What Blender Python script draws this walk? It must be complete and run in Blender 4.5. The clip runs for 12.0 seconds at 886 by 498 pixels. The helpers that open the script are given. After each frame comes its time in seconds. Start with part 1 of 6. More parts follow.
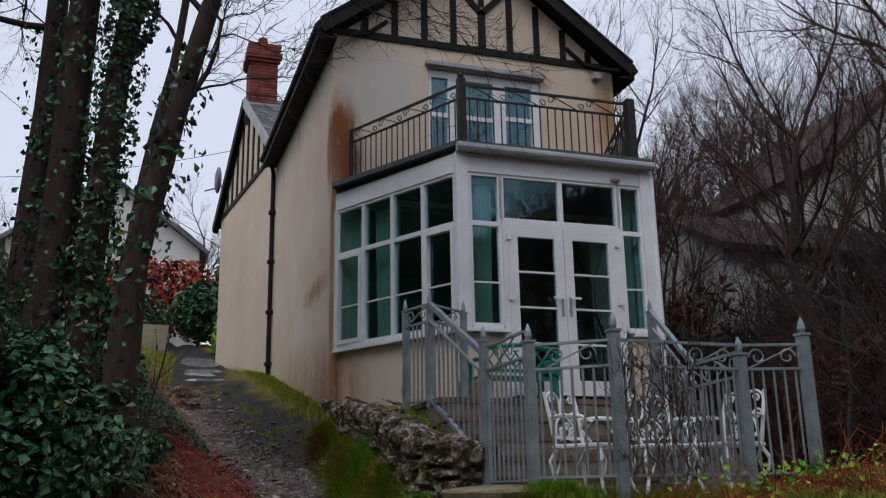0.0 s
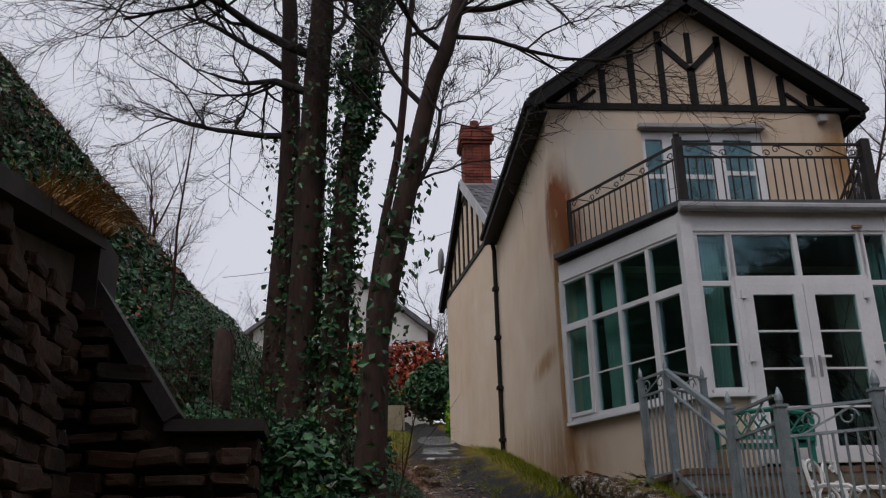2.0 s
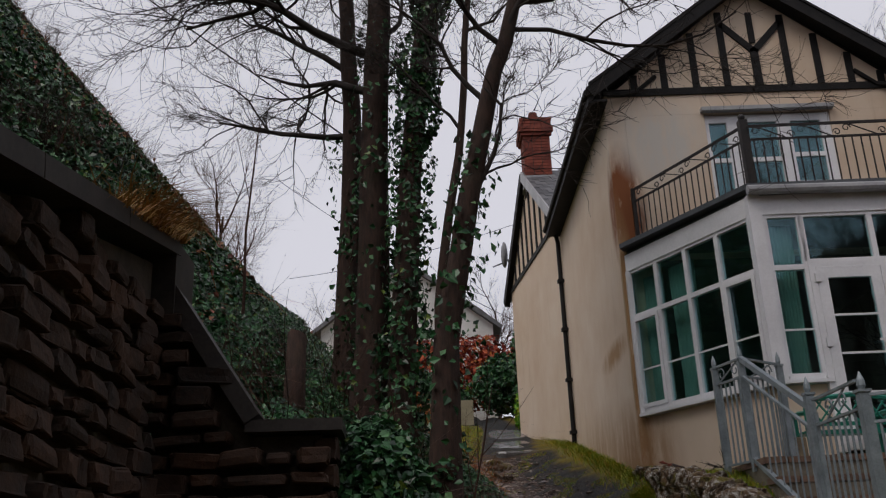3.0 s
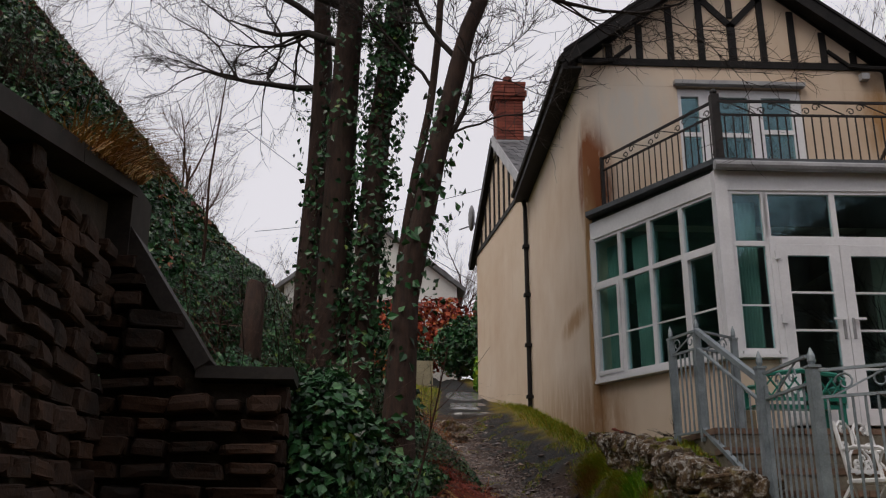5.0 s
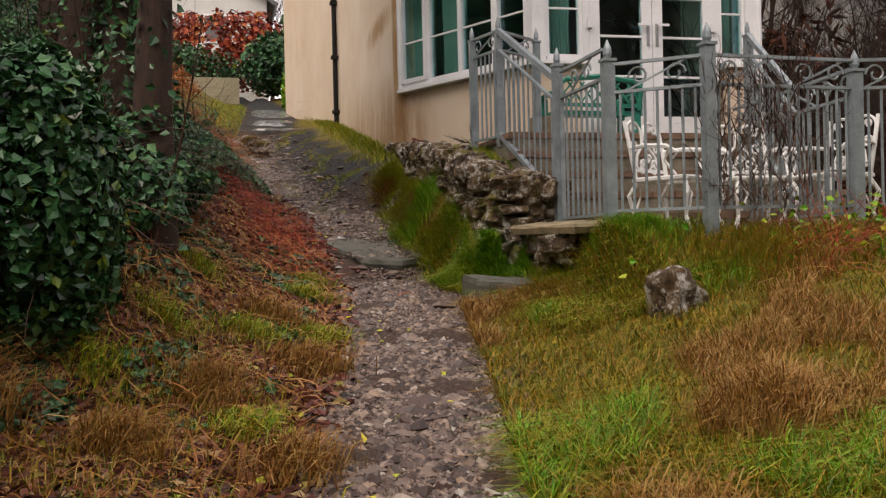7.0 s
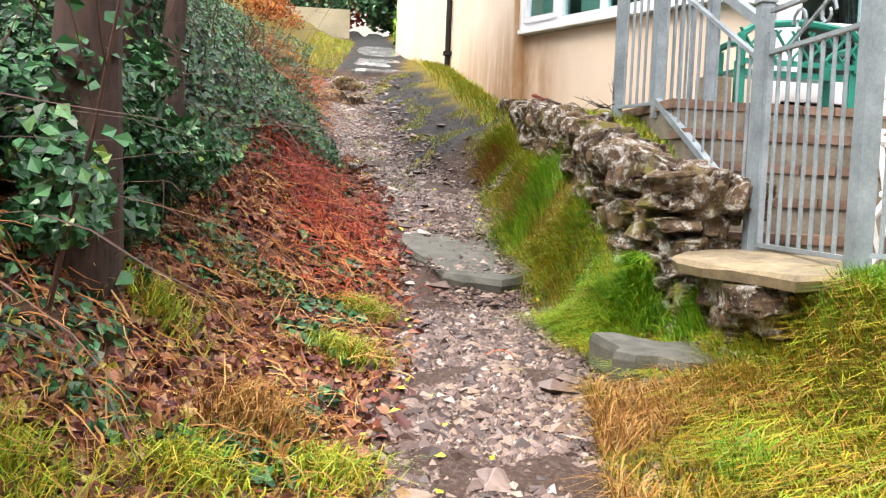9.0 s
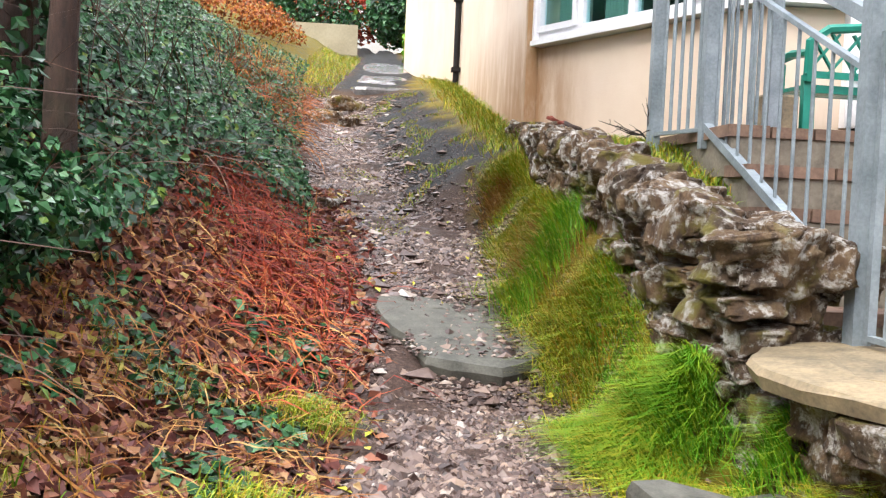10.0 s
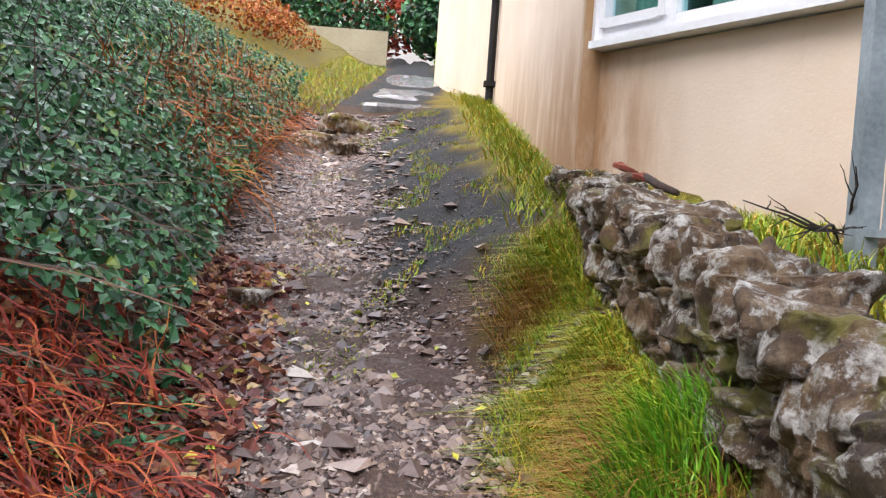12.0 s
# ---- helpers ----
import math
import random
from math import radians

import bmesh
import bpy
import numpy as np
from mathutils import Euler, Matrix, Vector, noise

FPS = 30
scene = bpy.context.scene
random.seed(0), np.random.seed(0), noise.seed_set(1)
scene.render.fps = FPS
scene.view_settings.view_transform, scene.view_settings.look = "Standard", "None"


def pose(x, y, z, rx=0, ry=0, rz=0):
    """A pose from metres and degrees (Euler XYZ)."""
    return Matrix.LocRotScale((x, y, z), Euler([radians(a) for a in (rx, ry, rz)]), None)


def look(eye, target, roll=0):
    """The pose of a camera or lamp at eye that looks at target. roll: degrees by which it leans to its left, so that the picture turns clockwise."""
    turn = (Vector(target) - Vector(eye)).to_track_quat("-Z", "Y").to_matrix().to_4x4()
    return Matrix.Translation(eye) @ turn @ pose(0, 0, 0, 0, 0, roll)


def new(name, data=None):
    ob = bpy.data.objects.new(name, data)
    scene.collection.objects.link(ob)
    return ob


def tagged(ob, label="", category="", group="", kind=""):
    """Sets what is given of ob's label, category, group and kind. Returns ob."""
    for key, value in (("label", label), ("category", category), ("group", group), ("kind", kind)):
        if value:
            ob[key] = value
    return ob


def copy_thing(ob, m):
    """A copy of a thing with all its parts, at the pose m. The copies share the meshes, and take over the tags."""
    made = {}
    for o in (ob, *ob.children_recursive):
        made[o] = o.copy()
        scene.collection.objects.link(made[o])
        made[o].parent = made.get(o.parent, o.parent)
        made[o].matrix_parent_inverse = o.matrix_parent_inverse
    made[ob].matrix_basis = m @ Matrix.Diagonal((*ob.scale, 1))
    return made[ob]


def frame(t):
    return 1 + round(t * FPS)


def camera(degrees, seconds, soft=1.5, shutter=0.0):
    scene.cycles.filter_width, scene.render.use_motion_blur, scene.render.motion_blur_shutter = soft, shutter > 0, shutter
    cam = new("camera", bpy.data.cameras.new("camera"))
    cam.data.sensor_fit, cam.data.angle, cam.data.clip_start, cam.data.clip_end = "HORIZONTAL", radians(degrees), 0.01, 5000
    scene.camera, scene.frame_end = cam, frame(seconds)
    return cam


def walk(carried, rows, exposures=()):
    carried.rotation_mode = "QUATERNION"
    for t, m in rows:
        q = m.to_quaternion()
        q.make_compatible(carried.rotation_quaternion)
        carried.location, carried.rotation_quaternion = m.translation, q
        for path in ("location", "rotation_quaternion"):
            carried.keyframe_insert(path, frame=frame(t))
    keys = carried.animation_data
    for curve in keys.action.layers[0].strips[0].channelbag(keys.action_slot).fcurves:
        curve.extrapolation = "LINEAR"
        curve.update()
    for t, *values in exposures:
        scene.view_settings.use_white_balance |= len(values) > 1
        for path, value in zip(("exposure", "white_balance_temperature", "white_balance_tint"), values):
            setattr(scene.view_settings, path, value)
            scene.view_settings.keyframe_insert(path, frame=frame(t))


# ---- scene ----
cam = camera(51.6, 12.0, soft=1.25)
PATH = [
    (0, (0.312, 0.207, 1.419), (0.939, 2.037, 1.926), -1.1),
    (0.5, (0.277, 0.222, 1.429), (0.793, 2.070, 1.994), -1.4),
    (1, (0.255, 0.219, 1.432), (0.647, 2.081, 2.049), -1.3),
    (1.5, (0.245, 0.234, 1.433), (0.528, 2.106, 2.076), -1.4),
    (2, (0.241, 0.212, 1.436), (0.399, 2.092, 2.101), -1.5),
    (2.5, (0.223, 0.214, 1.438), (0.279, 2.097, 2.109), -1.9),
    (3, (0.202, 0.211, 1.441), (0.226, 2.100, 2.099), -2.3),
    (5, (0.239, 0.249, 1.419), (0.332, 2.161, 1.997), 0.0),
    (5.5, (0.266, 0.260, 1.412), (0.483, 2.167, 1.976), -0.6),
    (6, (0.288, 0.309, 1.389), (0.611, 2.230, 1.842), -0.4),
    (6.5, (0.407, 0.513, 1.293), (0.839, 2.454, 1.510), -1.4),
    (6.7, (0.486, 0.645, 1.274), (0.959, 2.586, 1.378), -1.8),
    (8.3, (1.106, 2.268, 1.516), (1.522, 4.220, 1.382), 0.8),
    (8.5, (1.122, 2.512, 1.549), (1.495, 4.473, 1.428), 1.7),
    (9, (1.165, 3.247, 1.691), (1.391, 5.230, 1.555), 2.4),
    (9.5, (1.372, 3.883, 1.795), (1.593, 5.867, 1.674), 2.2),
    (10, (1.477, 4.590, 1.865), (1.659, 6.579, 1.766), 2.4),
    (10.5, (1.627, 5.225, 1.931), (1.837, 7.211, 1.818), 3.9),
    (11, (1.750, 5.968, 2.050), (1.946, 7.957, 1.966), 3.4),
    (11.5, (1.824, 6.643, 2.160), (1.944, 8.638, 2.077), 4.9),
    (12, (1.931, 7.324, 2.270), (2.014, 9.321, 2.195), 4.1),
]
EXPOSURES = [(0.0, -0.6, 5950, 10), (1.0, -0.72, 6150, 11), (3.0, -0.75, 6600, 13), (5.0, -0.57, 6850, 13), (6.0, -0.62, 7100, 14), (6.5, -0.5, 7500, 15), (6.7, -0.22, 7600, 15), (7.6, 1.3, 7100, 13), (8.3, 1.95, 7000, 11), (9.5, 1.92, 6600, 11), (12.0, 1.65, 6250, 13)]
walk(cam, [(t, look(eye, target, roll)) for t, eye, target, roll in PATH], EXPOSURES)

# ---- light: an overcast winter sky and a wide, weak sun ----
SUN_EL, SUN_ROT = radians(53), radians(223)
world = bpy.data.worlds.new("overcast")
scene.world = world
world.use_nodes = True
wn, wl = world.node_tree.nodes, world.node_tree.links
sky = wn.new("ShaderNodeTexSky")
sky.sky_type, sky.sun_disc, sky.sun_elevation, sky.sun_rotation = "NISHITA", False, SUN_EL, SUN_ROT
sky.dust_density, sky.ozone_density = 3.0, 1.0
grey = wn.new("ShaderNodeMix")
grey.data_type = "RGBA"
grey.inputs[0].default_value = 0.86
grey.inputs[7].default_value = (8.4, 8.5, 9.2, 1)
wl.new(sky.outputs[0], grey.inputs[6])
wl.new(grey.outputs[2], wn["Background"].inputs[0])
wn["Background"].inputs[1].default_value = 0.145
sun = new("sun", bpy.data.lights.new("sun", "SUN"))
sun.data.energy, sun.data.angle, sun.data.color = 1.4, radians(25), (1.0, 0.95, 0.88)
sun.matrix_world = look((-30, -32, 58), (0, 0, 0))

# ---- materials ----
HOUSE_AT = (0.17, 0.8, 0.15)   # the house's plan is drawn from its own corner and set down here


def mat(name, build, rough=0.7, metal=0.0, spec=0.5):
    m = bpy.data.materials.new(name)
    m.use_nodes = True
    n, l = m.node_tree.nodes, m.node_tree.links
    b = n["Principled BSDF"]
    b.inputs["Roughness"].default_value = rough
    b.inputs["Metallic"].default_value = metal
    b.inputs["Specular IOR Level"].default_value = spec
    build(n, l, b)
    return m


def coords(n, l, scale=1.0, kind="Object"):
    c = n.new("ShaderNodeTexCoord")
    mp = n.new("ShaderNodeMapping")
    mp.inputs["Scale"].default_value = scale if isinstance(scale, tuple) else (scale,) * 3
    l.new(c.outputs[kind], mp.inputs[0])
    return mp.outputs[0]


def world_coords(n, l, scale=1.0):
    g = n.new("ShaderNodeNewGeometry")
    mp = n.new("ShaderNodeMapping")
    mp.inputs["Scale"].default_value = scale if isinstance(scale, tuple) else (scale,) * 3
    l.new(g.outputs["Position"], mp.inputs[0])
    return mp.outputs[0]


def noise_tex(n, l, vec, scale, detail=6, rough=0.6):
    t = n.new("ShaderNodeTexNoise")
    t.inputs["Scale"].default_value, t.inputs["Detail"].default_value, t.inputs["Roughness"].default_value = scale, detail, rough
    l.new(vec, t.inputs["Vector"])
    return t.outputs["Fac"]


def ramp(n, l, fac, stops):
    r = n.new("ShaderNodeValToRGB")
    e = r.color_ramp.elements
    while len(e) < len(stops):
        e.new(0.5)
    for el, (p, c) in zip(e, stops):
        el.position, el.color = p, (*c, 1) if len(c) == 3 else c
    l.new(fac, r.inputs[0])
    return r.outputs[0]


def mixc(n, l, fac, a, b, mode="MIX"):
    m = n.new("ShaderNodeMix")
    m.data_type, m.blend_type = "RGBA", mode
    for sock, v in ((m.inputs[0], fac), (m.inputs[6], a), (m.inputs[7], b)):
        if isinstance(v, (int, float)):
            sock.default_value = v
        elif isinstance(v, tuple):
            sock.default_value = (*v, 1)
        else:
            l.new(v, sock)
    return m.outputs[2]


def bump(n, l, b, height, strength=0.4, dist=0.01):
    k = n.new("ShaderNodeBump")
    k.inputs["Strength"].default_value, k.inputs["Distance"].default_value = strength, dist
    l.new(height, k.inputs["Height"])
    l.new(k.outputs[0], b.inputs["Normal"])


def stained(name, lo, hi, scale=4, fine=60, rough=0.7, metal=0.0, relief=0.3, dist=0.004, random_tint=0.0, spec=0.5):
    """Two scales of variation between two colours, with fine relief."""
    def build(n, l, b):
        v = world_coords(n, l)
        a = noise_tex(n, l, v, scale, 7)
        f = noise_tex(n, l, v, fine, 4)
        m = n.new("ShaderNodeMath")
        m.operation = "MULTIPLY_ADD"
        l.new(f, m.inputs[0])
        m.inputs[1].default_value = 0.5
        l.new(a, m.inputs[2])
        c = ramp(n, l, m.outputs[0], [(0.48, lo), (0.98, hi)])
        if random_tint:
            o = n.new("ShaderNodeObjectInfo")
            t = ramp(n, l, o.outputs["Random"], [(0, (1 - random_tint,) * 3), (1, (1 + random_tint,) * 3)])
            c = mixc(n, l, 1.0, c, t, "MULTIPLY")
        l.new(c, b.inputs["Base Color"])
        bump(n, l, b, m.outputs[0], relief, dist)
    return mat(name, build, rough, metal, spec)


def island_leaf(name, stops, rough=0.45, translucent=True):
    """Leaves, blades and stones of one mesh, each with its own tint."""
    def build(n, l, b):
        g = n.new("ShaderNodeNewGeometry")
        c = ramp(n, l, g.outputs["Random Per Island"], stops)
        v = world_coords(n, l)
        f = noise_tex(n, l, v, 40, 3)
        c = mixc(n, l, 0.35, c, ramp(n, l, f, [(0.3, (0.3, 0.3, 0.3)), (0.7, (1.3, 1.3, 1.3))]), "MULTIPLY")
        l.new(c, b.inputs["Base Color"])
    return mat(name, build, rough, spec=0.35)


def render_build(n, l, b):
    v = world_coords(n, l)
    big = noise_tex(n, l, v, 0.7, 6)
    mid = noise_tex(n, l, v, 3.0, 8, 0.7)
    run = noise_tex(n, l, world_coords(n, l, (3.0, 3.0, 0.35)), 1.6, 6, 0.65)
    c = ramp(n, l, big, [(0.3, (0.6, 0.45, 0.32)), (0.7, (0.71, 0.59, 0.47))])
    c = mixc(n, l, ramp(n, l, mid, [(0.5, (0, 0, 0)), (0.85, (0.5, 0.5, 0.5))]), c, (0.67, 0.57, 0.47))
    c = mixc(n, l, ramp(n, l, run, [(0.58, (0, 0, 0)), (0.85, (0.4, 0.4, 0.4))]), c, (0.34, 0.21, 0.1))
    for centre, size, tint, power in (((2.8, 11.5, 6.05), (0.34, 0.5, 1.05), (0.23, 0.075, 0.022), 1.5), ((2.66, 11.48, 4.1), (0.22, 0.16, 2.3), (0.38, 0.23, 0.11), 1.3),
                                      ((2.65, 11.9, 2.45), (0.5, 2.4, 1.0), (0.34, 0.19, 0.09), 0.8), ((2.6, 14.5, 2.9), (0.5, 3.5, 0.8), (0.42, 0.28, 0.17), 0.55), ((2.65, 12.6, 4.15), (0.3, 1.2, 0.22), (0.4, 0.24, 0.12), 0.9), ((3.4, 11.5, 7.0), (0.8, 0.5, 0.8), (0.6, 0.56, 0.5), 0.9), ((7.2, 11.5, 7.0), (0.5, 0.5, 0.8), (0.36, 0.2, 0.08), 0.9)):
        mp = n.new("ShaderNodeMapping")
        mp.inputs["Scale"].default_value = tuple(1 / s for s in size)
        mp.inputs["Location"].default_value = tuple(-(c0 + o) / s for c0, o, s in zip(centre, HOUSE_AT, size))
        g = n.new("ShaderNodeNewGeometry")
        l.new(g.outputs["Position"], mp.inputs[0])
        sp = n.new("ShaderNodeTexGradient")
        sp.gradient_type = "SPHERICAL"
        l.new(mp.outputs[0], sp.inputs[0])
        mm = n.new("ShaderNodeMath")
        mm.operation = "MULTIPLY"
        l.new(sp.outputs["Fac"], mm.inputs[0])
        l.new(ramp(n, l, noise_tex(n, l, world_coords(n, l, (3.5, 3.5, 1.0)), 1.6, 7, 0.65), [(0.3, (0.3, 0.3, 0.3)), (0.62, (2.2 * power, 2.2 * power, 2.2 * power))]), mm.inputs[1])
        mm.use_clamp = True
        c = mixc(n, l, mm.outputs[0], c, tint)
    l.new(c, b.inputs["Base Color"])
    bump(n, l, b, noise_tex(n, l, v, 45, 6, 0.7), 0.35, 0.006)


def rust_render_build(n, l, b):
    v = world_coords(n, l)
    run = noise_tex(n, l, world_coords(n, l, (2.5, 2.5, 0.5)), 1.8, 7, 0.65)
    c = ramp(n, l, run, [(0.36, (0.2, 0.075, 0.025)), (0.5, (0.34, 0.19, 0.09)), (0.6, (0.42, 0.3, 0.18))])
    l.new(c, b.inputs["Base Color"])
    bump(n, l, b, noise_tex(n, l, v, 45, 6, 0.7), 0.35, 0.006)


def glass_mat(name, tint):
    m = bpy.data.materials.new(name)
    m.use_nodes = True
    n, l = m.node_tree.nodes, m.node_tree.links
    n.remove(n["Principled BSDF"])
    tr, gl, mx, fr = n.new("ShaderNodeBsdfTransparent"), n.new("ShaderNodeBsdfGlossy"), n.new("ShaderNodeMixShader"), n.new("ShaderNodeLayerWeight")
    tr.inputs[0].default_value = (*tint, 1)
    gl.inputs["Roughness"].default_value = 0.015
    gl.inputs[0].default_value = (0.62, 0.9, 1.0, 1)
    fr.inputs[0].default_value = 0.5
    pw = n.new("ShaderNodeMath")
    pw.operation = "POWER"
    pw.inputs[1].default_value = 3.5
    ad = n.new("ShaderNodeMath")
    ad.operation = "MULTIPLY_ADD"
    ad.inputs[1].default_value, ad.inputs[2].default_value = 0.8, 0.085
    l.new(fr.outputs["Facing"], pw.inputs[0])
    l.new(pw.outputs[0], ad.inputs[0])
    bp = n.new("ShaderNodeBump")
    bp.inputs["Strength"].default_value, bp.inputs["Distance"].default_value = 0.05, 0.02
    l.new(noise_tex(n, l, world_coords(n, l), 2.5, 2), bp.inputs["Height"])
    l.new(bp.outputs[0], gl.inputs["Normal"])
    l.new(ad.outputs[0], mx.inputs[0])
    l.new(tr.outputs[0], mx.inputs[1])
    l.new(gl.outputs[0], mx.inputs[2])
    l.new(mx.outputs[0], n["Material Output"].inputs[0])
    return m


def ground_build(n, l, b):
    v = world_coords(n, l)
    a = n.new("ShaderNodeAttribute")
    a.attribute_name = "cover"
    sep = n.new("ShaderNodeSeparateColor")
    l.new(a.outputs["Color"], sep.inputs[0])
    f1, f2 = noise_tex(n, l, v, 6, 8, 0.7), noise_tex(n, l, v, 55, 5, 0.7)
    soil = ramp(n, l, f1, [(0.3, (0.025, 0.014, 0.009)), (0.7, (0.085, 0.05, 0.028))])
    gravel = ramp(n, l, f2, [(0.3, (0.02, 0.013, 0.01)), (0.55, (0.07, 0.045, 0.035)), (0.75, (0.15, 0.105, 0.085))])
    grass = ramp(n, l, f1, [(0.3, (0.05, 0.045, 0.006)), (0.55, (0.14, 0.11, 0.011)), (0.75, (0.2, 0.11, 0.02))])
    tar = ramp(n, l, f1, [(0.35, (0.009, 0.01, 0.011)), (0.56, (0.024, 0.024, 0.024)), (0.68, (0.05, 0.06, 0.015))])
    c = mixc(n, l, sep.outputs[0], soil, gravel)
    c = mixc(n, l, sep.outputs[1], c, grass)
    c = mixc(n, l, sep.outputs[2], c, tar)
    l.new(c, b.inputs["Base Color"])
    r = ramp(n, l, f1, [(0.35, (0.6, 0.6, 0.6)), (0.6, (0.9, 0.9, 0.9))])
    l.new(r, b.inputs["Roughness"])
    bump(n, l, b, f2, 0.6, 0.02)


def bark_build(n, l, b):
    v = world_coords(n, l, (1, 1, 0.25))
    f = noise_tex(n, l, v, 28, 8, 0.7)
    g = noise_tex(n, l, world_coords(n, l), 3, 5)
    c = ramp(n, l, f, [(0.3, (0.01, 0.005, 0.0035)), (0.7, (0.062, 0.03, 0.019))])
    c = mixc(n, l, ramp(n, l, g, [(0.55, (0, 0, 0)), (0.75, (0.4, 0.4, 0.4))]), c, (0.035, 0.036, 0.014))
    l.new(c, b.inputs["Base Color"])
    bump(n, l, b, f, 0.8, 0.02)


def lichen_stone_build(n, l, b):
    v = world_coords(n, l)
    o = n.new("ShaderNodeObjectInfo")
    f, g = noise_tex(n, l, v, 11, 9, 0.72), noise_tex(n, l, v, 26, 9, 0.75)
    streak = noise_tex(n, l, world_coords(n, l, (1, 1, 0.22)), 22, 7, 0.7)
    c = ramp(n, l, f, [(0.32, (0.028, 0.015, 0.009)), (0.5, (0.12, 0.075, 0.038)), (0.7, (0.25, 0.2, 0.13))])
    t = ramp(n, l, o.outputs["Random"], [(0, (0.55, 0.5, 0.44)), (0.5, (1.0, 0.9, 0.75)), (1, (1.5, 1.4, 1.25))])
    c = mixc(n, l, 1.0, c, t, "MULTIPLY")
    c = mixc(n, l, ramp(n, l, streak, [(0.5, (0, 0, 0)), (0.62, (0.7, 0.7, 0.7))]), c, (0.035, 0.018, 0.01))
    crust = noise_tex(n, l, v, 12, 9, 0.74)
    c = mixc(n, l, ramp(n, l, crust, [(0.5, (0, 0, 0)), (0.57, (0.9, 0.9, 0.9))]), c, ramp(n, l, g, [(0.4, (0.2, 0.16, 0.11)), (0.56, (0.62, 0.6, 0.56))]))
    h = noise_tex(n, l, v, 4.2, 5, 0.6)
    c = mixc(n, l, ramp(n, l, h, [(0.57, (0, 0, 0)), (0.66, (0.8, 0.8, 0.8))]), c, (0.17, 0.15, 0.014))
    l.new(c, b.inputs["Base Color"])
    bump(n, l, b, g, 1.0, 0.04)


M_RENDER = mat("cream_render", render_build, 0.85)
M_RUST = mat("rust_stained_render", rust_render_build, 0.85)
M_WHITE = stained("white_frame", (0.7, 0.7, 0.72), (0.86, 0.86, 0.88), 2, 30, 0.35, relief=0.05)
M_BLACK = stained("black_timber", (0.005, 0.005, 0.006), (0.018, 0.016, 0.015), 6, 60, 0.65, spec=0.2)
M_IRON = stained("black_iron", (0.008, 0.008, 0.009), (0.03, 0.023, 0.02), 10, 90, 0.5, spec=0.3)
M_SLATE = stained("slate", (0.04, 0.042, 0.05), (0.15, 0.15, 0.155), 3, 40, 0.55, random_tint=0.25)
M_BRICK = stained("red_brick", (0.1, 0.016, 0.01), (0.24, 0.055, 0.03), 5, 50, 0.8, random_tint=0.25)
M_STEEL = stained("galvanised_steel", (0.13, 0.16, 0.175), (0.31, 0.36, 0.385), 5, 70, 0.45, metal=0.25, relief=0.1)
M_WIRON = stained("white_cast_iron", (0.62, 0.62, 0.62), (0.82, 0.82, 0.81), 6, 60, 0.4, relief=0.1)
M_GREEN = stained("green_plastic", (0.01, 0.16, 0.12), (0.02, 0.24, 0.17), 3, 30, 0.35, relief=0.05)
M_LEAD = stained("roof_edge_felt", (0.03, 0.035, 0.04), (0.1, 0.11, 0.12), 4, 50, 0.5)
M_GUTTER = stained("grey_gutter", (0.22, 0.22, 0.23), (0.4, 0.4, 0.41), 3, 30, 0.4, relief=0.05)
M_STONE = mat("lichen_stone", lichen_stone_build, 0.8)
# dark old stone; the backlit walls' shade is put into its colour too
M_OLD_SHADED = stained("old_stone_with_shade", (0.004, 0.003, 0.002), (0.055, 0.023, 0.01), 4, 40, 0.85, relief=0.6, dist=0.015, random_tint=0.45)
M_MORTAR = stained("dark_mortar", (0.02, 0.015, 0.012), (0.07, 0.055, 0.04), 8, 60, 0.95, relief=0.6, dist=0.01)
M_COPING = stained("slate_coping", (0.012, 0.01, 0.01), (0.05, 0.043, 0.038), 5, 50, 0.6, spec=0.3)
M_SLAB = stained("concrete_slab", (0.026, 0.028, 0.022), (0.125, 0.122, 0.1), 9, 110, 0.75, relief=0.5, dist=0.008)
M_WET = stained("wet_slab", (0.09, 0.09, 0.09), (0.26, 0.26, 0.27), 7, 60, 0.16, relief=0.15, dist=0.004)
M_LEDGE = stained("sandy_ledge_stone", (0.08, 0.068, 0.046), (0.31, 0.24, 0.14), 6, 60, 0.75, relief=0.5, dist=0.01)
M_STEP = stained("brick_step", (0.07, 0.04, 0.028), (0.24, 0.15, 0.1), 6, 50, 0.85, random_tint=0.3)
M_RISER = stained("step_riser_stone", (0.08, 0.065, 0.045), (0.24, 0.21, 0.16), 6, 50, 0.85)
M_GROUND = mat("ground_cover", ground_build, 0.8, spec=0.2)
M_BARK = mat("bark", bark_build, 0.9)
M_TWIG = stained("twig", (0.008, 0.005, 0.004), (0.03, 0.019, 0.014), 6, 60, 0.85)
M_SCRUB = stained("brown_scrub_twig", (0.016, 0.007, 0.004), (0.065, 0.025, 0.013), 3, 40, 0.9)
M_GLASS = glass_mat("window_glass", (0.72, 0.9, 0.9))
M_CURTAIN = stained("pale_green_curtain", (0.2, 0.33, 0.28), (0.33, 0.46, 0.4), 3, 40, 0.9)
# dark grey that stands in for the unlit inside behind windows
M_ROOM = stained("shade_grey_interior", (0.1, 0.1, 0.1), (0.17, 0.17, 0.16), 2, 30, 0.9)
M_CREAM = stained("cream_garden_wall", (0.22, 0.19, 0.12), (0.36, 0.32, 0.22), 1.5, 20, 0.9)
M_TILE = stained("dark_roof_tile", (0.03, 0.018, 0.016), (0.1, 0.065, 0.055), 2, 30, 0.85, spec=0.2)
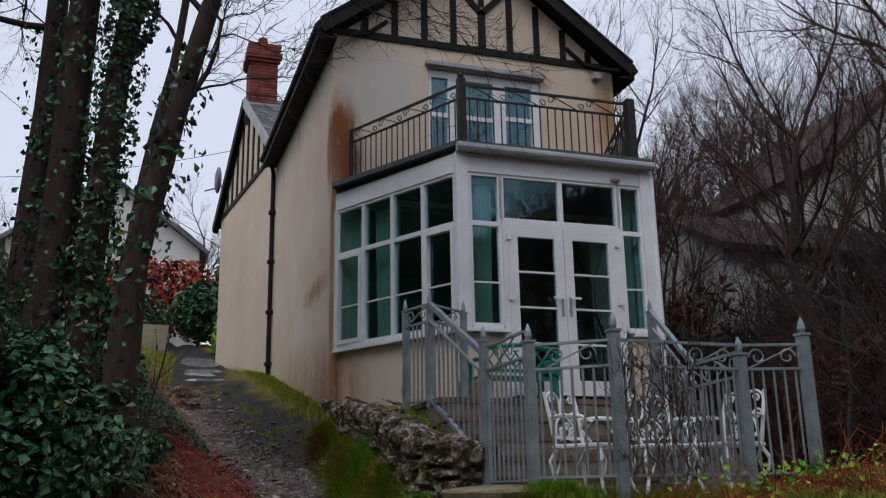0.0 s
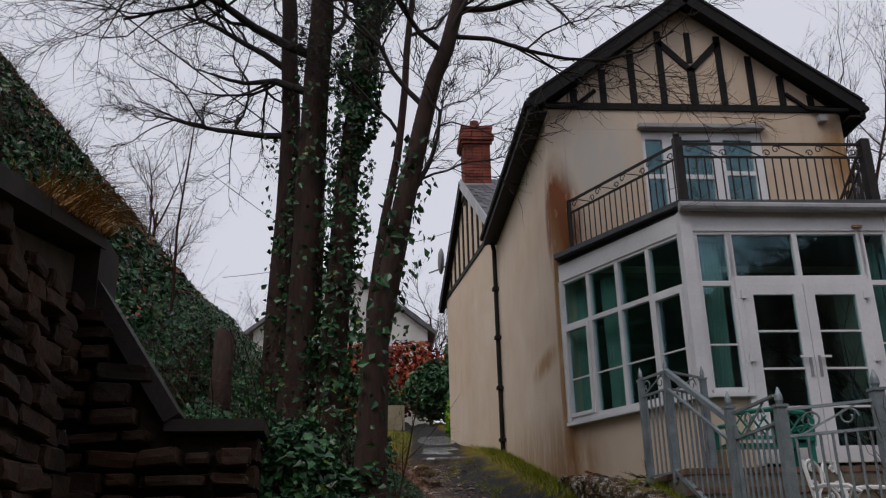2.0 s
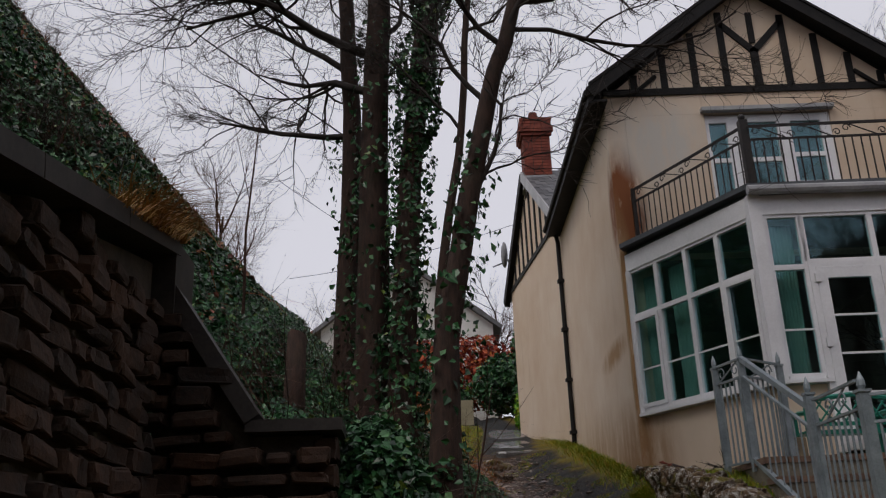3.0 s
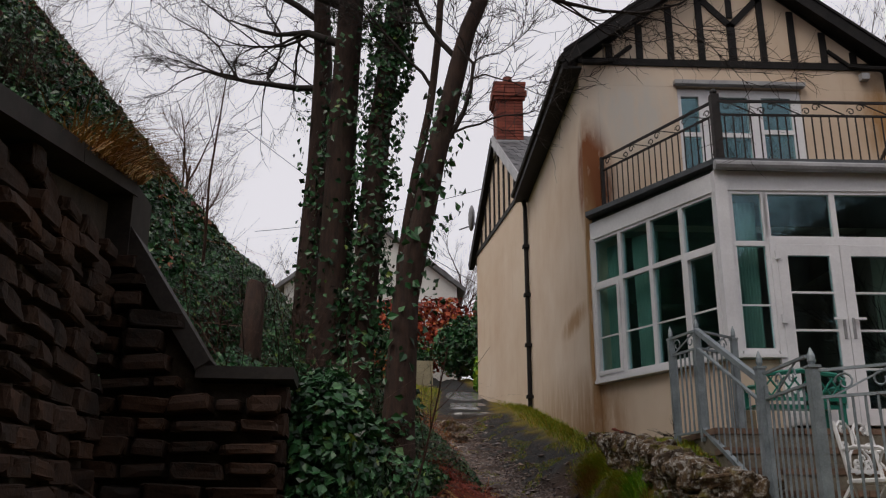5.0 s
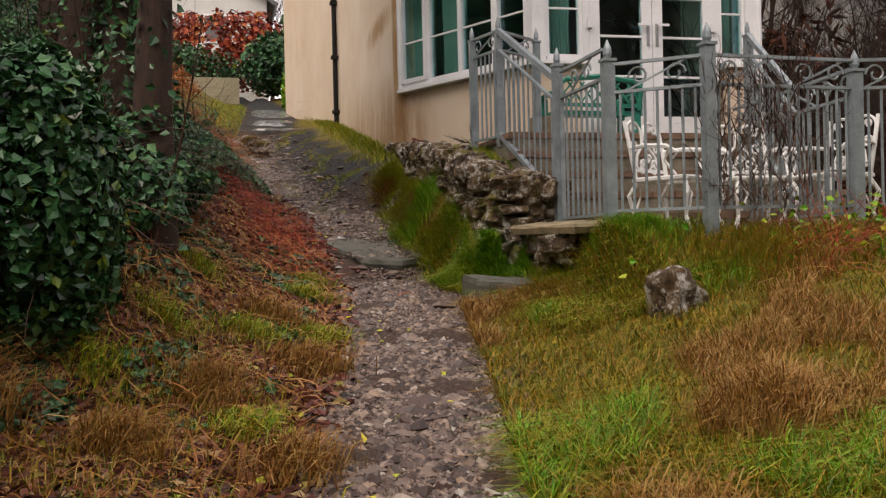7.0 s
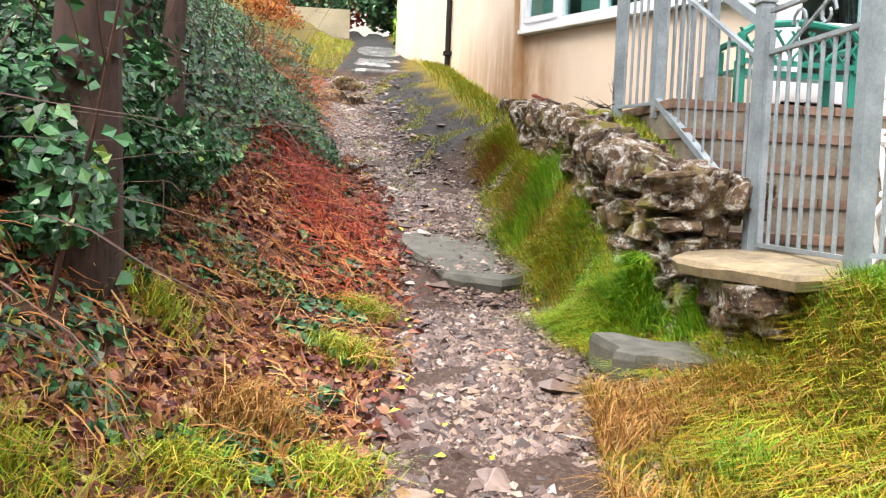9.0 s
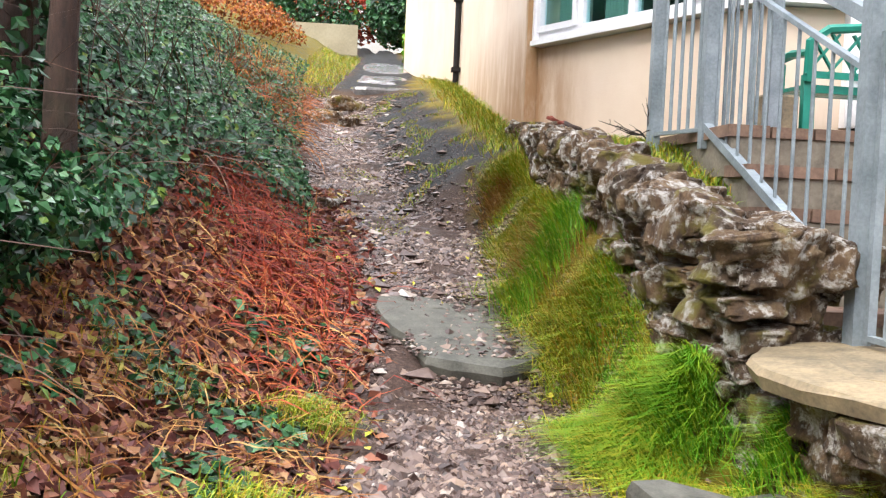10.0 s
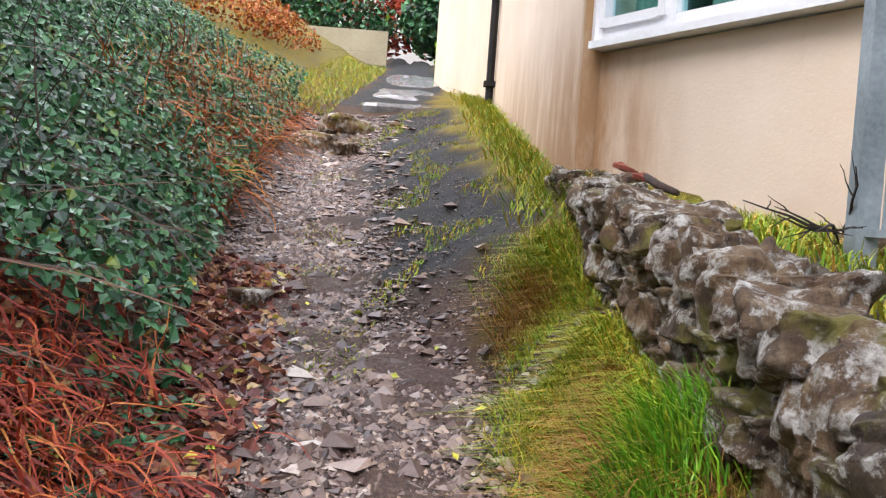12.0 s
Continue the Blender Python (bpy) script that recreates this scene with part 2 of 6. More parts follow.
M_FARWALL = stained("far_house_render", (0.5, 0.5, 0.48), (0.68, 0.67, 0.64), 1, 20, 0.9)
M_DISH = stained("dish_grey", (0.12, 0.12, 0.13), (0.22, 0.22, 0.23), 5, 40, 0.5)

# ---- building helpers ----
def mesh_of(name, bm, material, smooth=False):
    me = bpy.data.meshes.new(name)
    bmesh.ops.recalc_face_normals(bm, faces=bm.faces)
    bm.to_mesh(me)
    bm.free()
    if smooth:
        me.polygons.foreach_set("use_smooth", [True] * len(me.polygons))
    me.materials.append(material)
    return me


def part(name, bm, material, parent=None, label="", smooth=False):
    ob = new(name, mesh_of(name, bm, material, smooth))
    ob.parent = parent
    if label:
        ob["label"] = label
    return ob


def thing(name, label, category, group="", kind="", at=(0, 0, 0)):
    ob = new(name)
    ob.empty_display_size = 0.1
    ob.location = at
    return tagged(ob, label, category, group, kind)


def box(bm, x0, y0, z0, x1, y1, z1):
    vs = [bm.verts.new((x, y, z)) for x in (x0, x1) for y in (y0, y1) for z in (z0, z1)]
    for f in ((0, 1, 3, 2), (4, 6, 7, 5), (0, 4, 5, 1), (2, 3, 7, 6), (0, 2, 6, 4), (1, 5, 7, 3)):
        bm.faces.new([vs[i] for i in f])
    return vs


def boxed(*d):
    bm = bmesh.new()
    box(bm, *d)
    return bm


def beam(bm, p, q, w, h, up=(0, 0, 1)):
    """A straight bar from p to q, w wide and h high about its axis."""
    p, q, up = Vector(p), Vector(q), Vector(up)
    d = (q - p).normalized()
    s = d.cross(up)
    s = s.normalized() if s.length > 1e-4 else Vector((1, 0, 0))
    u = s.cross(d).normalized()
    vs = [bm.verts.new(c + s * (i * w / 2) + u * (j * h / 2)) for c in (p, q) for i, j in ((-1, -1), (1, -1), (1, 1), (-1, 1))]
    for f in ((3, 2, 1, 0), (4, 5, 6, 7), (0, 1, 5, 4), (1, 2, 6, 5), (2, 3, 7, 6), (3, 0, 4, 7)):
        bm.faces.new([vs[i] for i in f])


def beamed(*a, **k):
    bm = bmesh.new()
    beam(bm, *a, **k)
    return bm


def tube(bm, pts, radii, sides=6):
    """A tapered round bar along points."""
    rings = []
    ref = None
    pts = [Vector(p) for p in pts]
    for i, p in enumerate(pts):
        d = (pts[min(i + 1, len(pts) - 1)] - pts[max(i - 1, 0)]).normalized()
        if ref is None:
            ref = d.orthogonal().normalized()
        ref = (ref - d * ref.dot(d)).normalized()
        o = d.cross(ref)
        r = radii[i] if isinstance(radii, (list, tuple)) else radii
        rings.append([bm.verts.new(p + (ref * math.cos(6.28319 * k / sides) + o * math.sin(6.28319 * k / sides)) * r) for k in range(sides)])
    for a, b in zip(rings, rings[1:]):
        for k in range(sides):
            bm.faces.new((a[k], a[(k + 1) % sides], b[(k + 1) % sides], b[k]))
    bm.faces.new(rings[0][::-1])
    bm.faces.new(rings[-1])


def tubed(*a, **k):
    bm = bmesh.new()
    tube(bm, *a, **k)
    return bm


def prism(bm, ring, z0, z1):
    lo = [bm.verts.new((x, y, z0)) for x, y in ring]
    hi = [bm.verts.new((x, y, z1)) for x, y in ring]
    n = len(ring)
    for i in range(n):
        bm.faces.new((lo[i], lo[(i + 1) % n], hi[(i + 1) % n], hi[i]))
    bm.faces.new(lo[::-1])
    bm.faces.new(hi)


def rock(rng, sx, sy, sz, rough=0.25, cuts=1, power=0.55):
    """A stone: a ball pushed in and out, flattened to its sizes."""
    bm = bmesh.new()
    bmesh.ops.create_icosphere(bm, subdivisions=cuts + 1, radius=0.5)
    off = Vector((rng.uniform(0, 90), rng.uniform(0, 90), rng.uniform(0, 90)))
    for v in bm.verts:
        c = v.co.copy()
        q = Vector([math.copysign(abs(a * 2) ** power / 2, a) for a in c])
        q *= 1 + rough * noise.noise(c * 2.3 + off) * 1.6 + rough * 0.55 * noise.noise(c * 6.0 + off) - rough * 0.5 * abs(noise.noise(c * 11.0 + off))
        v.co = (q.x * sx, q.y * sy, q.z * sz)
    return bm


def quick_mesh(name, verts, faces, material, smooth=False):
    me = bpy.data.meshes.new(name)
    me.from_pydata(verts, [], faces)
    if smooth:
        me.polygons.foreach_set("use_smooth", [True] * len(me.polygons))
    me.materials.append(material)
    return me


# ---- plan of the ground ----
PATH_Y = (-40, -5, 0, 2.4, 3.8, 5, 7.1, 8.4, 8.62, 10.2, 12, 14, 16.4, 17.6, 18.4, 20, 24, 32, 60)
PATH_Z = (-3.0, -0.6, -0.08, 0.2, 0.42, 0.58, 0.88, 0.99, 1.12, 1.55, 1.87, 2.32, 2.85, 3.2, 3.48, 3.82, 4.72, 6.3, 9.0)
MID_Y = (-40, 0, 2.4, 5, 7, 8.6, 10.5, 12, 16.4, 18.5, 24, 32, 60)
MID_X = (-2, 0.35, 0.9, 1.45, 1.8, 1.9, 1.85, 1.68, 1.4, 1.55, 1.9, 1.7, 0.0)
BASE_Y = (12.2, 14.3, 17.5, 23.8, 40.8)
BASE_Z = (2.45, 2.87, 3.49, 4.55, 6.3)


def path_z(y):
    return np.interp(y, PATH_Y, PATH_Z)


def path_x(y):
    return np.interp(y, MID_Y, MID_X)


def step01(v, a, b):
    t = np.clip((v - a) / (b - a), 0, 1)
    return t * t * (3 - 2 * t)


def ground_z(x, y):
    """Height of the ground: the lane, the bank with the hill behind it, the grass verge, the yard and the strip along the house."""
    x, y = np.asarray(x, float), np.asarray(y, float)
    pz, d = path_z(y), x - path_x(y)
    hw = 0.5
    u = np.clip(-d - hw, 0, None)
    bank = np.where(u < 0.6, 0.3 * u, np.where(u < 1.7, 0.18 + 0.8 * (u - 0.6), np.where(u < 2.8, 1.06 + 0.9 * (u - 1.7), 2.05 + 1.3 * (np.clip(u, 0, 9) - 2.8))))
    steep = np.where(u < 0.25, 0.3 * u, 0.075 + 0.85 * (np.clip(u, 0, 2.8) - 0.25) + 0.9 * np.clip(u - 2.8, 0, 0.8) + 1.2 * np.clip(u - 3.6, 0, 5.4))
    k = step01(y, 7.8, 9.6)
    bank = bank * (1 - k) + steep * k
    far = step01(y, 14, 19)
    bank = bank * (1 - far) + far * (np.clip(u - 0.5, 0, 3) * 0.55 + np.clip(u - 3.5, 0, 6) * 0.25)
    bank = np.minimum(bank, 1.06) + np.clip(bank - 1.06, 0, None) * np.interp(y, (2, 5, 9.5), (0.12, 0.35, 1.0))
    behind = np.where(x > -1.25, step01(y, 4.75, 5.35), step01(x, -1.25, -1.6))
    low = 0.1 * np.clip(u, 0, 4)
    zl = pz + low * (1 - behind) + bank * behind
    w = np.clip(d - hw, 0, None)
    rise = 0.12 + 0.1 * step01(y, 3.0, 5.5)
    zr = pz + np.minimum(w * rise, np.maximum(1.38 - pz, 0) + 0.02 * w)
    foot = np.interp(y, (7.7, 8.3, 9.2, 11.2), (0.12, 0.42, 0.42, 0.3)) * step01(y, 7.4, 8.2)
    zr = zr + foot * step01(x, path_x(y) + 0.42, 2.68)
    edge = np.interp(y, (6.3, 6.95), (2.85, 2.95))
    yard = step01(x, edge, edge + 0.25) * step01(y, 5.75, 6.45)
    zr = zr * (1 - yard) + (1.34 - 0.06 * step01(x, 3.35, 3.6) * step01(y, 6.3, 6.6)) * yard
    strip = pz + np.clip(d / np.clip(2.77 - path_x(y), 0.3, None), 0, 1) * np.clip(np.interp(y, BASE_Y, BASE_Z) - pz, 0, 1)
    s = step01(y, 10.8, 11.6) * (x < 9)
    zr = np.where(d > 0, zr * (1 - s) + strip * s, zr)
    hill = np.clip(x - 9.5, 0, 40) * 0.34 + step01(x, 9, 16) * np.clip(y - 8, 0, 30) * 0.12
    rear = np.clip(-y - 14, 0, 50) * 0.38
    return np.where(d < 0, zl, zr) + hill + rear


def gz(x, y):
    return float(ground_z(x, y))

# ---- ground: one sheet to the horizon ----
def axis(lo, hi, fine, far, grow=1.18):
    mid = list(np.arange(lo, hi, fine))
    out, s, a = [], fine, hi
    while a < far:
        out.append(a)
        s *= grow
        a += s
    out2, s, a = [], fine, lo
    while a > -far:
        s *= grow
        a -= s
        out2.append(a)
    return np.array(out2[::-1] + mid + out)


def cover_of(x, y, jit):
    """Shares of gravel, grass and tarred slabs at a place of the plan."""
    d = x - path_x(y) + jit * 0.18
    gravel = (1 - step01(np.abs(d), 0.38, 0.6)) * (1 - step01(y, 17.5, 18.5)) * step01(y, 1.0, 3.0)
    tar = step01(d, 0.08, 0.2) * (1 - step01(d, 0.78, 0.95)) * step01(y, 11.2, 11.7) * (1 - step01(y, 17.6, 18.4)) + step01(y, 18.2, 18.8) * (1 - step01(np.abs(d), 0.45, 0.6))
    grass = step01(d, 0.5, 0.7) * (1 - tar) * (1 - step01(x, 5.5, 7.0)) * step01(y, -8, -4)
    grass = np.maximum(grass, step01(-d, 0.6, 1.2) * step01(y, 17, 19))
    return np.clip(gravel * (1 - tar), 0, 1), np.clip(grass, 0, 1), np.clip(tar, 0, 1)


def build_ground():
    xs, ys = axis(-2.4, 4.2, 0.09, 260), axis(1.5, 19.5, 0.09, 260)
    gx, gy = np.meshgrid(xs, ys, indexing="ij")
    z = ground_z(gx, gy)
    jit = np.array([noise.fractal((a * 1.7, b * 1.7, 3.0), 0.6, 2.0, 4) for a, b in zip(gx.ravel(), gy.ravel())]).reshape(gx.shape)
    near = (np.abs(gx - 1) < 8) & (gy < 30) & (gy > -6)
    z = z + np.where(near, jit * 0.035, jit * 0.15)
    nx, ny = gx.shape
    idx = np.arange(nx * ny).reshape(nx, ny)
    quads = np.stack([idx[:-1, :-1], idx[1:, :-1], idx[1:, 1:], idx[:-1, 1:]], -1).reshape(-1, 4)
    me = quick_mesh("ground", np.stack([gx, gy, z], -1).reshape(-1, 3).tolist(), quads.tolist(), M_GROUND, True)
    col = me.color_attributes.new("cover", "FLOAT_COLOR", "POINT")
    g, gr, tar = cover_of(gx, gy, jit)
    col.data.foreach_set("color", np.stack([g, gr, tar, np.ones_like(g)], -1).reshape(-1).astype(np.float32))
    tagged(new("ground", me), "wet sloping ground with gravel lane and grass verges", "ground", kind="structure")


build_ground()

# ---- the house ----
X0, X1, Y0, Y1, Y2 = 2.65, 7.25, 11.5, 17.0, 22.2
EAVE, APEX, XM, HALF = 7.88, 9.72, 4.94, 2.54
FOOT = 7.83   # height of the roof's lower edge
FLOOR = 2.3

house = thing("house", "cream rendered gabled house with black half-timbering", "house", at=(X0, Y0, 2.3))


def hpart(name, bm, m, label="", smooth=False, parent=None):
    ob = part(name, bm, m, parent or house, label, smooth)
    if parent is None:
        ob.matrix_parent_inverse = Matrix.Translation(house.location).inverted()
    return ob


def slab_quad(bm, a, b, c, d, t):
    """A flat slab on four corners, t thick downwards along its normal."""
    a, b, c, d = map(Vector, (a, b, c, d))
    n = (b - a).cross(d - a).normalized()
    if n.z < 0:
        n = -n
    top = [bm.verts.new(v) for v in (a, b, c, d)]
    bot = [bm.verts.new(v - n * t) for v in (a, b, c, d)]
    bm.faces.new(top)
    bm.faces.new(bot[::-1])
    for i in range(4):
        j = (i + 1) % 4
        bm.faces.new((top[i], bot[i], bot[j], top[j]))


def build_walls():
    T = 0.28
    bm = bmesh.new()   # long side wall by the lane
    box(bm, X0, Y0 + 0.002, 1.6, X0 + T, Y1, EAVE)
    hpart("side_wall", bm, M_RENDER)
    bm = boxed(X0 + 0.004, Y1 + 0.002, 2.4, X0 + T, Y2, 7.95)
    for v in bm.verts:
        v.co.x -= 0.115 * (v.co.y - 17.0)
    hpart("rear_side_wall", bm, M_RENDER)
    hpart("far_side_wall", boxed(X1 - T, Y0 + T, 1.2, X1, Y2, EAVE), M_RENDER)
    hpart("back_wall", boxed(X0 + T, Y2 - T, 2.4, X1 - T, Y2, 7.95), M_RENDER)
    # front wall with the opening into the bay and the upper door opening
    ux0, ux1, uz0, uz1 = 4.1, 5.95, 5.5, 7.46
    bx0, bx1 = 3.2, 6.65
    for d in ((X0 + T + 0.002, 1.4, bx0, 5.3), (bx1, 1.4, X1, 5.3), (X0 + T + 0.002, 5.302, ux0, 7.46), (ux1, 5.302, X1, 7.46),
              (ux0, 5.302, ux1, uz0), (X0 + T + 0.002, 7.462, X1, 7.74)):
        hpart("front_wall", boxed(d[0], Y0, d[1], d[2], Y0 + T, d[3]), M_RENDER)
    bm = bmesh.new()   # gable triangle
    ring = [(X0, 7.742), (X1, 7.742), (XM, APEX - 0.12)]
    f = [bm.verts.new((x, Y0, z)) for x, z in ring]
    b = [bm.verts.new((x, Y0 + T, z)) for x, z in ring]
    bm.faces.new(f), bm.faces.new(b[::-1])
    for i in range(3):
        j = (i + 1) % 3
        bm.faces.new((f[i], b[i], b[j], f[j]))
    hpart("gable_wall", bm, M_RENDER)
    # rooms inside, added behind the glass; their dimness is put into the grey
    bm = bmesh.new()
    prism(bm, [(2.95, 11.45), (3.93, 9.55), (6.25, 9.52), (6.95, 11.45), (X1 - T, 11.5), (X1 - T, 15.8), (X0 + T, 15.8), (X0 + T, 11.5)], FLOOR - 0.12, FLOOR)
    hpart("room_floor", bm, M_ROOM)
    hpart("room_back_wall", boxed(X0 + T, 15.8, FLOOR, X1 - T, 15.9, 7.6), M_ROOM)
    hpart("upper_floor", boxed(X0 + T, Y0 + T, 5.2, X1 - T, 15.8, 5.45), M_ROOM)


REAR = Matrix(((1, -0.115, 0, 0.115 * 17.0), (0, 1, 0, 0), (0, 0, 1, 0), (0, 0, 0, 1)))   # the rear wing runs askew to the lane


def rear_part(name, bm, m, label=""):
    bmesh.ops.transform(bm, matrix=REAR, verts=bm.verts)
    return hpart(name, bm, m, label)


def build_roof():
    f, s = (APEX - FOOT) / HALF, 0.26
    ya = Y0 - s
    for sgn in (-1, 1):
        bm = bmesh.new()
        xe = XM + sgn * HALF
        slab_quad(bm, (XM, ya, APEX), (XM, Y1 + 4, APEX), (xe, Y1 + 0.1, FOOT), (xe, ya, FOOT), 0.07)
        hpart("roof_slope", bm, M_SLATE, "dark slate roof slope")
        # barge board and its inner trim, dark painted
        bm = bmesh.new()
        beam(bm, (XM, ya - 0.015, APEX - 0.1), (xe - sgn * 0.0, ya - 0.015, FOOT - 0.1), 0.035, 0.18)
        hpart("barge_board", bm, M_BLACK)
        hpart("soffit", beamed((XM, ya + 0.13, APEX - 0.14), (xe, ya + 0.13, FOOT - 0.14), 0.24, 0.03), M_BLACK)
        hpart("verge_strip", beamed((XM, ya - 0.02, APEX + 0.03), (xe, ya - 0.02, FOOT + 0.03), 0.06, 0.04), M_BLACK)
        # eaves fascia with gutter
        hpart("eaves_fascia", boxed(xe - 0.03 if sgn < 0 else xe - 0.05, ya, 7.57, xe + 0.05 if sgn < 0 else xe + 0.03, Y1 - 0.02, 7.8), M_BLACK)
        hpart("eaves_soffit", boxed(min(xe, X0 if sgn < 0 else X1), ya, 7.59, max(xe, X0 if sgn < 0 else X1), Y1 - 0.02, 7.62), M_BLACK)
        hpart("eaves_gutter", tubed([(xe - sgn * -0.04, ya - 0.02, 7.73), (xe - sgn * -0.04, Y1, 7.73)], 0.055, 8), M_BLACK)
        bm = bmesh.new()   # small knee brace under the verge foot
        tube(bm, [(xe - sgn * 0.2, ya + 0.05, 7.73), (xe - sgn * 0.45, ya + 0.1, 7.75), (xe - sgn * 0.75, Y0 - 0.03, 7.85), (xe - sgn * 1.05, Y0 - 0.02, 8.1)], 0.035, 6)
        hpart("verge_brace", bm, M_BLACK)
    # half timbering, set proud of the gable
    def timber(p, q, w=0.1):
        hpart("timber", beamed((p[0], Y0 - 0.012, p[1]), (q[0], Y0 - 0.012, q[1]), 0.03, w, up=(0, 0, 1) if p[1] == q[1] else (1, 0, 0)), M_BLACK)
    timber((X0 + 0.05, 7.84), (X1 - 0.05, 7.84), 0.11)
    top = lambda x: APEX - 0.24 - f * abs(x - XM)
    for x in (3.12, 3.58, 4.05, 4.52, 5.46, 5.92, 6.38, 6.82):
        timber((x, 7.9), (x, top(x)))
    timber((XM + 0.05, 7.9), (XM + 0.05, 8.52), 0.12)
    for sgn in (-1, 1):
        timber((XM + 0.05, 8.48), (XM + 0.05 + sgn * 0.47, 8.98), 0.1)
    timber((XM + 0.05, 8.62), (XM + 0.05, 9.15), 0.09)
    hpart("security_light", boxed(6.86, Y0 - 0.12, 7.6, 6.98, Y0 - 0.02, 7.7), M_GUTTER, "small white security light")
    # rear cross gable over the lane
    yr, zr = 19.6, 10.2
    ge = 7.85
    for sgn in (-1, 1):
        bm = bmesh.new()
        ye = yr + sgn * 2.95
        slab_quad(bm, (X0 - 0.12, yr, zr), (X1, yr, zr), (X1, ye, ge), (X0 - 0.12, ye, ge), 0.07)
        rear_part("rear_roof_slope", bm, M_SLATE, "weathered slate roof slope")
        rear_part("rear_barge_board", beamed((X0 - 0.13, yr, zr - 0.1), (X0 - 0.13, ye, ge - 0.1), 0.035, 0.22, up=(0, 0, 1)), M_BLACK if sgn > 0 else M_GUTTER)
        rear_part("rear_soffit", beamed((X0 - 0.06, yr, zr - 0.16), (X0 - 0.06, ye, ge - 0.16), 0.12, 0.03), M_BLACK)
    bm = bmesh.new()
    ring = [(Y1, 7.952), (Y2, 7.952), (yr, zr - 0.15)]
    a = [bm.verts.new((X0 + 0.004, y, z)) for y, z in ring]
    b = [bm.verts.new((X0 + 0.25, y, z)) for y, z in ring]
    bm.faces.new(a), bm.faces.new(b[::-1])
    for i in range(3):
        j = (i + 1) % 3
        bm.faces.new((a[i], b[i], b[j], a[j]))
    rear_part("rear_gable_wall", bm, M_RENDER)
    rear_part("timber", beamed((X0 - 0.012, Y1 + 0.1, 7.98), (X0 - 0.012, Y2, 7.98), 0.03, 0.11), M_BLACK)
    for y in np.arange(17.5, 22.1, 0.5):
        t = zr - 0.25 - (zr - ge) / 2.95 * abs(y - yr)
        rear_part("timber", beamed((X0 - 0.012, y, 8.0), (X0 - 0.012, y, t), 0.03, 0.1, up=(0, 1, 0)), M_BLACK)
    # slates in courses on the visible slopes
    me = None
    for row in range(16):
        for k in range(9):
            s0 = row / 16
            y, z = yr - 2.95 + 2.95 * s0, ge + (zr - ge) * s0 + 0.012
            if me is None:
                me = mesh_of("slate", boxed(0.005, 0, 0, 0.245, 0.3, 0.008), M_SLATE)
            ob = new("slate", me)
            ob.parent = house
            ob.matrix_parent_inverse = Matrix.Translation(house.location).inverted()
            ob.matrix_basis = REAR @ pose(X0 - 0.12 + k * 0.25 + (0.12 if row % 2 else 0), y, z, math.degrees(math.atan2(zr - ge, 2.95)) - 1.0)
    # chimney of brick with corbelled head and pots
    cx0, cx1, cy0, cy1 = 2.3, 2.95, 19.25, 19.95
    stack = hpart("chimney", boxed(cx0 + 0.02, cy0 + 0.02, 9.6, cx1 - 0.02, cy1 - 0.02, 11.4), M_MORTAR, "red brick chimney stack")
    zc = 9.9
    for c in range(19):
        g = 0.0 if c < 14 else (0.05 if c in (14, 17, 18) else 0.09)
        z = zc + c * 0.078
        for i in range(3):
            w = (cx1 - cx0 + 2 * g) / 3
            o = 0 if c % 2 else w * 0.0
            part("brick", boxed(cx0 - g + i * w + o, cy0 - g, z, cx0 - g + (i + 1) * w - 0.012, cy0 - g + 0.1, z + 0.066), M_BRICK, stack).matrix_parent_inverse = Matrix.Identity(4)
            w2 = (cy1 - cy0 + 2 * g) / 3
            part("brick", boxed(cx0 - g - 0.002, cy0 - g + 0.104 + i * w2, z, cx0 - g + 0.1, cy0 - g + (i + 1) * w2 - 0.012 + (0.104 if i < 2 else 0), z + 0.066), M_BRICK, stack)
    hpart("chimney_cap", boxed(cx0 - 0.06, cy0 - 0.06, 11.38, cx1 + 0.06, cy1 + 0.06, 11.45), M_BRICK)
    hpart("chimney_pot", tubed([(2.62, 19.6, 11.45), (2.62, 19.6, 11.75)], [0.14, 0.11], 10), M_BRICK)
    hpart("lead_flashing", boxed(cx0 - 0.03, cy0 - 0.03, 9.75, cx1 + 0.03, cy1 + 0.03, 9.95), M_GUTTER)
    # rainwater pipe and satellite dish
    pipe = tubed([(X0 - 0.1, 16.9, 7.6), (X0 - 0.06, 16.95, 7.45), (X0 - 0.06, 16.95, 3.2)], 0.045, 8)
    dp = hpart("downpipe", pipe, M_BLACK, "black plastic rainwater pipe")
    for z in (3.6, 4.6, 5.6, 6.6):
        part("pipe_clip", boxed(X0 - 0.13, 16.88, z, X0 + 0.0, 17.02, z + 0.06), M_BLACK, dp)
    bm = bmesh.new()
    bmesh.ops.create_uvsphere(bm, u_segments=16, v_segments=8, radius=0.34)
    for v in bm.verts:
        v.co = (v.co.x * 0.25 + (0.0), v.co.y, v.co.z)
    bmesh.ops.translate(bm, verts=bm.verts, vec=(X0 - 0.75, 21.9, 8.9))
    dish = hpart("satellite_dish", bm, M_DISH, "grey satellite dish", True)
    part("dish_arm", tubed([(X0 - 0.75, 21.9, 8.7), (X0 - 1.07, 21.8, 8.55)], 0.02, 5), M_DISH, dish)
    part("dish_bracket", tubed([(X0 - 0.73, 21.9, 8.8), (X0 - 0.5, 22.0, 8.65)], 0.03, 5), M_DISH, dish)


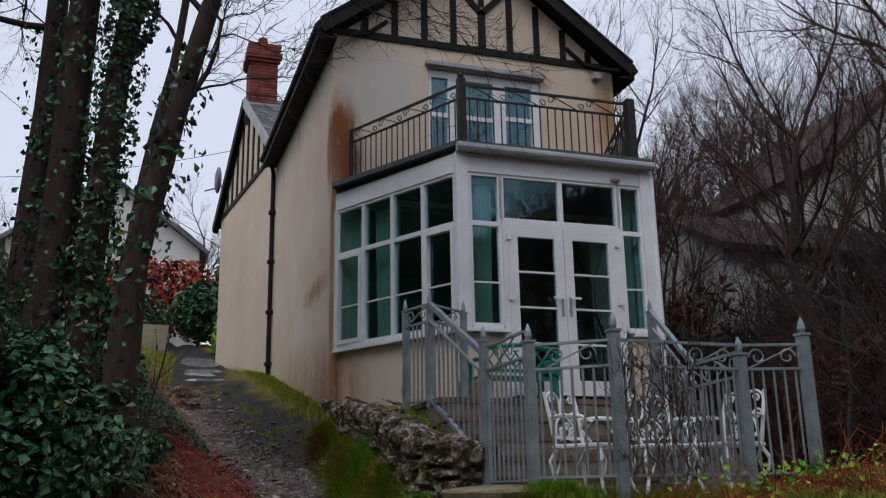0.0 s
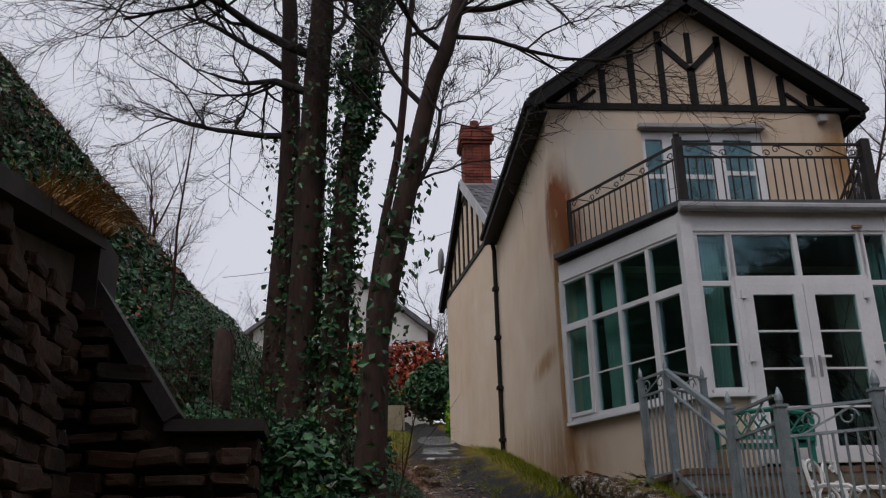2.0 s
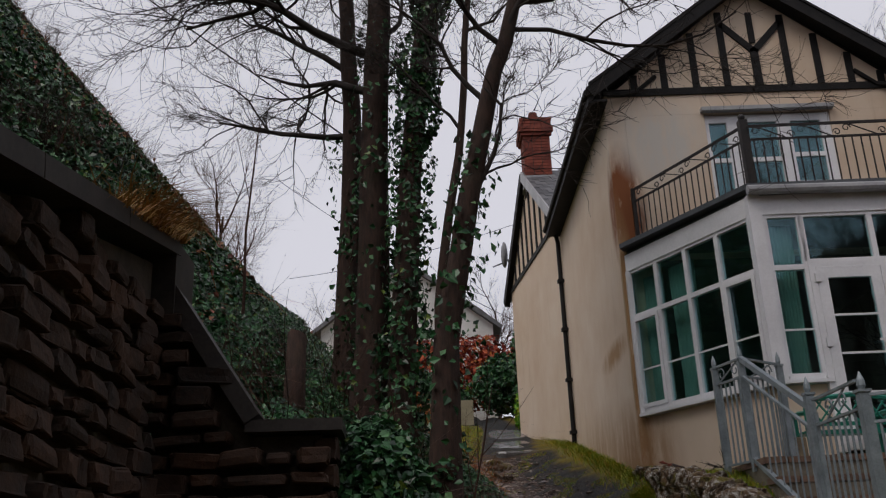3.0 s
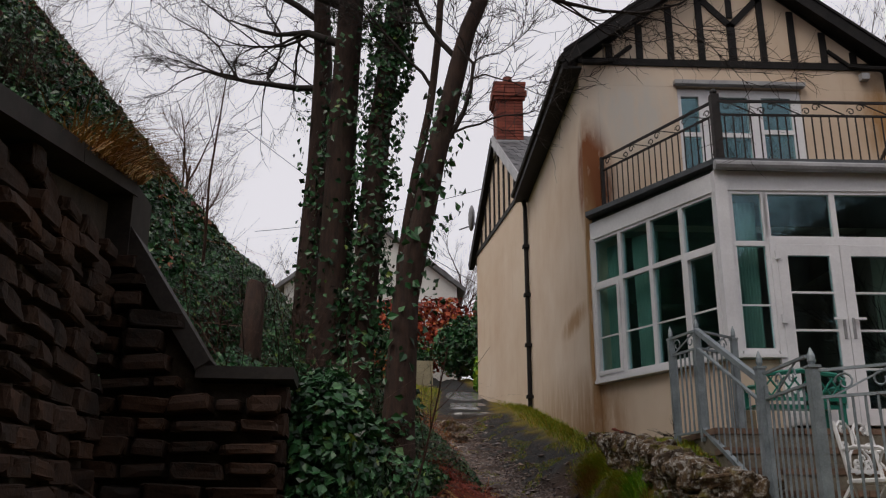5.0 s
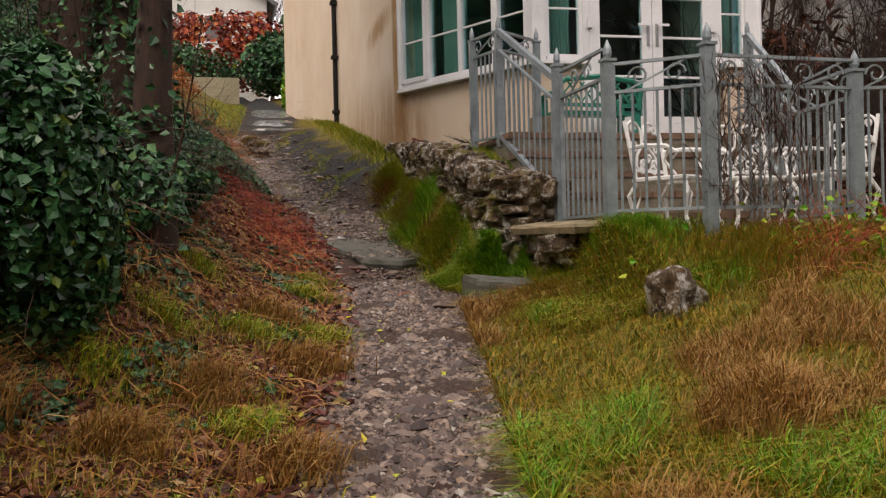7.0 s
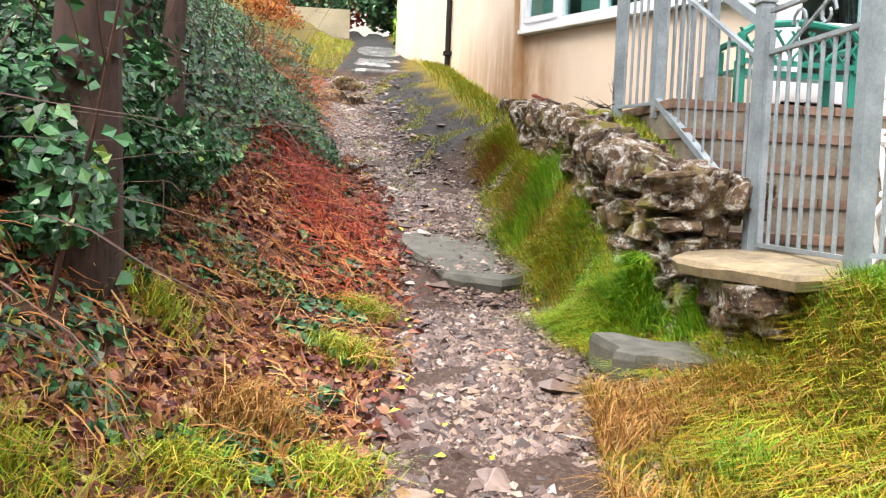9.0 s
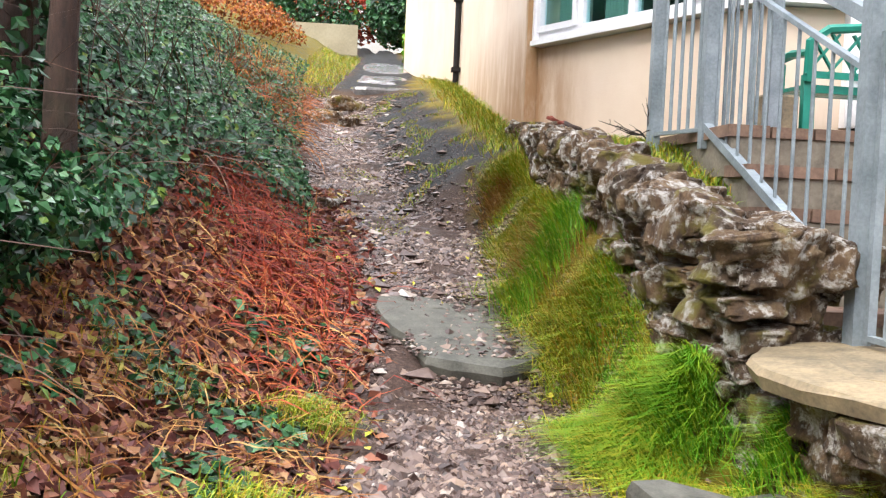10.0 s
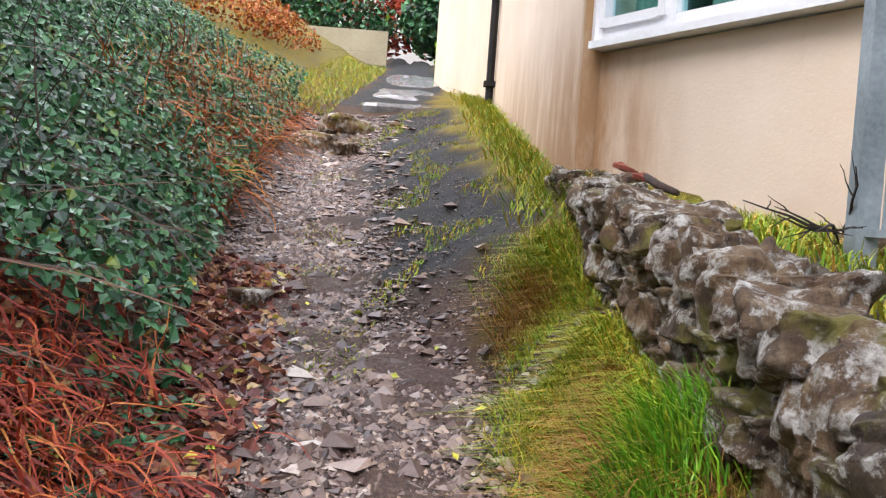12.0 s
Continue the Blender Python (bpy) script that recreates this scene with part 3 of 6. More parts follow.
def window_unit(parent, org, ux, w, z0, z1, cols, rail=None, sash=(), bars=True, bar_z=(), depth=0.07):
    """A white window on a wall line from org along ux, w long: cols are shares, rail the height of a transom; each light has its frame and pane."""
    ux = Vector((*ux, 0)).normalized()
    nrm = Vector((ux.y, -ux.x, 0))
    P = lambda s, z, o=0.0: Vector((org[0], org[1], 0)) + ux * s + nrm * o + Vector((0, 0, z))
    F = 0.05
    edges = [0]
    for c in cols:
        edges.append(edges[-1] + c / sum(cols) * w)
    rows = [(z0, z1)] if rail is None else [(z0, rail), (rail, z1)]
    for e in edges:
        part("mullion", beamed(P(e, z0), P(e, z1), F * 1.25, depth, up=nrm), M_WHITE, parent)
    for z in sorted({z0, z1} | ({rail} if rail else set())):
        part("transom", beamed(P(0, z), P(w, z), depth - 0.004, F * 1.2), M_WHITE, parent)
    for r, (a, b) in enumerate(rows):
        for i in range(len(cols)):
            s0, s1 = edges[i] + F * 0.6, edges[i + 1] - F * 0.6
            if (r, i) in sash:
                sh = part("sash", beamed(P(s0 + 0.025, a + 0.03, 0.02), P(s0 + 0.025, b - 0.03, 0.02), 0.05, depth, up=nrm), M_WHITE, parent)
                part("sash_stile", beamed(P(s1 - 0.025, a + 0.03, 0.02), P(s1 - 0.025, b - 0.03, 0.02), 0.05, depth, up=nrm), M_WHITE, sh)
                for zz in (a + 0.05, b - 0.05):
                    part("sash_rail", beamed(P(s0 + 0.05, zz, 0.021), P(s1 - 0.05, zz, 0.021), depth, 0.05), M_WHITE, sh)
            g = part("pane", beamed(P(s0, (a + b) / 2, -0.005), P(s1, (a + b) / 2, -0.005), 0.012, b - a - 0.05), M_GLASS, parent)
            g.visible_shadow = False
            if r == 0 and bars:
                part("glazing_bar", beamed(P(s0, a + (b - a) * 0.42, 0.006), P(s1, a + (b - a) * 0.42, 0.006), 0.02, 0.02), M_WHITE, parent)


BAY = [(2.74, 11.48), (3.82, 9.44), (6.35, 9.4), (7.12, 11.48)]


def curtain(p, q, z0, z1, name="curtain"):
    """A hanging curtain in soft folds between two plan points."""
    p, q = Vector((*p, 0)) + Vector(HOUSE_AT), Vector((*q, 0)) + Vector(HOUSE_AT)
    d = (q - p)
    n = Vector((d.y, -d.x, 0)).normalized()
    N = 40
    bm = bmesh.new()
    rows = []
    for z, pinch in ((z0, 1.0), (z0 + (z1 - z0) * 0.4, 0.8), (z1, 1.0)):
        rows.append([bm.verts.new(p + d * (0.5 + (i / N - 0.5) * pinch) + n * (0.025 * math.sin(i * 1.25)) + Vector((0, 0, z))) for i in range(N + 1)])
    back = [[bm.verts.new(v.co - n * 0.008) for v in r] for r in rows]
    for A in (rows, back):
        for a, b in zip(A, A[1:]):
            for i in range(N):
                bm.faces.new((a[i], a[i + 1], b[i + 1], b[i]))
    ob = part(name, bm, M_CURTAIN, None, "", True)
    return tagged(ob, "pale green curtain hanging behind the bay window", "curtain", "bay curtains")


def build_bay():
    roof = bmesh.new()
    prism(roof, BAY, 5.3, 5.36)
    bay = hpart("bay", roof, M_LEAD, "white glazed bay with flat roof")
    W = dict(parent=bay)
    # dwarf walls
    for i in range(3):
        a, b = Vector((*BAY[i], 0)), Vector((*BAY[i + 1], 0))
        d = (b - a).normalized()
        if i == 1:
            segs = [(a, a + d * 0.56), (b - d * 0.3, b)]
        else:
            segs = [(a, b)]
        for p, q in segs:
            n = Vector((-d.y, d.x, 0)) * 0.11
            part("dwarf_wall", beamed(p + n + Vector((0, 0, 2.2)), q + n + Vector((0, 0, 2.2)), 0.2, 1.7), M_RENDER, bay)
            part("window_sill", beamed(p - n * 0.1 + Vector((0, 0, 3.08)), q - n * 0.1 + Vector((0, 0, 3.08)), 0.15, 0.04), M_WHITE, bay, "white sill")
        part("fascia", beamed(a - Vector((d.y, -d.x, 0)) * 0.0 + Vector((0, 0, 5.17)), b + Vector((0, 0, 5.17)), 0.1, 0.24), M_WHITE, bay)
    for x, y in BAY[1:3]:
        part("corner_post", boxed(x - 0.075, y - 0.075, 3.05, x + 0.075, y + 0.075, 5.29), M_WHITE, bay)
    part("end_post", boxed(2.69, 11.42, 3.1, 2.76, 11.5, 5.06), M_WHITE, bay)
    # left side: four lights over four, the outer lower ones opening
    a, b = Vector(BAY[0]), Vector(BAY[1])
    w = part("side_window", boxed(2.8, 11.3, 3.1, 2.84, 11.34, 3.12), M_WHITE, bay)
    window_unit(w, a, b - a, (b - a).length - 0.06, 3.14, 5.04, (1, 1, 1, 1), 4.4, sash=((0, 0), (0, 3)))
    # front: sidelights and upper lights, then the doors
    a, b = Vector(BAY[1]), Vector(BAY[2])
    u = (b - a).normalized()
    w = part("front_window", boxed(4.0, 9.75, 3.1, 4.04, 9.79, 3.12), M_WHITE, bay)
    window_unit(w, a + u * 0.1, u, 0.4, 3.14, 5.04, (1,), 4.4)
    window_unit(w, a + u * 0.52, u, 1.6, 4.46, 5.04, (1, 1), None, bars=False)
    window_unit(w, a + u * 2.15, u, 0.31, 3.14, 5.04, (1,), 4.4)
    a, b = Vector(BAY[2]), Vector(BAY[3])
    w = part("far_side_window", boxed(6.6, 10.2, 3.1, 6.64, 10.24, 3.12), M_WHITE, bay)
    window_unit(w, a, b - a, (b - a).length, 3.14, 5.04, (1, 1, 1), 4.4)
    # French doors
    y = 9.42
    fx0, fx1, zb, zt = 4.4, 5.88, FLOOR, 4.38
    fr = part("door_frame", boxed(fx0 - 0.07, y - 0.05, zb, fx0, y + 0.05, zt + 0.07), M_WHITE, bay)
    part("door_frame", boxed(fx1, y - 0.05, zb, fx1 + 0.07, y + 0.05, zt + 0.07), M_WHITE, bay)
    part("door_head", boxed(fx0, y - 0.05, zt, fx1, y + 0.05, zt + 0.07), M_WHITE, bay)
    xm = (fx0 + fx1) / 2
    for k, (p, q) in enumerate(((fx0, xm - 0.004), (xm + 0.004, fx1))):
        st = 0.12
        leaf = part("french_door", boxed(p, y - 0.06, zb + 0.02, p + st, y + 0.0, zt - 0.004), M_WHITE, bay, "white glazed French door leaf")
        part("door_stile", boxed(q - st, y - 0.06, zb + 0.02, q, y, zt - 0.004), M_WHITE, leaf)
        part("door_rail", boxed(p + st, y - 0.058, zb + 0.02, q - st, y, zb + 0.2), M_WHITE, leaf)
        part("door_rail", boxed(p + st, y - 0.058, zt - 0.13, q - st, y, zt - 0.004), M_WHITE, leaf)
        for i in (1, 2, 3):
            z = zb + 0.2 + (zt - 0.13 - zb - 0.2) * i / 4
            part("glazing_bar", boxed(p + st, y - 0.05, z - 0.012, q - st, y - 0.01, z + 0.012), M_WHITE, leaf)
        g = part("pane", boxed(p + st, y - 0.036, zb + 0.2, q - st, y - 0.024, zt - 0.13), M_GLASS, leaf)
        g.visible_shadow = False
        hx = q - 0.05 if k == 0 else p + 0.05
        sg = -1 if k == 0 else 1
        part("door_handle", boxed(hx - 0.015, y - 0.075, 3.28, hx + 0.015, y - 0.06, 3.52), M_GUTTER, leaf, "chrome handle")
        part("handle_lever", boxed(min(hx, hx + sg * 0.13), y - 0.11, 3.49, max(hx, hx + sg * 0.13), y - 0.09, 3.515), M_WHITE, leaf)
        ox = p + 0.0 if k == 0 else q
        for z in (2.6, 3.45, 4.2):
            part("hinge", boxed(ox - 0.03, y - 0.085, z, ox + 0.03, y - 0.061, z + 0.1), M_WHITE, leaf)
    # roof edge: felt upstand, gutter on the front and its pipe
    ring = [(2.7, 11.49), (2.62, 11.36), (3.76, 9.33), (6.43, 9.29), (7.26, 11.36), (7.22, 11.49)]
    bm = bmesh.new()
    prism(bm, ring, 5.365, 5.43)
    part("roof_edge", bm, M_LEAD, bay, "dark felt roof edge")
    a, b = Vector((3.74, 9.3, 5.33)), Vector((6.45, 9.26, 5.3))
    part("gutter", tubed([a, b], 0.06, 10), M_GUTTER, bay, "pale grey gutter")
    part("bay_downpipe", tubed([(6.4, 9.28, 5.27), (6.44, 9.33, 5.17), (6.44, 9.33, 2.3)], 0.035, 8), M_WHITE, bay)
    part("rusty_bracket", boxed(5.86, 9.32, 5.08, 5.98, 9.36, 5.11), M_RUST, bay)
    a, b, c = Vector(BAY[0]), Vector(BAY[1]), Vector(BAY[2])
    n = Vector((0.8, 0.5)).normalized() * 0.18
    L = lambda s: a + (b - a) * s + n
    curtain(L(0.02), L(0.2), FLOOR + 0.05, 4.95)
    curtain(L(0.26), L(0.46), FLOOR + 0.05, 4.95)
    curtain((3.96, 9.62), (4.3, 9.62), FLOOR + 0.05, 4.98)
    curtain((6.02, 9.6), (6.26, 9.6), FLOOR + 0.05, 4.98)


def build_upper_door():
    y = Y0 + 0.06
    w = hpart("upper_window", boxed(4.12, y, 5.46, 4.16, y + 0.02, 5.5), M_WHITE, "white balcony doors with dark glass")
    part("window_hood", boxed(4.05, Y0 - 0.1, 7.47, 6.0, Y0 + 0.02, 7.53), M_GUTTER, w)
    z0, z1 = 5.46, 7.44
    for x0, x1 in ((4.1, 4.16), (4.42, 4.66), (5.16, 5.36), (5.8, 5.95)):
        part("stile", boxed(x0, y - 0.03, z0, x1, y + 0.06, z1), M_WHITE, w)
    for x0, x1, zs in ((4.16, 4.42, (6.72, 5.92)), (4.66, 5.16, (6.72, 6.3, 5.9)), (5.36, 5.8, (6.78, 6.35, 5.95))):
        part("rail", boxed(x0, y - 0.028, z1 - 0.12, x1, y + 0.058, z1 - 0.002), M_WHITE, w)
        part("rail", boxed(x0, y - 0.028, z0, x1, y + 0.058, z0 + 0.12), M_WHITE, w)
        for i, z in enumerate(zs):
            t = 0.035 if i == 0 else 0.012
            part("glazing_bar", boxed(x0, y - 0.02, z - t, x1, y + 0.04, z + t), M_WHITE, w)
        part("pane", boxed(x0, y + 0.005, z0 + 0.1, x1, y + 0.015, z1 - 0.1), M_GLASS, w).visible_shadow = False


def scroll(bm, c, ux, r, flip=1, th=0.008):
    """A flat iron C-scroll in the upright plane along ux."""
    pts = []
    for i in range(13):
        a = i / 12 * 4.4 * math.pi / 2
        rr = r * (1 - 0.055 * i)
        pts.append(Vector(c) + Vector(ux) * (flip * rr * math.cos(a)) + Vector((0, 0, rr * math.sin(a))))
    tube(bm, pts, th, 4)


def build_balcony():
    RT = 6.25   # top rail
    bal = thing("balcony_railing", "black wrought iron balcony railing with scrolls", "railing", at=(3.85, 9.75, 5.43))
    inv = Matrix.Translation(bal.location).inverted()

    def bp(name, bm):
        part(name, bm, M_IRON, bal).matrix_parent_inverse = inv
    pts = [(2.9, 11.42), (3.88, 9.5), (6.26, 9.46), (6.9, 11.3)]
    for i in range(3):
        a, b = Vector((*pts[i], 0)), Vector((*pts[i + 1], 0))
        d = b - a
        u = d.normalized()
        L = d.length
        for z, h in ((RT, 0.03), (RT - 0.18, 0.022), (5.47, 0.02)):
            bp("rail", beamed(a + Vector((0, 0, z)), b + Vector((0, 0, z)), 0.03, h))
        n = int(L / 0.105)
        for k in range(1, n):
            p = a + d * (k / n)
            bp("bar", beamed(p + Vector((0, 0, 5.44)), p + Vector((0, 0, RT - 0.18)), 0.014, 0.014))
        m = int(L / 0.48)
        for k in range(m + 1):
            p = a + d * ((k + 0.15) / (m + 0.3))
            bm = bmesh.new()
            scroll(bm, p + u * 0.06 + Vector((0, 0, RT - 0.07)), u, 0.055, 1)
            scroll(bm, p - u * 0.06 + Vector((0, 0, RT - 0.12)), u, 0.05, -1)
            beam(bm, p + u * 0.1 + Vector((0, 0, RT - 0.02)), p + u * 0.42 + Vector((0, 0, RT - 0.17)), 0.012, 0.012)
            bp("scroll", bm)
    bm = boxed(3.83, 9.45, 5.43, 3.93, 9.55, RT + 0.08)
    bmesh.ops.create_uvsphere(bm, u_segments=8, v_segments=6, radius=0.045, matrix=Matrix.Translation((3.88, 9.5, RT + 0.12)))
    bp("corner_post", bm)
    bp("corner_post", boxed(6.22, 9.4, 5.43, 6.33, 9.52, RT + 0.06))
    bp("end_post", boxed(2.88, 11.38, 5.43, 2.93, 11.44, RT + 0.02))
    bal.location += Vector(HOUSE_AT)


build_walls()
build_roof()
build_bay()
build_upper_door()
build_balcony()
house.location += Vector(HOUSE_AT)

# ---- yard: steps, fence, rails ----
def steel_post(p, z0, h, r=0.045, knob=True):
    """A square steel post with a collar and an acorn knob."""
    bm = bmesh.new()
    x, y = p
    box(bm, x - r, y - r, z0, x + r, y + r, z0 + h)
    if knob:
        box(bm, x - r * 1.25, y - r * 1.25, z0 + h, x + r * 1.25, y + r * 1.25, z0 + h + 0.02)
        tube(bm, [(x, y, z0 + h + 0.02), (x, y, z0 + h + 0.05), (x, y, z0 + h + 0.09), (x, y, z0 + h + 0.15)], [r * 0.5, r * 0.85, r * 0.75, r * 0.12], 8)
    return bm


def fence_panel(parent, a, b, za, zb, top=1.03, mid=0.84, low=0.04, gap=0.075, scrolls=True):
    """Rails, round bars and scrollwork between two posts."""
    a3, b3 = Vector((*a, za)), Vector((*b, zb))
    d = b3 - a3
    u = Vector((d.x, d.y, 0)).normalized()
    L = d.length
    for z in (top, mid, low):
        part("rail", beamed(a3 + Vector((0, 0, z)), b3 + Vector((0, 0, z)), 0.03, 0.02), M_STEEL, parent)
    n = max(2, int(L / gap))
    for k in range(1, n):
        p = a3 + d * (k / n)
        part("bar", tubed([p + Vector((0, 0, low)), p + Vector((0, 0, mid))], 0.01, 6), M_STEEL, parent)
    if scrolls:
        m = max(1, int(L / 0.45))
        for k in range(m):
            p = a3 + d * ((k + 0.5) / m) + Vector((0, 0, (top + mid) / 2))
            bm = bmesh.new()
            scroll(bm, p + u * 0.12, u, 0.07, 1)
            scroll(bm, p - u * 0.12, u, 0.07, -1)
            beam(bm, p - u * 0.2 - Vector((0, 0, 0.09)), p + u * 0.2 + Vector((0, 0, 0.09)), 0.012, 0.012)
            part("scroll", bm, M_STEEL, parent)


YARD = 1.32
PD, PC, PA, PM, PB = (3.2, 7.6), (3.2, 6.65), (3.72, 6.25), (4.86, 6.3), (5.36, 6.15)
PE, PF, PG = (3.22, 9.17), (3.09, 9.62), (3.74, 9.56)


def build_fence():
    f = thing("yard_fence", "grey galvanised steel fence with scrolls and knobbed posts", "fence", at=(*PC, YARD))
    inv = Matrix.Translation(f.location).inverted()

    def fp(name, bm):
        part(name, bm, M_STEEL, f).matrix_parent_inverse = inv
    holder = part("post", steel_post(PD, 1.35, 1.3, 0.034), M_STEEL, f)
    holder.matrix_parent_inverse = inv
    for p, h in ((PC, 1.2), (PA, 1.24), (PM, 1.1), (PB, 1.25)):
        fp("post", steel_post(p, 1.3, h, 0.038))
    panel = part("panel", beamed((*PC, 1.5), (*PC, 1.52), 0.02, 0.02, up=(1, 0, 0)), M_STEEL, f)
    panel.matrix_parent_inverse = inv
    fence_panel(panel, PC, PA, 1.45, 1.45)
    fence_panel(panel, PA, PM, 1.45, 1.45)
    fence_panel(panel, PM, PB, 1.45, 1.45)
    fence_panel(panel, PM, (5.1, 8.2), 1.4, 1.4, gap=0.1)
    gate = thing("gate", "grey steel garden gate with scrolls, closed", "gate", at=(*PD, YARD))
    gp = part("gate_frame", beamed((3.205, 7.53, 1.45), (3.205, 7.53, 2.5), 0.03, 0.03, up=(1, 0, 0)), M_STEEL, gate)
    gp.matrix_parent_inverse = Matrix.Translation(gate.location).inverted()
    fence_panel(gp, (3.205, 7.53), (3.2, 6.73), 1.42, 1.42, top=1.18, mid=0.98, low=0.05, gap=0.1)
    # stair rails, either side of the steps
    for name, e, ff, g, foot in (("stair_rail", PE, PF, PG, PD), ("stair_rail", (5.75, 9.0), (5.95, 9.3), (6.1, 9.52), (5.55, 7.95))):
        r = thing(name, "grey steel stair rail with slanting handrail", "railing", "stair rails", at=(*e, FLOOR))
        ri = Matrix.Translation(r.location).inverted()
        for p in (e, ff, g):
            part("post", steel_post(p, 2.2, 1.08, 0.03), M_STEEL, r).matrix_parent_inverse = ri
        hr = part("handrail", beamed((*e, 3.3), (*foot, 2.55), 0.045, 0.05), M_STEEL, r)
        hr.matrix_parent_inverse = ri
        part("lower_rail", beamed((*e, 3.12), (*foot, 2.37), 0.03, 0.02), M_STEEL, hr)
        part("bottom_rail", beamed((*e, 2.32), (*foot, 1.6), 0.045, 0.04), M_STEEL, hr)
        for k in range(1, 11):
            t = k / 11
            x, y = e[0] + (foot[0] - e[0]) * t, e[1] + (foot[1] - e[1]) * t
            part("bar", tubed([(x, y, 2.32 - 0.72 * t), (x, y, 3.12 - 0.75 * t)], 0.008, 6), M_STEEL, hr)
        for a, b in ((ff, e), (e, g)):
            fence_panel(hr, a, b, 2.24, 2.24, top=1.06, mid=0.88, low=0.06, gap=0.075)


def build_steps():
    st = thing("garden_steps", "worn brick and stone steps up to the doors", "steps", kind="structure", at=(3.3, 8.0, YARD))
    inv = Matrix.Translation(st.location).inverted()
    n = 5
    rng = random.Random(5)
    for i in range(n):
        y0 = 7.95 + i * 0.22
        z1 = YARD + 0.98 * (i + 1) / n
        z0 = YARD + 0.98 * i / n - 0.05
        yb = 10.22
        part("riser", boxed(3.22, y0, z0, 6.2, yb if i == n - 1 else y0 + 0.3, z1 - 0.06), M_RISER, st).matrix_parent_inverse = inv
        x = 3.2
        while x < 6.15:
            w = 0.215
            d = yb - y0 if i == n - 1 else 0.24
            part("brick", boxed(x, y0 - 0.02 + rng.uniform(0, 0.012), z1 - 0.058, min(x + w - 0.012, 6.2), y0 + d, z1 - rng.uniform(0, 0.006)), M_STEP, st).matrix_parent_inverse = inv
            x += w
    tagged(part("yard_slab", boxed(3.32, 6.42, 1.2, 6.4, 7.95, 1.32), M_LEDGE), "pale paved yard in front of the steps", "paving", kind="structure")


build_fence()
build_steps()

# ---- stonework ----
RNG = random.Random(11)
ROCKS = [mesh_of("stone", rock(RNG, 1, 1, 1, 0.26, 3, 0.5), M_STONE, k % 2 == 0) for k in range(10)]
ROUND = mesh_of("boulder", rock(RNG, 1, 1, 1, 0.4, 3, 0.75), M_STONE, True)
BLOCKS = [mesh_of("stone", rock(RNG, 1, 1, 1, 0.12, 2, 0.25), M_OLD_SHADED, False) for _ in range(8)]


def laid(mesh, parent, loc, size, turn=(0, 0, 0), name="stone"):
    ob = new(name, mesh)
    ob.parent = parent
    ob.matrix_basis = pose(*loc, *turn) @ Matrix.Diagonal((*size, 1))
    return ob


WALL_LINE = [(3.12, 7.68), (2.84, 7.6), (2.76, 8.1), (2.74, 9.0), (2.76, 10.4), (2.8, 12.2)]
WALL_TOP = [1.8, 1.8, 1.92, 2.1, 2.34, 2.52]


def build_dry_wall():
    w = tagged(new("stone_wall"), "low rubble stone wall with pale lichen beside the lane", "wall", kind="structure")
    bm = bmesh.new()   # core and the earth behind
    secs = [(7.84, 2.78, 3.16, 1.62), (8.3, 2.74, 3.2, 1.82), (9.0, 2.72, 3.2, 2.06), (9.6, 2.7, 3.5, 2.26), (12.28, 2.78, 2.86, 2.5)]
    rings = [[bm.verts.new(v) for v in ((x0, y, 0.6), (x1, y, 0.6), (x1, y, z), (x0, y, z))] for y, x0, x1, z in secs]
    for a, b in zip(rings, rings[1:]):
        for i in range(4):
            bm.faces.new((a[i], a[(i + 1) % 4], b[(i + 1) % 4], b[i]))
    bm.faces.new(rings[0][::-1]), bm.faces.new(rings[-1])
    bmesh.ops.translate(bm, verts=bm.verts, vec=(0.02, 0, -0.06))
    part("earth_core", bm, M_MORTAR, w)
    pts = [Vector(p) for p in WALL_LINE]
    seg = [(b - a).length for a, b in zip(pts, pts[1:])]
    L = sum(seg)
    cum = np.concatenate([[0], np.cumsum(seg)])
    at = lambda s: (float(np.interp(s, cum, [p.x for p in pts])), float(np.interp(s, cum, [p.y for p in pts])), float(np.interp(s, cum, WALL_TOP)))
    rng = random.Random(3)
    s = 0.06
    while s < L:   # the crest: larger stones, some on edge
        x, y, z = at(s)
        big = rng.uniform(0.12, 0.27)
        hh = rng.uniform(0.2, 0.3) if rng.random() < 0.4 else rng.uniform(0.11, 0.17)
        laid(rng.choice(ROCKS), w, (x + rng.uniform(-0.03, 0.03), y, z - hh * 0.3), (rng.uniform(0.2, 0.32), big, hh), (rng.uniform(-22, 22), rng.uniform(-14, 14), rng.uniform(-30, 30)))
        if rng.random() < 0.8:
            laid(rng.choice(ROCKS), w, (x + 0.14, y + rng.uniform(-0.05, 0.05), z - 0.1), (0.25, 0.25, 0.18), (rng.uniform(-15, 15), rng.uniform(-20, 20), rng.uniform(-60, 60)))
        s += big * 0.72
    for k in range(9):   # flat rubble courses below
        s = rng.uniform(0, 0.1)
        while s < L:
            x, y, zt = at(s)
            z = zt - 0.16 - k * 0.1
            if z > gz(x - 0.15, y) - 0.12:
                l = rng.uniform(0.1, 0.28)
                face = 90 if s > 0.4 else 0
                laid(rng.choice(ROCKS), w, (x + (0.0 if s > 0.4 else 0) + rng.uniform(-0.02, 0.04), y + (0.08 if s < 0.4 else 0), z + rng.uniform(-0.015, 0.015)), (l, 0.24, rng.uniform(0.075, 0.15)), (rng.uniform(-6, 6), rng.uniform(-6, 6), face + rng.uniform(-8, 8)))
                s += l * 0.9
            else:
                s += 0.2


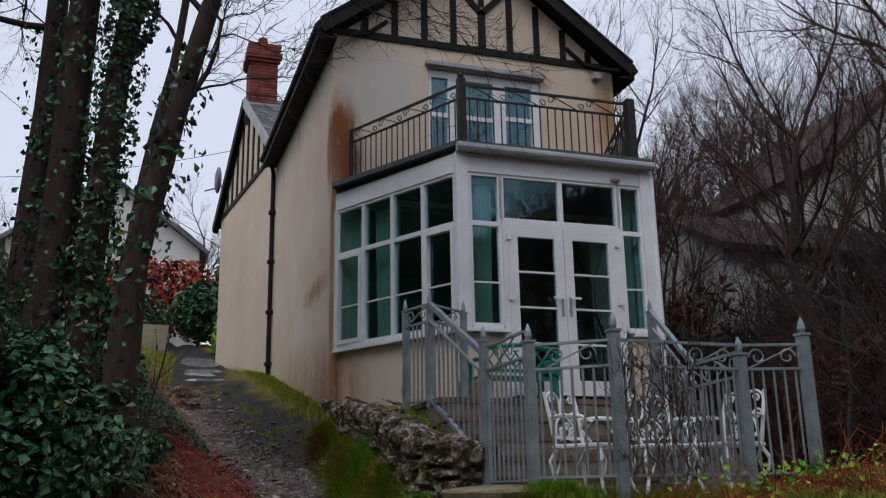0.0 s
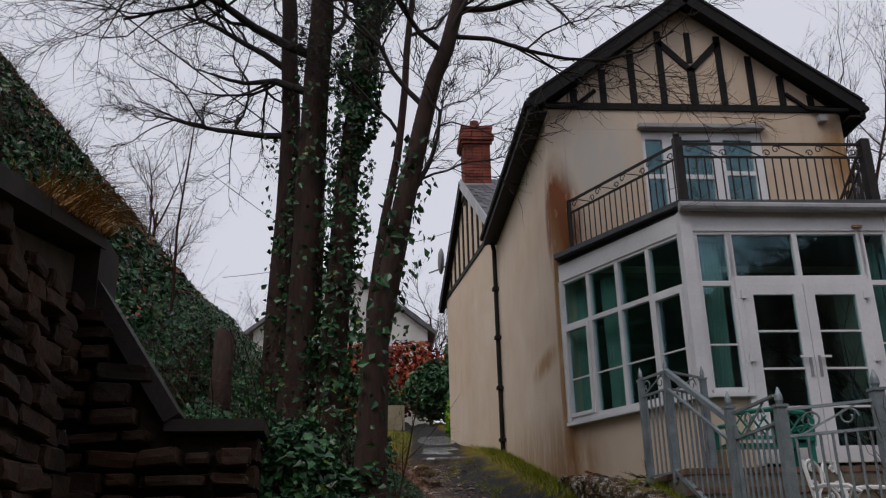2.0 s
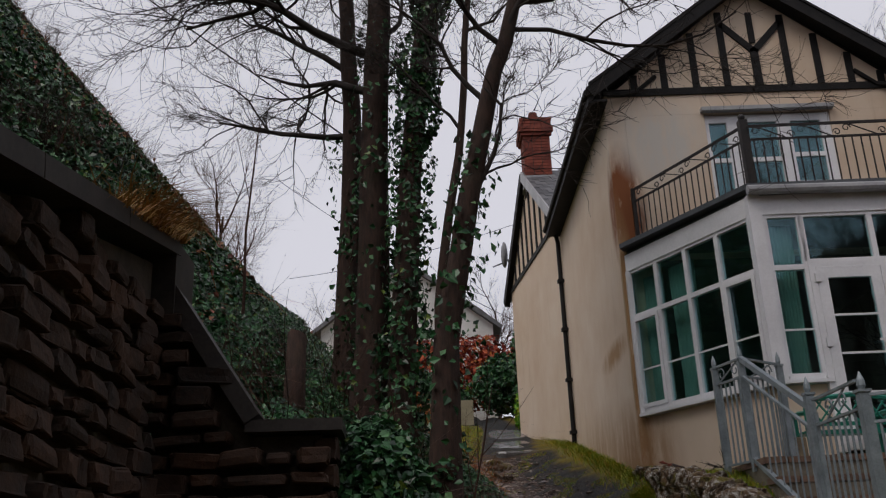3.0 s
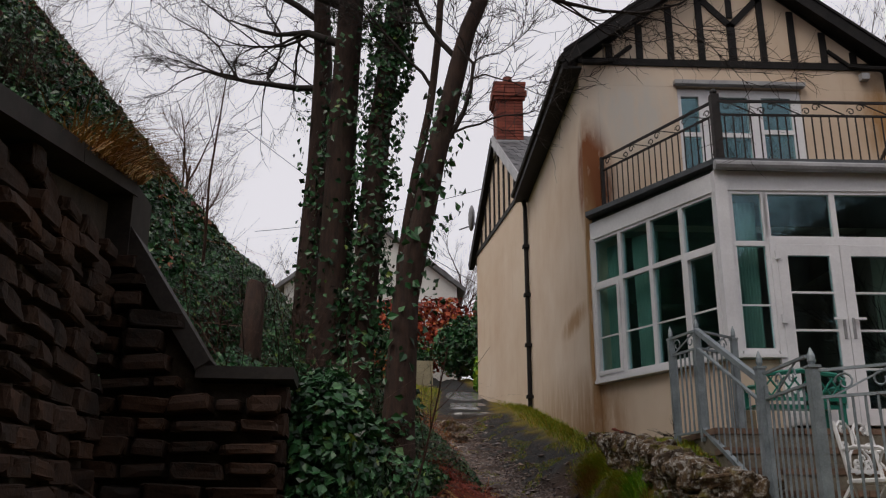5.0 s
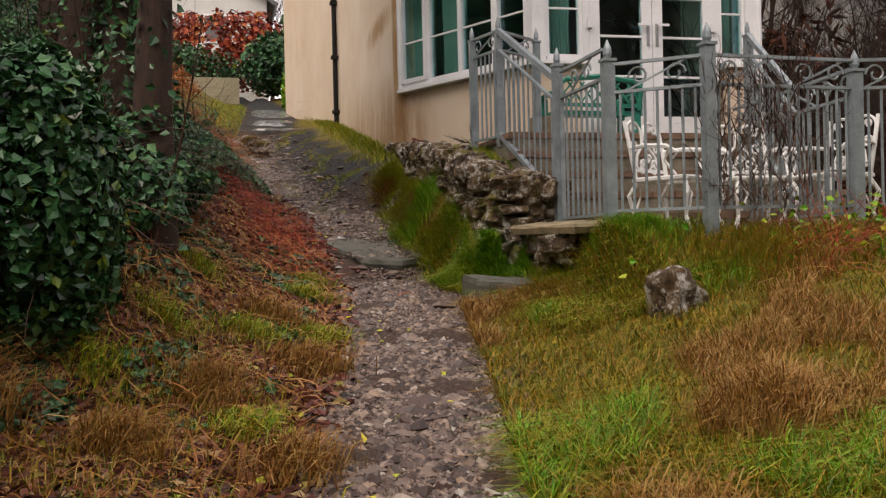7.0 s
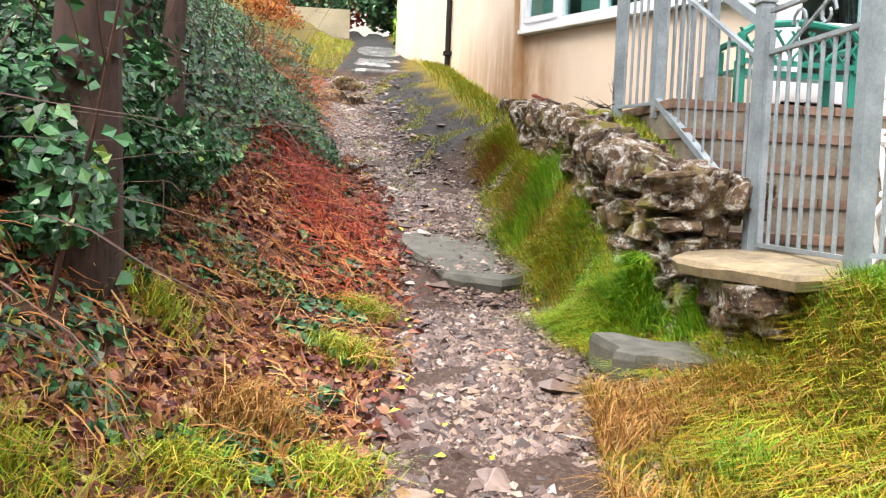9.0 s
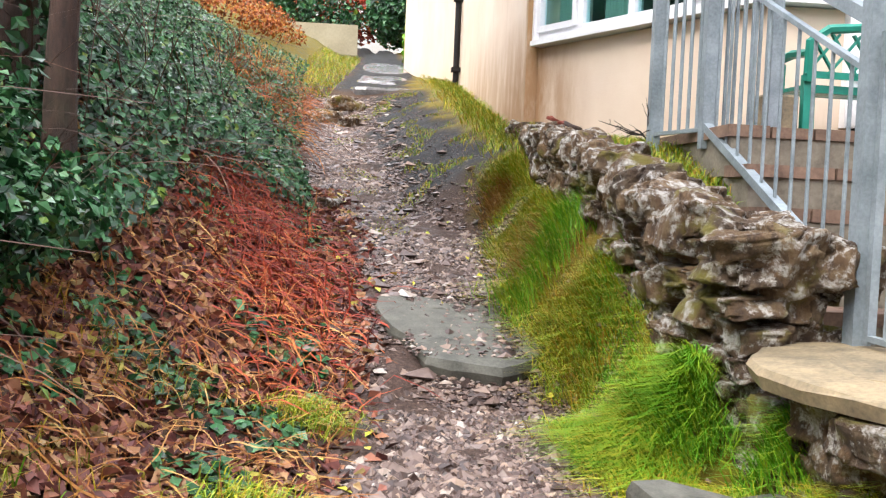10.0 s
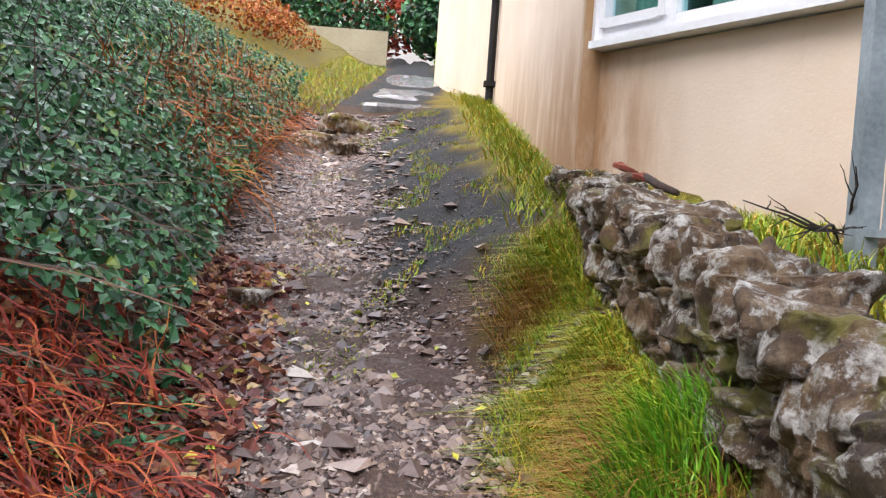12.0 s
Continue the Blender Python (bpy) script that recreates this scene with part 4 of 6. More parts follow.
OLD_WALLS = pose(0.2, 0.21, 1.44, 0, 0, 2.5) @ Matrix.Scale(0.84, 4) @ Matrix.Translation((0.396, 0.438, -1.469))


def build_old_walls():
    w = tagged(new("retaining_wall"), "tall old stone retaining wall, shade in its stone colour, with slate coping", "wall", kind="structure")
    w.matrix_basis = OLD_WALLS
    bm = boxed(-2.15, -6, -1.2, -1.86, 4.98, 3.3)
    for v in bm.verts:
        if v.co.z > 0:
            v.co.z -= (4.98 - v.co.y) * 0.2
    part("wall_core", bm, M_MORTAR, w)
    rng = random.Random(8)
    for k in range(25):
        z = -0.1 + k * 0.128
        y = 4.98 - (0.1 if k % 2 else 0)
        while y > -1.5:
            l = rng.uniform(0.15, 0.42)
            top = np.interp(y - l / 2, (-2, 1.5, 5), (1.95, 2.64, 3.33))
            if z < top - 0.05:
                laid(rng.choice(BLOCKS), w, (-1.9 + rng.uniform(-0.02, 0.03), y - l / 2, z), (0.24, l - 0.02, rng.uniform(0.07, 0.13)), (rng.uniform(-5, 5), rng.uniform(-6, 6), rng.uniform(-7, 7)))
            y -= l
    for k in range(7):   # coping in lengths, following the fall of the lane
        y1, y0 = 5.0 - k * 1.1, 3.91 - k * 1.1
        part("coping", beamed((-1.92, y1, 3.41 - (5.0 - y1) * 0.2), (-1.92, y0, 3.41 - (5.0 - y0) * 0.2), 0.42, 0.1), M_COPING, w, "dark slate coping")
    e = tagged(new("wall_end"), "old stone end wall with a raking slate coping and square pier", "wall", kind="structure")
    bm = bmesh.new()
    e.matrix_basis = OLD_WALLS
    ring = [(-1.84, 0.0), (-0.84, 0.0), (-0.84, 2.24), (-1.26, 2.24), (-1.78, 3.1), (-1.84, 3.3)]
    a = [bm.verts.new((x, 5.06, z)) for x, z in ring]
    b = [bm.verts.new((x, 5.34, z)) for x, z in ring]
    bm.faces.new(a), bm.faces.new(b[::-1])
    for i in range(len(ring)):
        j = (i + 1) % len(ring)
        bm.faces.new((a[i], b[i], b[j], a[j]))
    part("wall_core", bm, M_MORTAR, e)
    for k in range(25):
        z = 0.3 + k * 0.12
        x = -0.79
        while x > -1.85:
            l = rng.uniform(0.15, 0.4)
            xm = x - l / 2
            top = 2.25 if xm > -1.25 else 2.25 + (-1.25 - xm) * 1.6
            if z < top - 0.06:
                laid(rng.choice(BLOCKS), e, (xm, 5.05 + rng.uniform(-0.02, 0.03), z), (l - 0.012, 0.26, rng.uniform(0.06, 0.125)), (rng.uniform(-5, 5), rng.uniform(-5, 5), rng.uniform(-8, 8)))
            x -= l
    for k in range(13):
        laid(rng.choice(BLOCKS), e, (-0.83, 5.22, 0.3 + k * 0.155), (0.16, 0.34, 0.15), (0, 0, rng.uniform(-4, 4)))
    part("pier_cap", beamed((-1.28, 5.18, 2.29), (-0.72, 5.18, 2.29), 0.46, 0.07), M_COPING, e)
    part("raking_coping", beamed((-1.24, 5.16, 2.33), (-1.77, 5.16, 3.14), 0.44, 0.1), M_COPING, e, "wet black raking coping")
    part("end_block", boxed(-2.1, 4.92, 2.95, -1.72, 5.4, 3.44), M_COPING, e)


def plate(rng, sx, sy, sz, rough=0.12, cuts=3):
    """A worn flat slab with an irregular outline and broken edges."""
    bm = bmesh.new()
    off = Vector((rng.uniform(0, 50), rng.uniform(0, 50), 0))
    N = 22
    ring = []
    for i in range(N):
        a = 6.28319 * i / N
        c, s = math.cos(a), math.sin(a)
        k = (abs(c) ** 5 + abs(s) ** 5) ** (-1 / 5)
        k *= 1 + rough * noise.noise(Vector((c * 1.6, s * 1.6, 0)) + off) * 2
        ring.append((c * k * sx / 2, s * k * sy / 2))
    lo = [bm.verts.new((x * 0.96, y * 0.96, -sz)) for x, y in ring]
    mid = [bm.verts.new((x, y, -sz * 0.25 + 0.012 * noise.noise(Vector((x * 9, y * 9, 2))))) for x, y in ring]
    hi = [bm.verts.new((x * 0.965, y * 0.965, 0.012 * noise.noise(Vector((x * 5, y * 5, 0)) + off))) for x, y in ring]
    inn = [bm.verts.new((x * 0.5, y * 0.5, 0.012 + 0.02 * noise.noise(Vector((x * 5, y * 5, 7)) + off))) for x, y in ring]
    for A, B in ((lo, mid), (mid, hi), (hi, inn)):
        for i in range(N):
            j = (i + 1) % N
            bm.faces.new((A[i], A[j], B[j], B[i]))
    bm.faces.new(inn)
    bm.faces.new(lo[::-1])
    return bm


def slab_thing(name, label, m, size, at, turn, seed, rough=0.12, cat="stone slab"):
    ob = part(name, plate(random.Random(seed), *size, rough), m)
    ob.matrix_basis = pose(*at, *turn)
    return tagged(ob, label, cat)


def build_slabs():
    slab_thing("path_slab", "grey concrete slab bedded in the gravel lane", M_SLAB, (0.68, 0.92, 0.13), (1.97, 9.03, 1.268), (12, 0, 10), 4, 0.2)
    slab_thing("path_slab", "worn concrete slab half buried in gravel", M_SLAB, (0.66, 0.9, 0.1), (1.93, 9.98, 1.475), (14, 0, 2), 9)
    slab_thing("lane_slab", "pale wet slab across the upper lane", M_WET, (0.95, 0.75, 0.14), (1.72, 18.55, 3.56), (6, 0, 0), 5)
    slab_thing("lane_slab", "wet concrete slab in the upper lane", M_WET, (0.85, 1.6, 0.12), (1.8, 20.4, 3.925), (12.5, 0, 0), 6)
    slab_thing("lane_slab", "wet concrete slab in the upper lane", M_WET, (0.85, 2.4, 0.12), (1.88, 23.0, 4.505), (12.7, 0, 0), 7)
    slab_thing("flat_stone", "flat brown boulder lying beside the lane", M_SLAB, (0.5, 0.36, 0.14), (2.6, 7.02, 1.03), (6, 4, -6), 12, 0.3, "boulder")
    slab_thing("flat_stone", "thin slate lying under the flat boulder", M_SLAB, (0.3, 0.2, 0.04), (2.58, 6.86, 0.93), (5, 3, -6), 13, 0.22, "boulder")
    ledge = slab_thing("gate_ledge", "broad sandy stone ledge before the gate", M_LEDGE, (0.7, 1.1, 0.06), (3.1, 7.08, 1.42), (1, -2, 8), 14, 0.26)
    rng = random.Random(21)
    base = tagged(new("ledge_footing"), "mossy stones carrying the ledge", "wall", kind="structure")
    for k in range(26):
        y = 6.85 + 0.8 * rng.random()
        z = rng.choice((0.98, 1.08, 1.2, 1.28))
        laid(rng.choice(ROCKS), base, (2.9 + rng.uniform(-0.03, 0.06), y, z), (0.2, 0.28, 0.14), (0, 0, rng.uniform(-20, 20)))
    part("footing_core", boxed(2.92, 6.9, 0.7, 3.3, 7.7, 1.34), M_MORTAR, base)
    for (x, y, s) in ((3.04, 5.5, 0.33), (3.22, 5.72, 0.16)):
        ob = new("boulder", ROUND)
        ob.matrix_basis = pose(x, y, gz(x, y) + s * 0.22, 0, 0, rng.uniform(0, 90)) @ Matrix.Diagonal((s, s * 0.8, s, 1))
        tagged(ob, "lichen-spotted boulder in the grass verge", "boulder", "verge boulders")
    for x, y, s in ((1.19, 17.1, 0.5), (0.98, 16.3, 0.4), (1.3, 16.0, 0.3), (1.24, 11.55, 0.22)):
        ob = new("boulder", rng.choice(ROCKS))
        ob.matrix_basis = pose(x, y, gz(x, y) + s * 0.12, 0, 0, rng.uniform(0, 90)) @ Matrix.Diagonal((s, s * 0.7, s * 0.5, 1))
        tagged(ob, "pale stone at the edge of the lane", "boulder", "lane stones")


def build_wall_top_clutter():
    """Broken tile, a stick and a few twigs left on the low wall."""
    rng = random.Random(44)
    for x, y, z, s, a in ((2.95, 11.62, 2.55, 0.13, 20), (2.96, 11.31, 2.5, 0.1, -35)):
        ob = part("broken_tile", plate(rng, s, s * 0.6, 0.018, 0.25), M_BRICK)
        ob.matrix_basis = pose(x, y, z, 8, 14, a)
        tagged(ob, "broken piece of red roof tile on the stone wall", "tile", "tile shards")
    bm = tubed([(2.96, 11.31, 2.5), (2.98 - 0.02, 11.10, 2.455), (2.98, 10.89, 2.42)], [0.016, 0.019, 0.014], 7)
    tagged(part("stick", bm, M_BARK, None, "", True), "short brown stick lying along the wall top", "stick")
    v, f = [], []
    for k in range(7):
        grow(rng, v, f, (3.05 + rng.uniform(-0.03, 0.03), 9.69, 2.36 - 0.06), (rng.uniform(-1, 0.3), rng.uniform(-0.6, 0.9), rng.uniform(0.0, 0.5)), rng.uniform(0.15, 0.3), 0.006, 1, 0.6, 0.02, 4, 2, 0.2, 0.5)
    tagged(new("twigs", quick_mesh("twigs", [tuple(q) for q in v], f, M_TWIG)), "bundle of dark dead twigs behind the stone wall", "twigs")


build_dry_wall()
build_old_walls()
build_slabs()

# ---- low growth and loose stones ----
NP = np.random.default_rng(7)


def unit(v):
    return v / np.maximum(np.linalg.norm(v, axis=-1, keepdims=True), 1e-6)


def ground_normal(x, y, e=0.06):
    dx = (ground_z(x + e, y) - ground_z(x - e, y)) / (2 * e)
    dy = (ground_z(x, y + e) - ground_z(x, y - e)) / (2 * e)
    return unit(np.stack([-dx, -dy, np.ones_like(dx)], -1))


def leaves(name, pos, nrm, size, material, tilt=0.6, long=1.2, fold=0.18):
    """Many folded leaves as one mesh: a kite of two triangles each."""
    n = len(pos)
    nrm = unit(nrm + NP.normal(0, tilt, (n, 3)))
    a = unit(np.cross(nrm, NP.normal(0, 1, (n, 3))))
    b = np.cross(nrm, a)
    s = size[:, None]
    v = np.stack([pos - a * s * long * 0.5, pos + b * s * 0.5 - a * s * 0.08 + nrm * s * fold, pos + a * s * long * 0.6, pos - b * s * 0.5 - a * s * 0.08 + nrm * s * fold], 1).reshape(-1, 3)
    i = np.arange(n)[:, None] * 4
    f = np.concatenate([np.concatenate([i, i + 1, i + 2], 1), np.concatenate([i, i + 2, i + 3], 1)])
    return new(name, quick_mesh(name, v.tolist(), f.tolist(), material))


def blades(name, pos, height, width, lean, material, bias=(0, 0)):
    """Grass: bent blades of a quad and a tip."""
    n = len(pos)
    ang = NP.uniform(0, 6.283, n)
    d = np.stack([np.cos(ang) * lean + bias[0], np.sin(ang) * lean + bias[1], np.zeros(n)], -1)
    side = unit(np.stack([-np.sin(ang + 0.6), np.cos(ang + 0.6), np.zeros(n)], -1)) * width[:, None]
    h = height[:, None]
    up = np.array([0, 0, 1.0])
    mid = pos + up * h * 0.55 + d * h * 0.3
    tip = pos + up * h * (0.95 - 0.35 * np.clip(lean, 0, 1.6)[:, None]) + d * h * 0.95
    v = np.stack([pos - side, pos + side, mid + side * 0.8, mid - side * 0.8, tip], 1).reshape(-1, 3)
    k = (np.arange(n) * 5).tolist()
    f = [q for i in k for q in ((i, i + 1, i + 2, i + 3), (i + 3, i + 2, i + 4))]
    return new(name, quick_mesh(name, v.tolist(), f, material))


def pebbles(name, pos, size, flat, material):
    """Loose stones: squashed octahedra with jitter, one mesh."""
    n = len(pos)
    base = np.array([(1, 0, 0), (0, 1, 0), (-1, 0, 0), (0, -1, 0), (0.2, 0.1, 1), (0, 0, -1.0)])
    j = base[None] + NP.normal(0, 0.22, (n, 6, 3))
    ang = NP.uniform(0, 6.283, n)
    c, s = np.cos(ang), np.sin(ang)
    j[..., 0] *= NP.uniform(0.8, 1.5, (n, 1))
    x = j[..., 0] * c[:, None] - j[..., 1] * s[:, None]
    y = j[..., 0] * s[:, None] + j[..., 1] * c[:, None]
    v = np.stack([x, y, j[..., 2] * flat], -1) * size[:, None, None] + pos[:, None]
    f0 = np.array([(0, 1, 4), (1, 2, 4), (2, 3, 4), (3, 0, 4), (1, 0, 5), (2, 1, 5), (3, 2, 5), (0, 3, 5)])
    f = (f0[None] + (np.arange(n) * 6)[:, None, None]).reshape(-1, 3)
    return new(name, quick_mesh(name, v.reshape(-1, 3).tolist(), f.tolist(), material))


def stems(name, starts, dirs, length, radius, material, droop=0.5, segs=4, wob=0.12):
    """Thin arching stems, three-sided, as one mesh."""
    verts, faces = [], []
    for p, d, L, r in zip(starts, dirs, length, radius):
        p, d = np.array(p, float), np.array(d, float)
        pts = [p]
        for k in range(segs):
            d = unit(d + NP.normal(0, wob, 3) - np.array([0, 0, droop / segs]))
            pts.append(pts[-1] + d * L / segs)
        o = len(verts)
        for k, q in enumerate(pts):
            rr = r * (1 - 0.75 * k / segs)
            for a in (0, 2.1, 4.2):
                verts.append((q[0] + rr * math.cos(a), q[1] + rr * math.sin(a), q[2] + rr * 0.5 * math.sin(a + 1)))
        for k in range(segs):
            for e in range(3):
                a, b = o + k * 3 + e, o + k * 3 + (e + 1) % 3
                faces.append((a, b, b + 3, a + 3))
    return new(name, quick_mesh(name, verts, faces, material))


def on_ground(x, y, lift=0.0):
    return np.stack([x, y, ground_z(x, y) + lift], -1)


def on_lane(x, y, lift=0.0):
    """On the lane, or on the bedded slab where that lies over it."""
    p = on_ground(x, y, lift)
    slab = (np.abs(x - 1.97) < 0.28) & (np.abs(y - 9.04) < 0.41)
    p[:, 2] = np.where(slab, 1.272 + (y - 9.04) * 0.2126 + lift, p[:, 2])
    return p


M_IVY = island_leaf("ivy_leaf", [(0, (0.004, 0.02, 0.008)), (0.45, (0.016, 0.075, 0.024)), (0.8, (0.044, 0.15, 0.052)), (0.95, (0.085, 0.2, 0.08)), (1, (0.14, 0.2, 0.02))], 0.32)
M_LITTER = island_leaf("dead_leaf", [(0, (0.05, 0.016, 0.016)), (0.35, (0.14, 0.045, 0.036)), (0.65, (0.25, 0.085, 0.05)), (0.85, (0.34, 0.17, 0.08)), (0.96, (0.38, 0.27, 0.13)), (1, (0.4, 0.38, 0.04))], 0.5)
M_STRAW = island_leaf("straw_stem", [(0, (0.15, 0.04, 0.014)), (0.5, (0.38, 0.15, 0.035)), (1, (0.55, 0.34, 0.12))], 0.6)
M_RED = island_leaf("red_bracken", [(0, (0.07, 0.009, 0.006)), (0.55, (0.27, 0.03, 0.012)), (0.85, (0.4, 0.075, 0.02)), (1, (0.45, 0.18, 0.04))], 0.6)
M_GRASS = island_leaf("verge_grass", [(0, (0.06, 0.11, 0.004)), (0.35, (0.18, 0.19, 0.006)), (0.65, (0.33, 0.24, 0.01)), (0.85, (0.38, 0.17, 0.018)), (1, (0.42, 0.25, 0.06))], 0.5)
M_LUSH = island_leaf("lush_grass", [(0, (0.05, 0.2, 0.008)), (0.6, (0.14, 0.36, 0.014)), (1, (0.36, 0.4, 0.025))], 0.45)
M_VERGE = island_leaf("wall_foot_grass", [(0, (0.09, 0.22, 0.01)), (0.45, (0.27, 0.36, 0.018)), (0.75, (0.44, 0.38, 0.025)), (1, (0.42, 0.22, 0.03))], 0.5)
M_AMBER = island_leaf("amber_grass", [(0, (0.203, 0.078, 0.0156)), (0.5, (0.328, 0.156, 0.0312)), (1, (0.39, 0.257, 0.078))], 0.55)
M_FERN = island_leaf("rust_fern", [(0, (0.13, 0.028, 0.006)), (0.6, (0.34, 0.085, 0.012)), (1, (0.46, 0.2, 0.03))], 0.6)
M_GRAVEL = island_leaf("gravel_stone", [(0, (0.03, 0.019, 0.016)), (0.45, (0.1, 0.065, 0.054)), (0.8, (0.2, 0.145, 0.12)), (0.95, (0.3, 0.21, 0.15)), (1, (0.42, 0.38, 0.34))], 0.38)
M_BRAMBLE = island_leaf("bramble_stem", [(0, (0.0245, 0.0126, 0.0084)), (0.6, (0.063, 0.028, 0.0175)), (1, (0.112, 0.056, 0.0315))], 0.7)


def stuff(ob, label, cat):
    return tagged(ob, label, cat, kind="stuff")


def build_gravel():
    n = 120000
    y = 2.6 + (17.8 - 2.6) * NP.random(n)
    x = path_x(y) + NP.normal(0, 0.27, n)
    x = np.where(y > 11.2, path_x(y) - 0.3 + NP.normal(0, 0.2, n), x)
    ok = ~((np.abs(x - 1.92) < 0.36) & (np.abs(y - 9.05) < 0.48)) | (NP.random(n) < 0.12)
    x, y = x[ok], y[ok]
    n = len(x)
    size = np.clip(NP.lognormal(-4.5, 0.45, n), 0.006, 0.035)
    stuff(pebbles("gravel", on_lane(x, y, 0.004), size, 0.6, M_GRAVEL), "wet purplish grey slate gravel on the lane", "gravel")
    n = 40000
    y = NP.uniform(6, 18, n)
    x = path_x(y) + np.where((y > 11.3) & (NP.random(n) < 0.7), NP.uniform(-0.6, 0.12, n), NP.uniform(-0.55, 0.75, n))
    ok = ~((np.abs(x - 1.9) < 0.27) & (np.abs(y - 9.0) < 0.36)) | (NP.random(n) < 0.15)
    x, y = x[ok], y[ok]
    n = len(x)
    stuff(pebbles("grit", on_lane(x, y, 0.002), NP.uniform(0.003, 0.009, n), 0.6, M_GRAVEL), "fine wet grit over the whole lane", "gravel")
    n = 5200
    y = 2.6 + 15.4 * NP.random(n) ** 0.9
    x = path_x(y) + NP.normal(0, 0.3, n) - np.where(y > 11.2, 0.3, 0.05)
    ok = (np.abs(x - 1.97) > 0.33) | (np.abs(y - 9.04) > 0.44)
    x, y = x[ok], y[ok]
    n = len(x)
    stuff(pebbles("loose_stones", on_ground(x, y, 0.006), np.clip(NP.lognormal(-3.75, 0.45, n), 0.014, 0.085), 0.42, M_GRAVEL), "larger loose flat stones on the lane", "stones")


def build_litter():
    n = 46000
    y = 2.2 + 10 * NP.random(n)
    u = NP.random(n) ** 0.8 * 1.9
    x = path_x(y) - 0.36 - u + NP.normal(0, 0.06, n)
    keep = (x > -1.2) & ((y < 10.2) | (u < 0.4))
    x, y = x[keep], y[keep]
    stuff(leaves("leaf_litter", on_ground(x, y, 0.015), ground_normal(x, y), NP.uniform(0.022, 0.066, len(x)), M_LITTER, 0.75), "damp brown and purple fallen leaves on the bank", "leaf litter")
    n = 7600
    y = 1.5 + 7.6 * NP.random(n)
    x = path_x(y) - 0.45 - 1.9 * NP.random(n)
    keep = x > -1.2
    x, y = x[keep], y[keep]
    k = len(x)
    d = np.stack([NP.normal(0.2, 1, k), NP.normal(-0.3, 1, k), NP.uniform(0.05, 0.5, k)], -1)
    stuff(stems("straw", on_ground(x, y, 0.02), unit(d), NP.uniform(0.05, 0.3, k), NP.uniform(0.002, 0.0055, k), M_STRAW, 0.8, 4, 0.3), "pale dead bracken stems lying on the bank", "dead bracken")
    n = 1700
    y = NP.normal(9.5, 0.55, n)
    x = NP.normal(0.95, 0.2, n) - (y - 9.7) * 0.12
    d = np.stack([NP.normal(0.5, 0.6, n), NP.normal(-0.5, 0.6, n), NP.uniform(0.1, 0.8, n)], -1)
    stuff(stems("red_bracken", on_ground(x, y, 0.03), unit(d), NP.uniform(0.08, 0.34, n), NP.uniform(0.0025, 0.0075, n), M_RED, 1.0, 4, 0.28), "heap of wet red-brown collapsed bracken", "dead bracken")
    n = 2600
    y = NP.uniform(12.6, 17.5, n)
    clump = np.array([noise.noise((q * 1.3, 2.0, 8.0)) for q in y])
    y = y[clump > -0.15]
    n = len(y)
    x = path_x(y) - 0.78 - NP.random(n) * 0.8
    d = np.stack([NP.normal(0.2, 0.6, n), NP.normal(-0.2, 0.6, n), NP.uniform(0.4, 1.3, n)], -1)
    stuff(stems("rust_fern", on_ground(x, y, 0.03), unit(d), NP.uniform(0.2, 0.65, n), NP.uniform(0.004, 0.009, n), M_FERN, 1.1, 5, 0.3), "rust-orange dead fern along the upper lane", "dead bracken")
    n = 5200
    y = NP.uniform(4.5, 10.5, n)
    x = path_x(y) - 0.55 - NP.random(n) * 1.2
    k0 = np.array([noise.noise((a * 2.2, b * 2.2, 31)) for a, b in zip(x, y)])
    x, y = x[k0 > 0.05], y[k0 > 0.05]
    stuff(leaves("ivy_sprigs", on_ground(x, y, 0.04), ground_normal(x, y), NP.uniform(0.025, 0.055, len(x)), M_IVY, 0.5), "ivy sprigs creeping over the fallen leaves", "ivy")
    # scattered yellow-green leaves
    n = 110
    y = 2.6 + 9 * NP.random(n)
    x = path_x(y) + NP.normal(-0.35, 0.5, n)
    stuff(leaves("fallen_yellow_leaves", on_ground(x, y, 0.03), ground_normal(x, y), NP.uniform(0.02, 0.042, n), island_leaf("yellow_leaf", [(0, (0.35, 0.4, 0.03)), (1, (0.6, 0.5, 0.05))]), 0.4), "scattered yellow-green fallen leaves", "leaves")


def tuft(cx, cy, r, n, h, m, name, label, lean=0.7, bias=(0, 0), dome=0.0):
    q = NP.normal(0, r * 0.5, (n, 2))
    x, y = cx + q[:, 0], cy + q[:, 1]
    p = on_ground(x, y, 0)
    p[:, 2] += dome * np.exp(-(q ** 2).sum(1) / (r * r * 0.4))
    ob = blades(name, p, NP.uniform(0.5, 1, n) * h, NP.uniform(0.0015, 0.0035, n), NP.uniform(0.2, 1, n) * lean, m, bias)
    return tagged(ob, label, "grass tuft", kind="stuff")


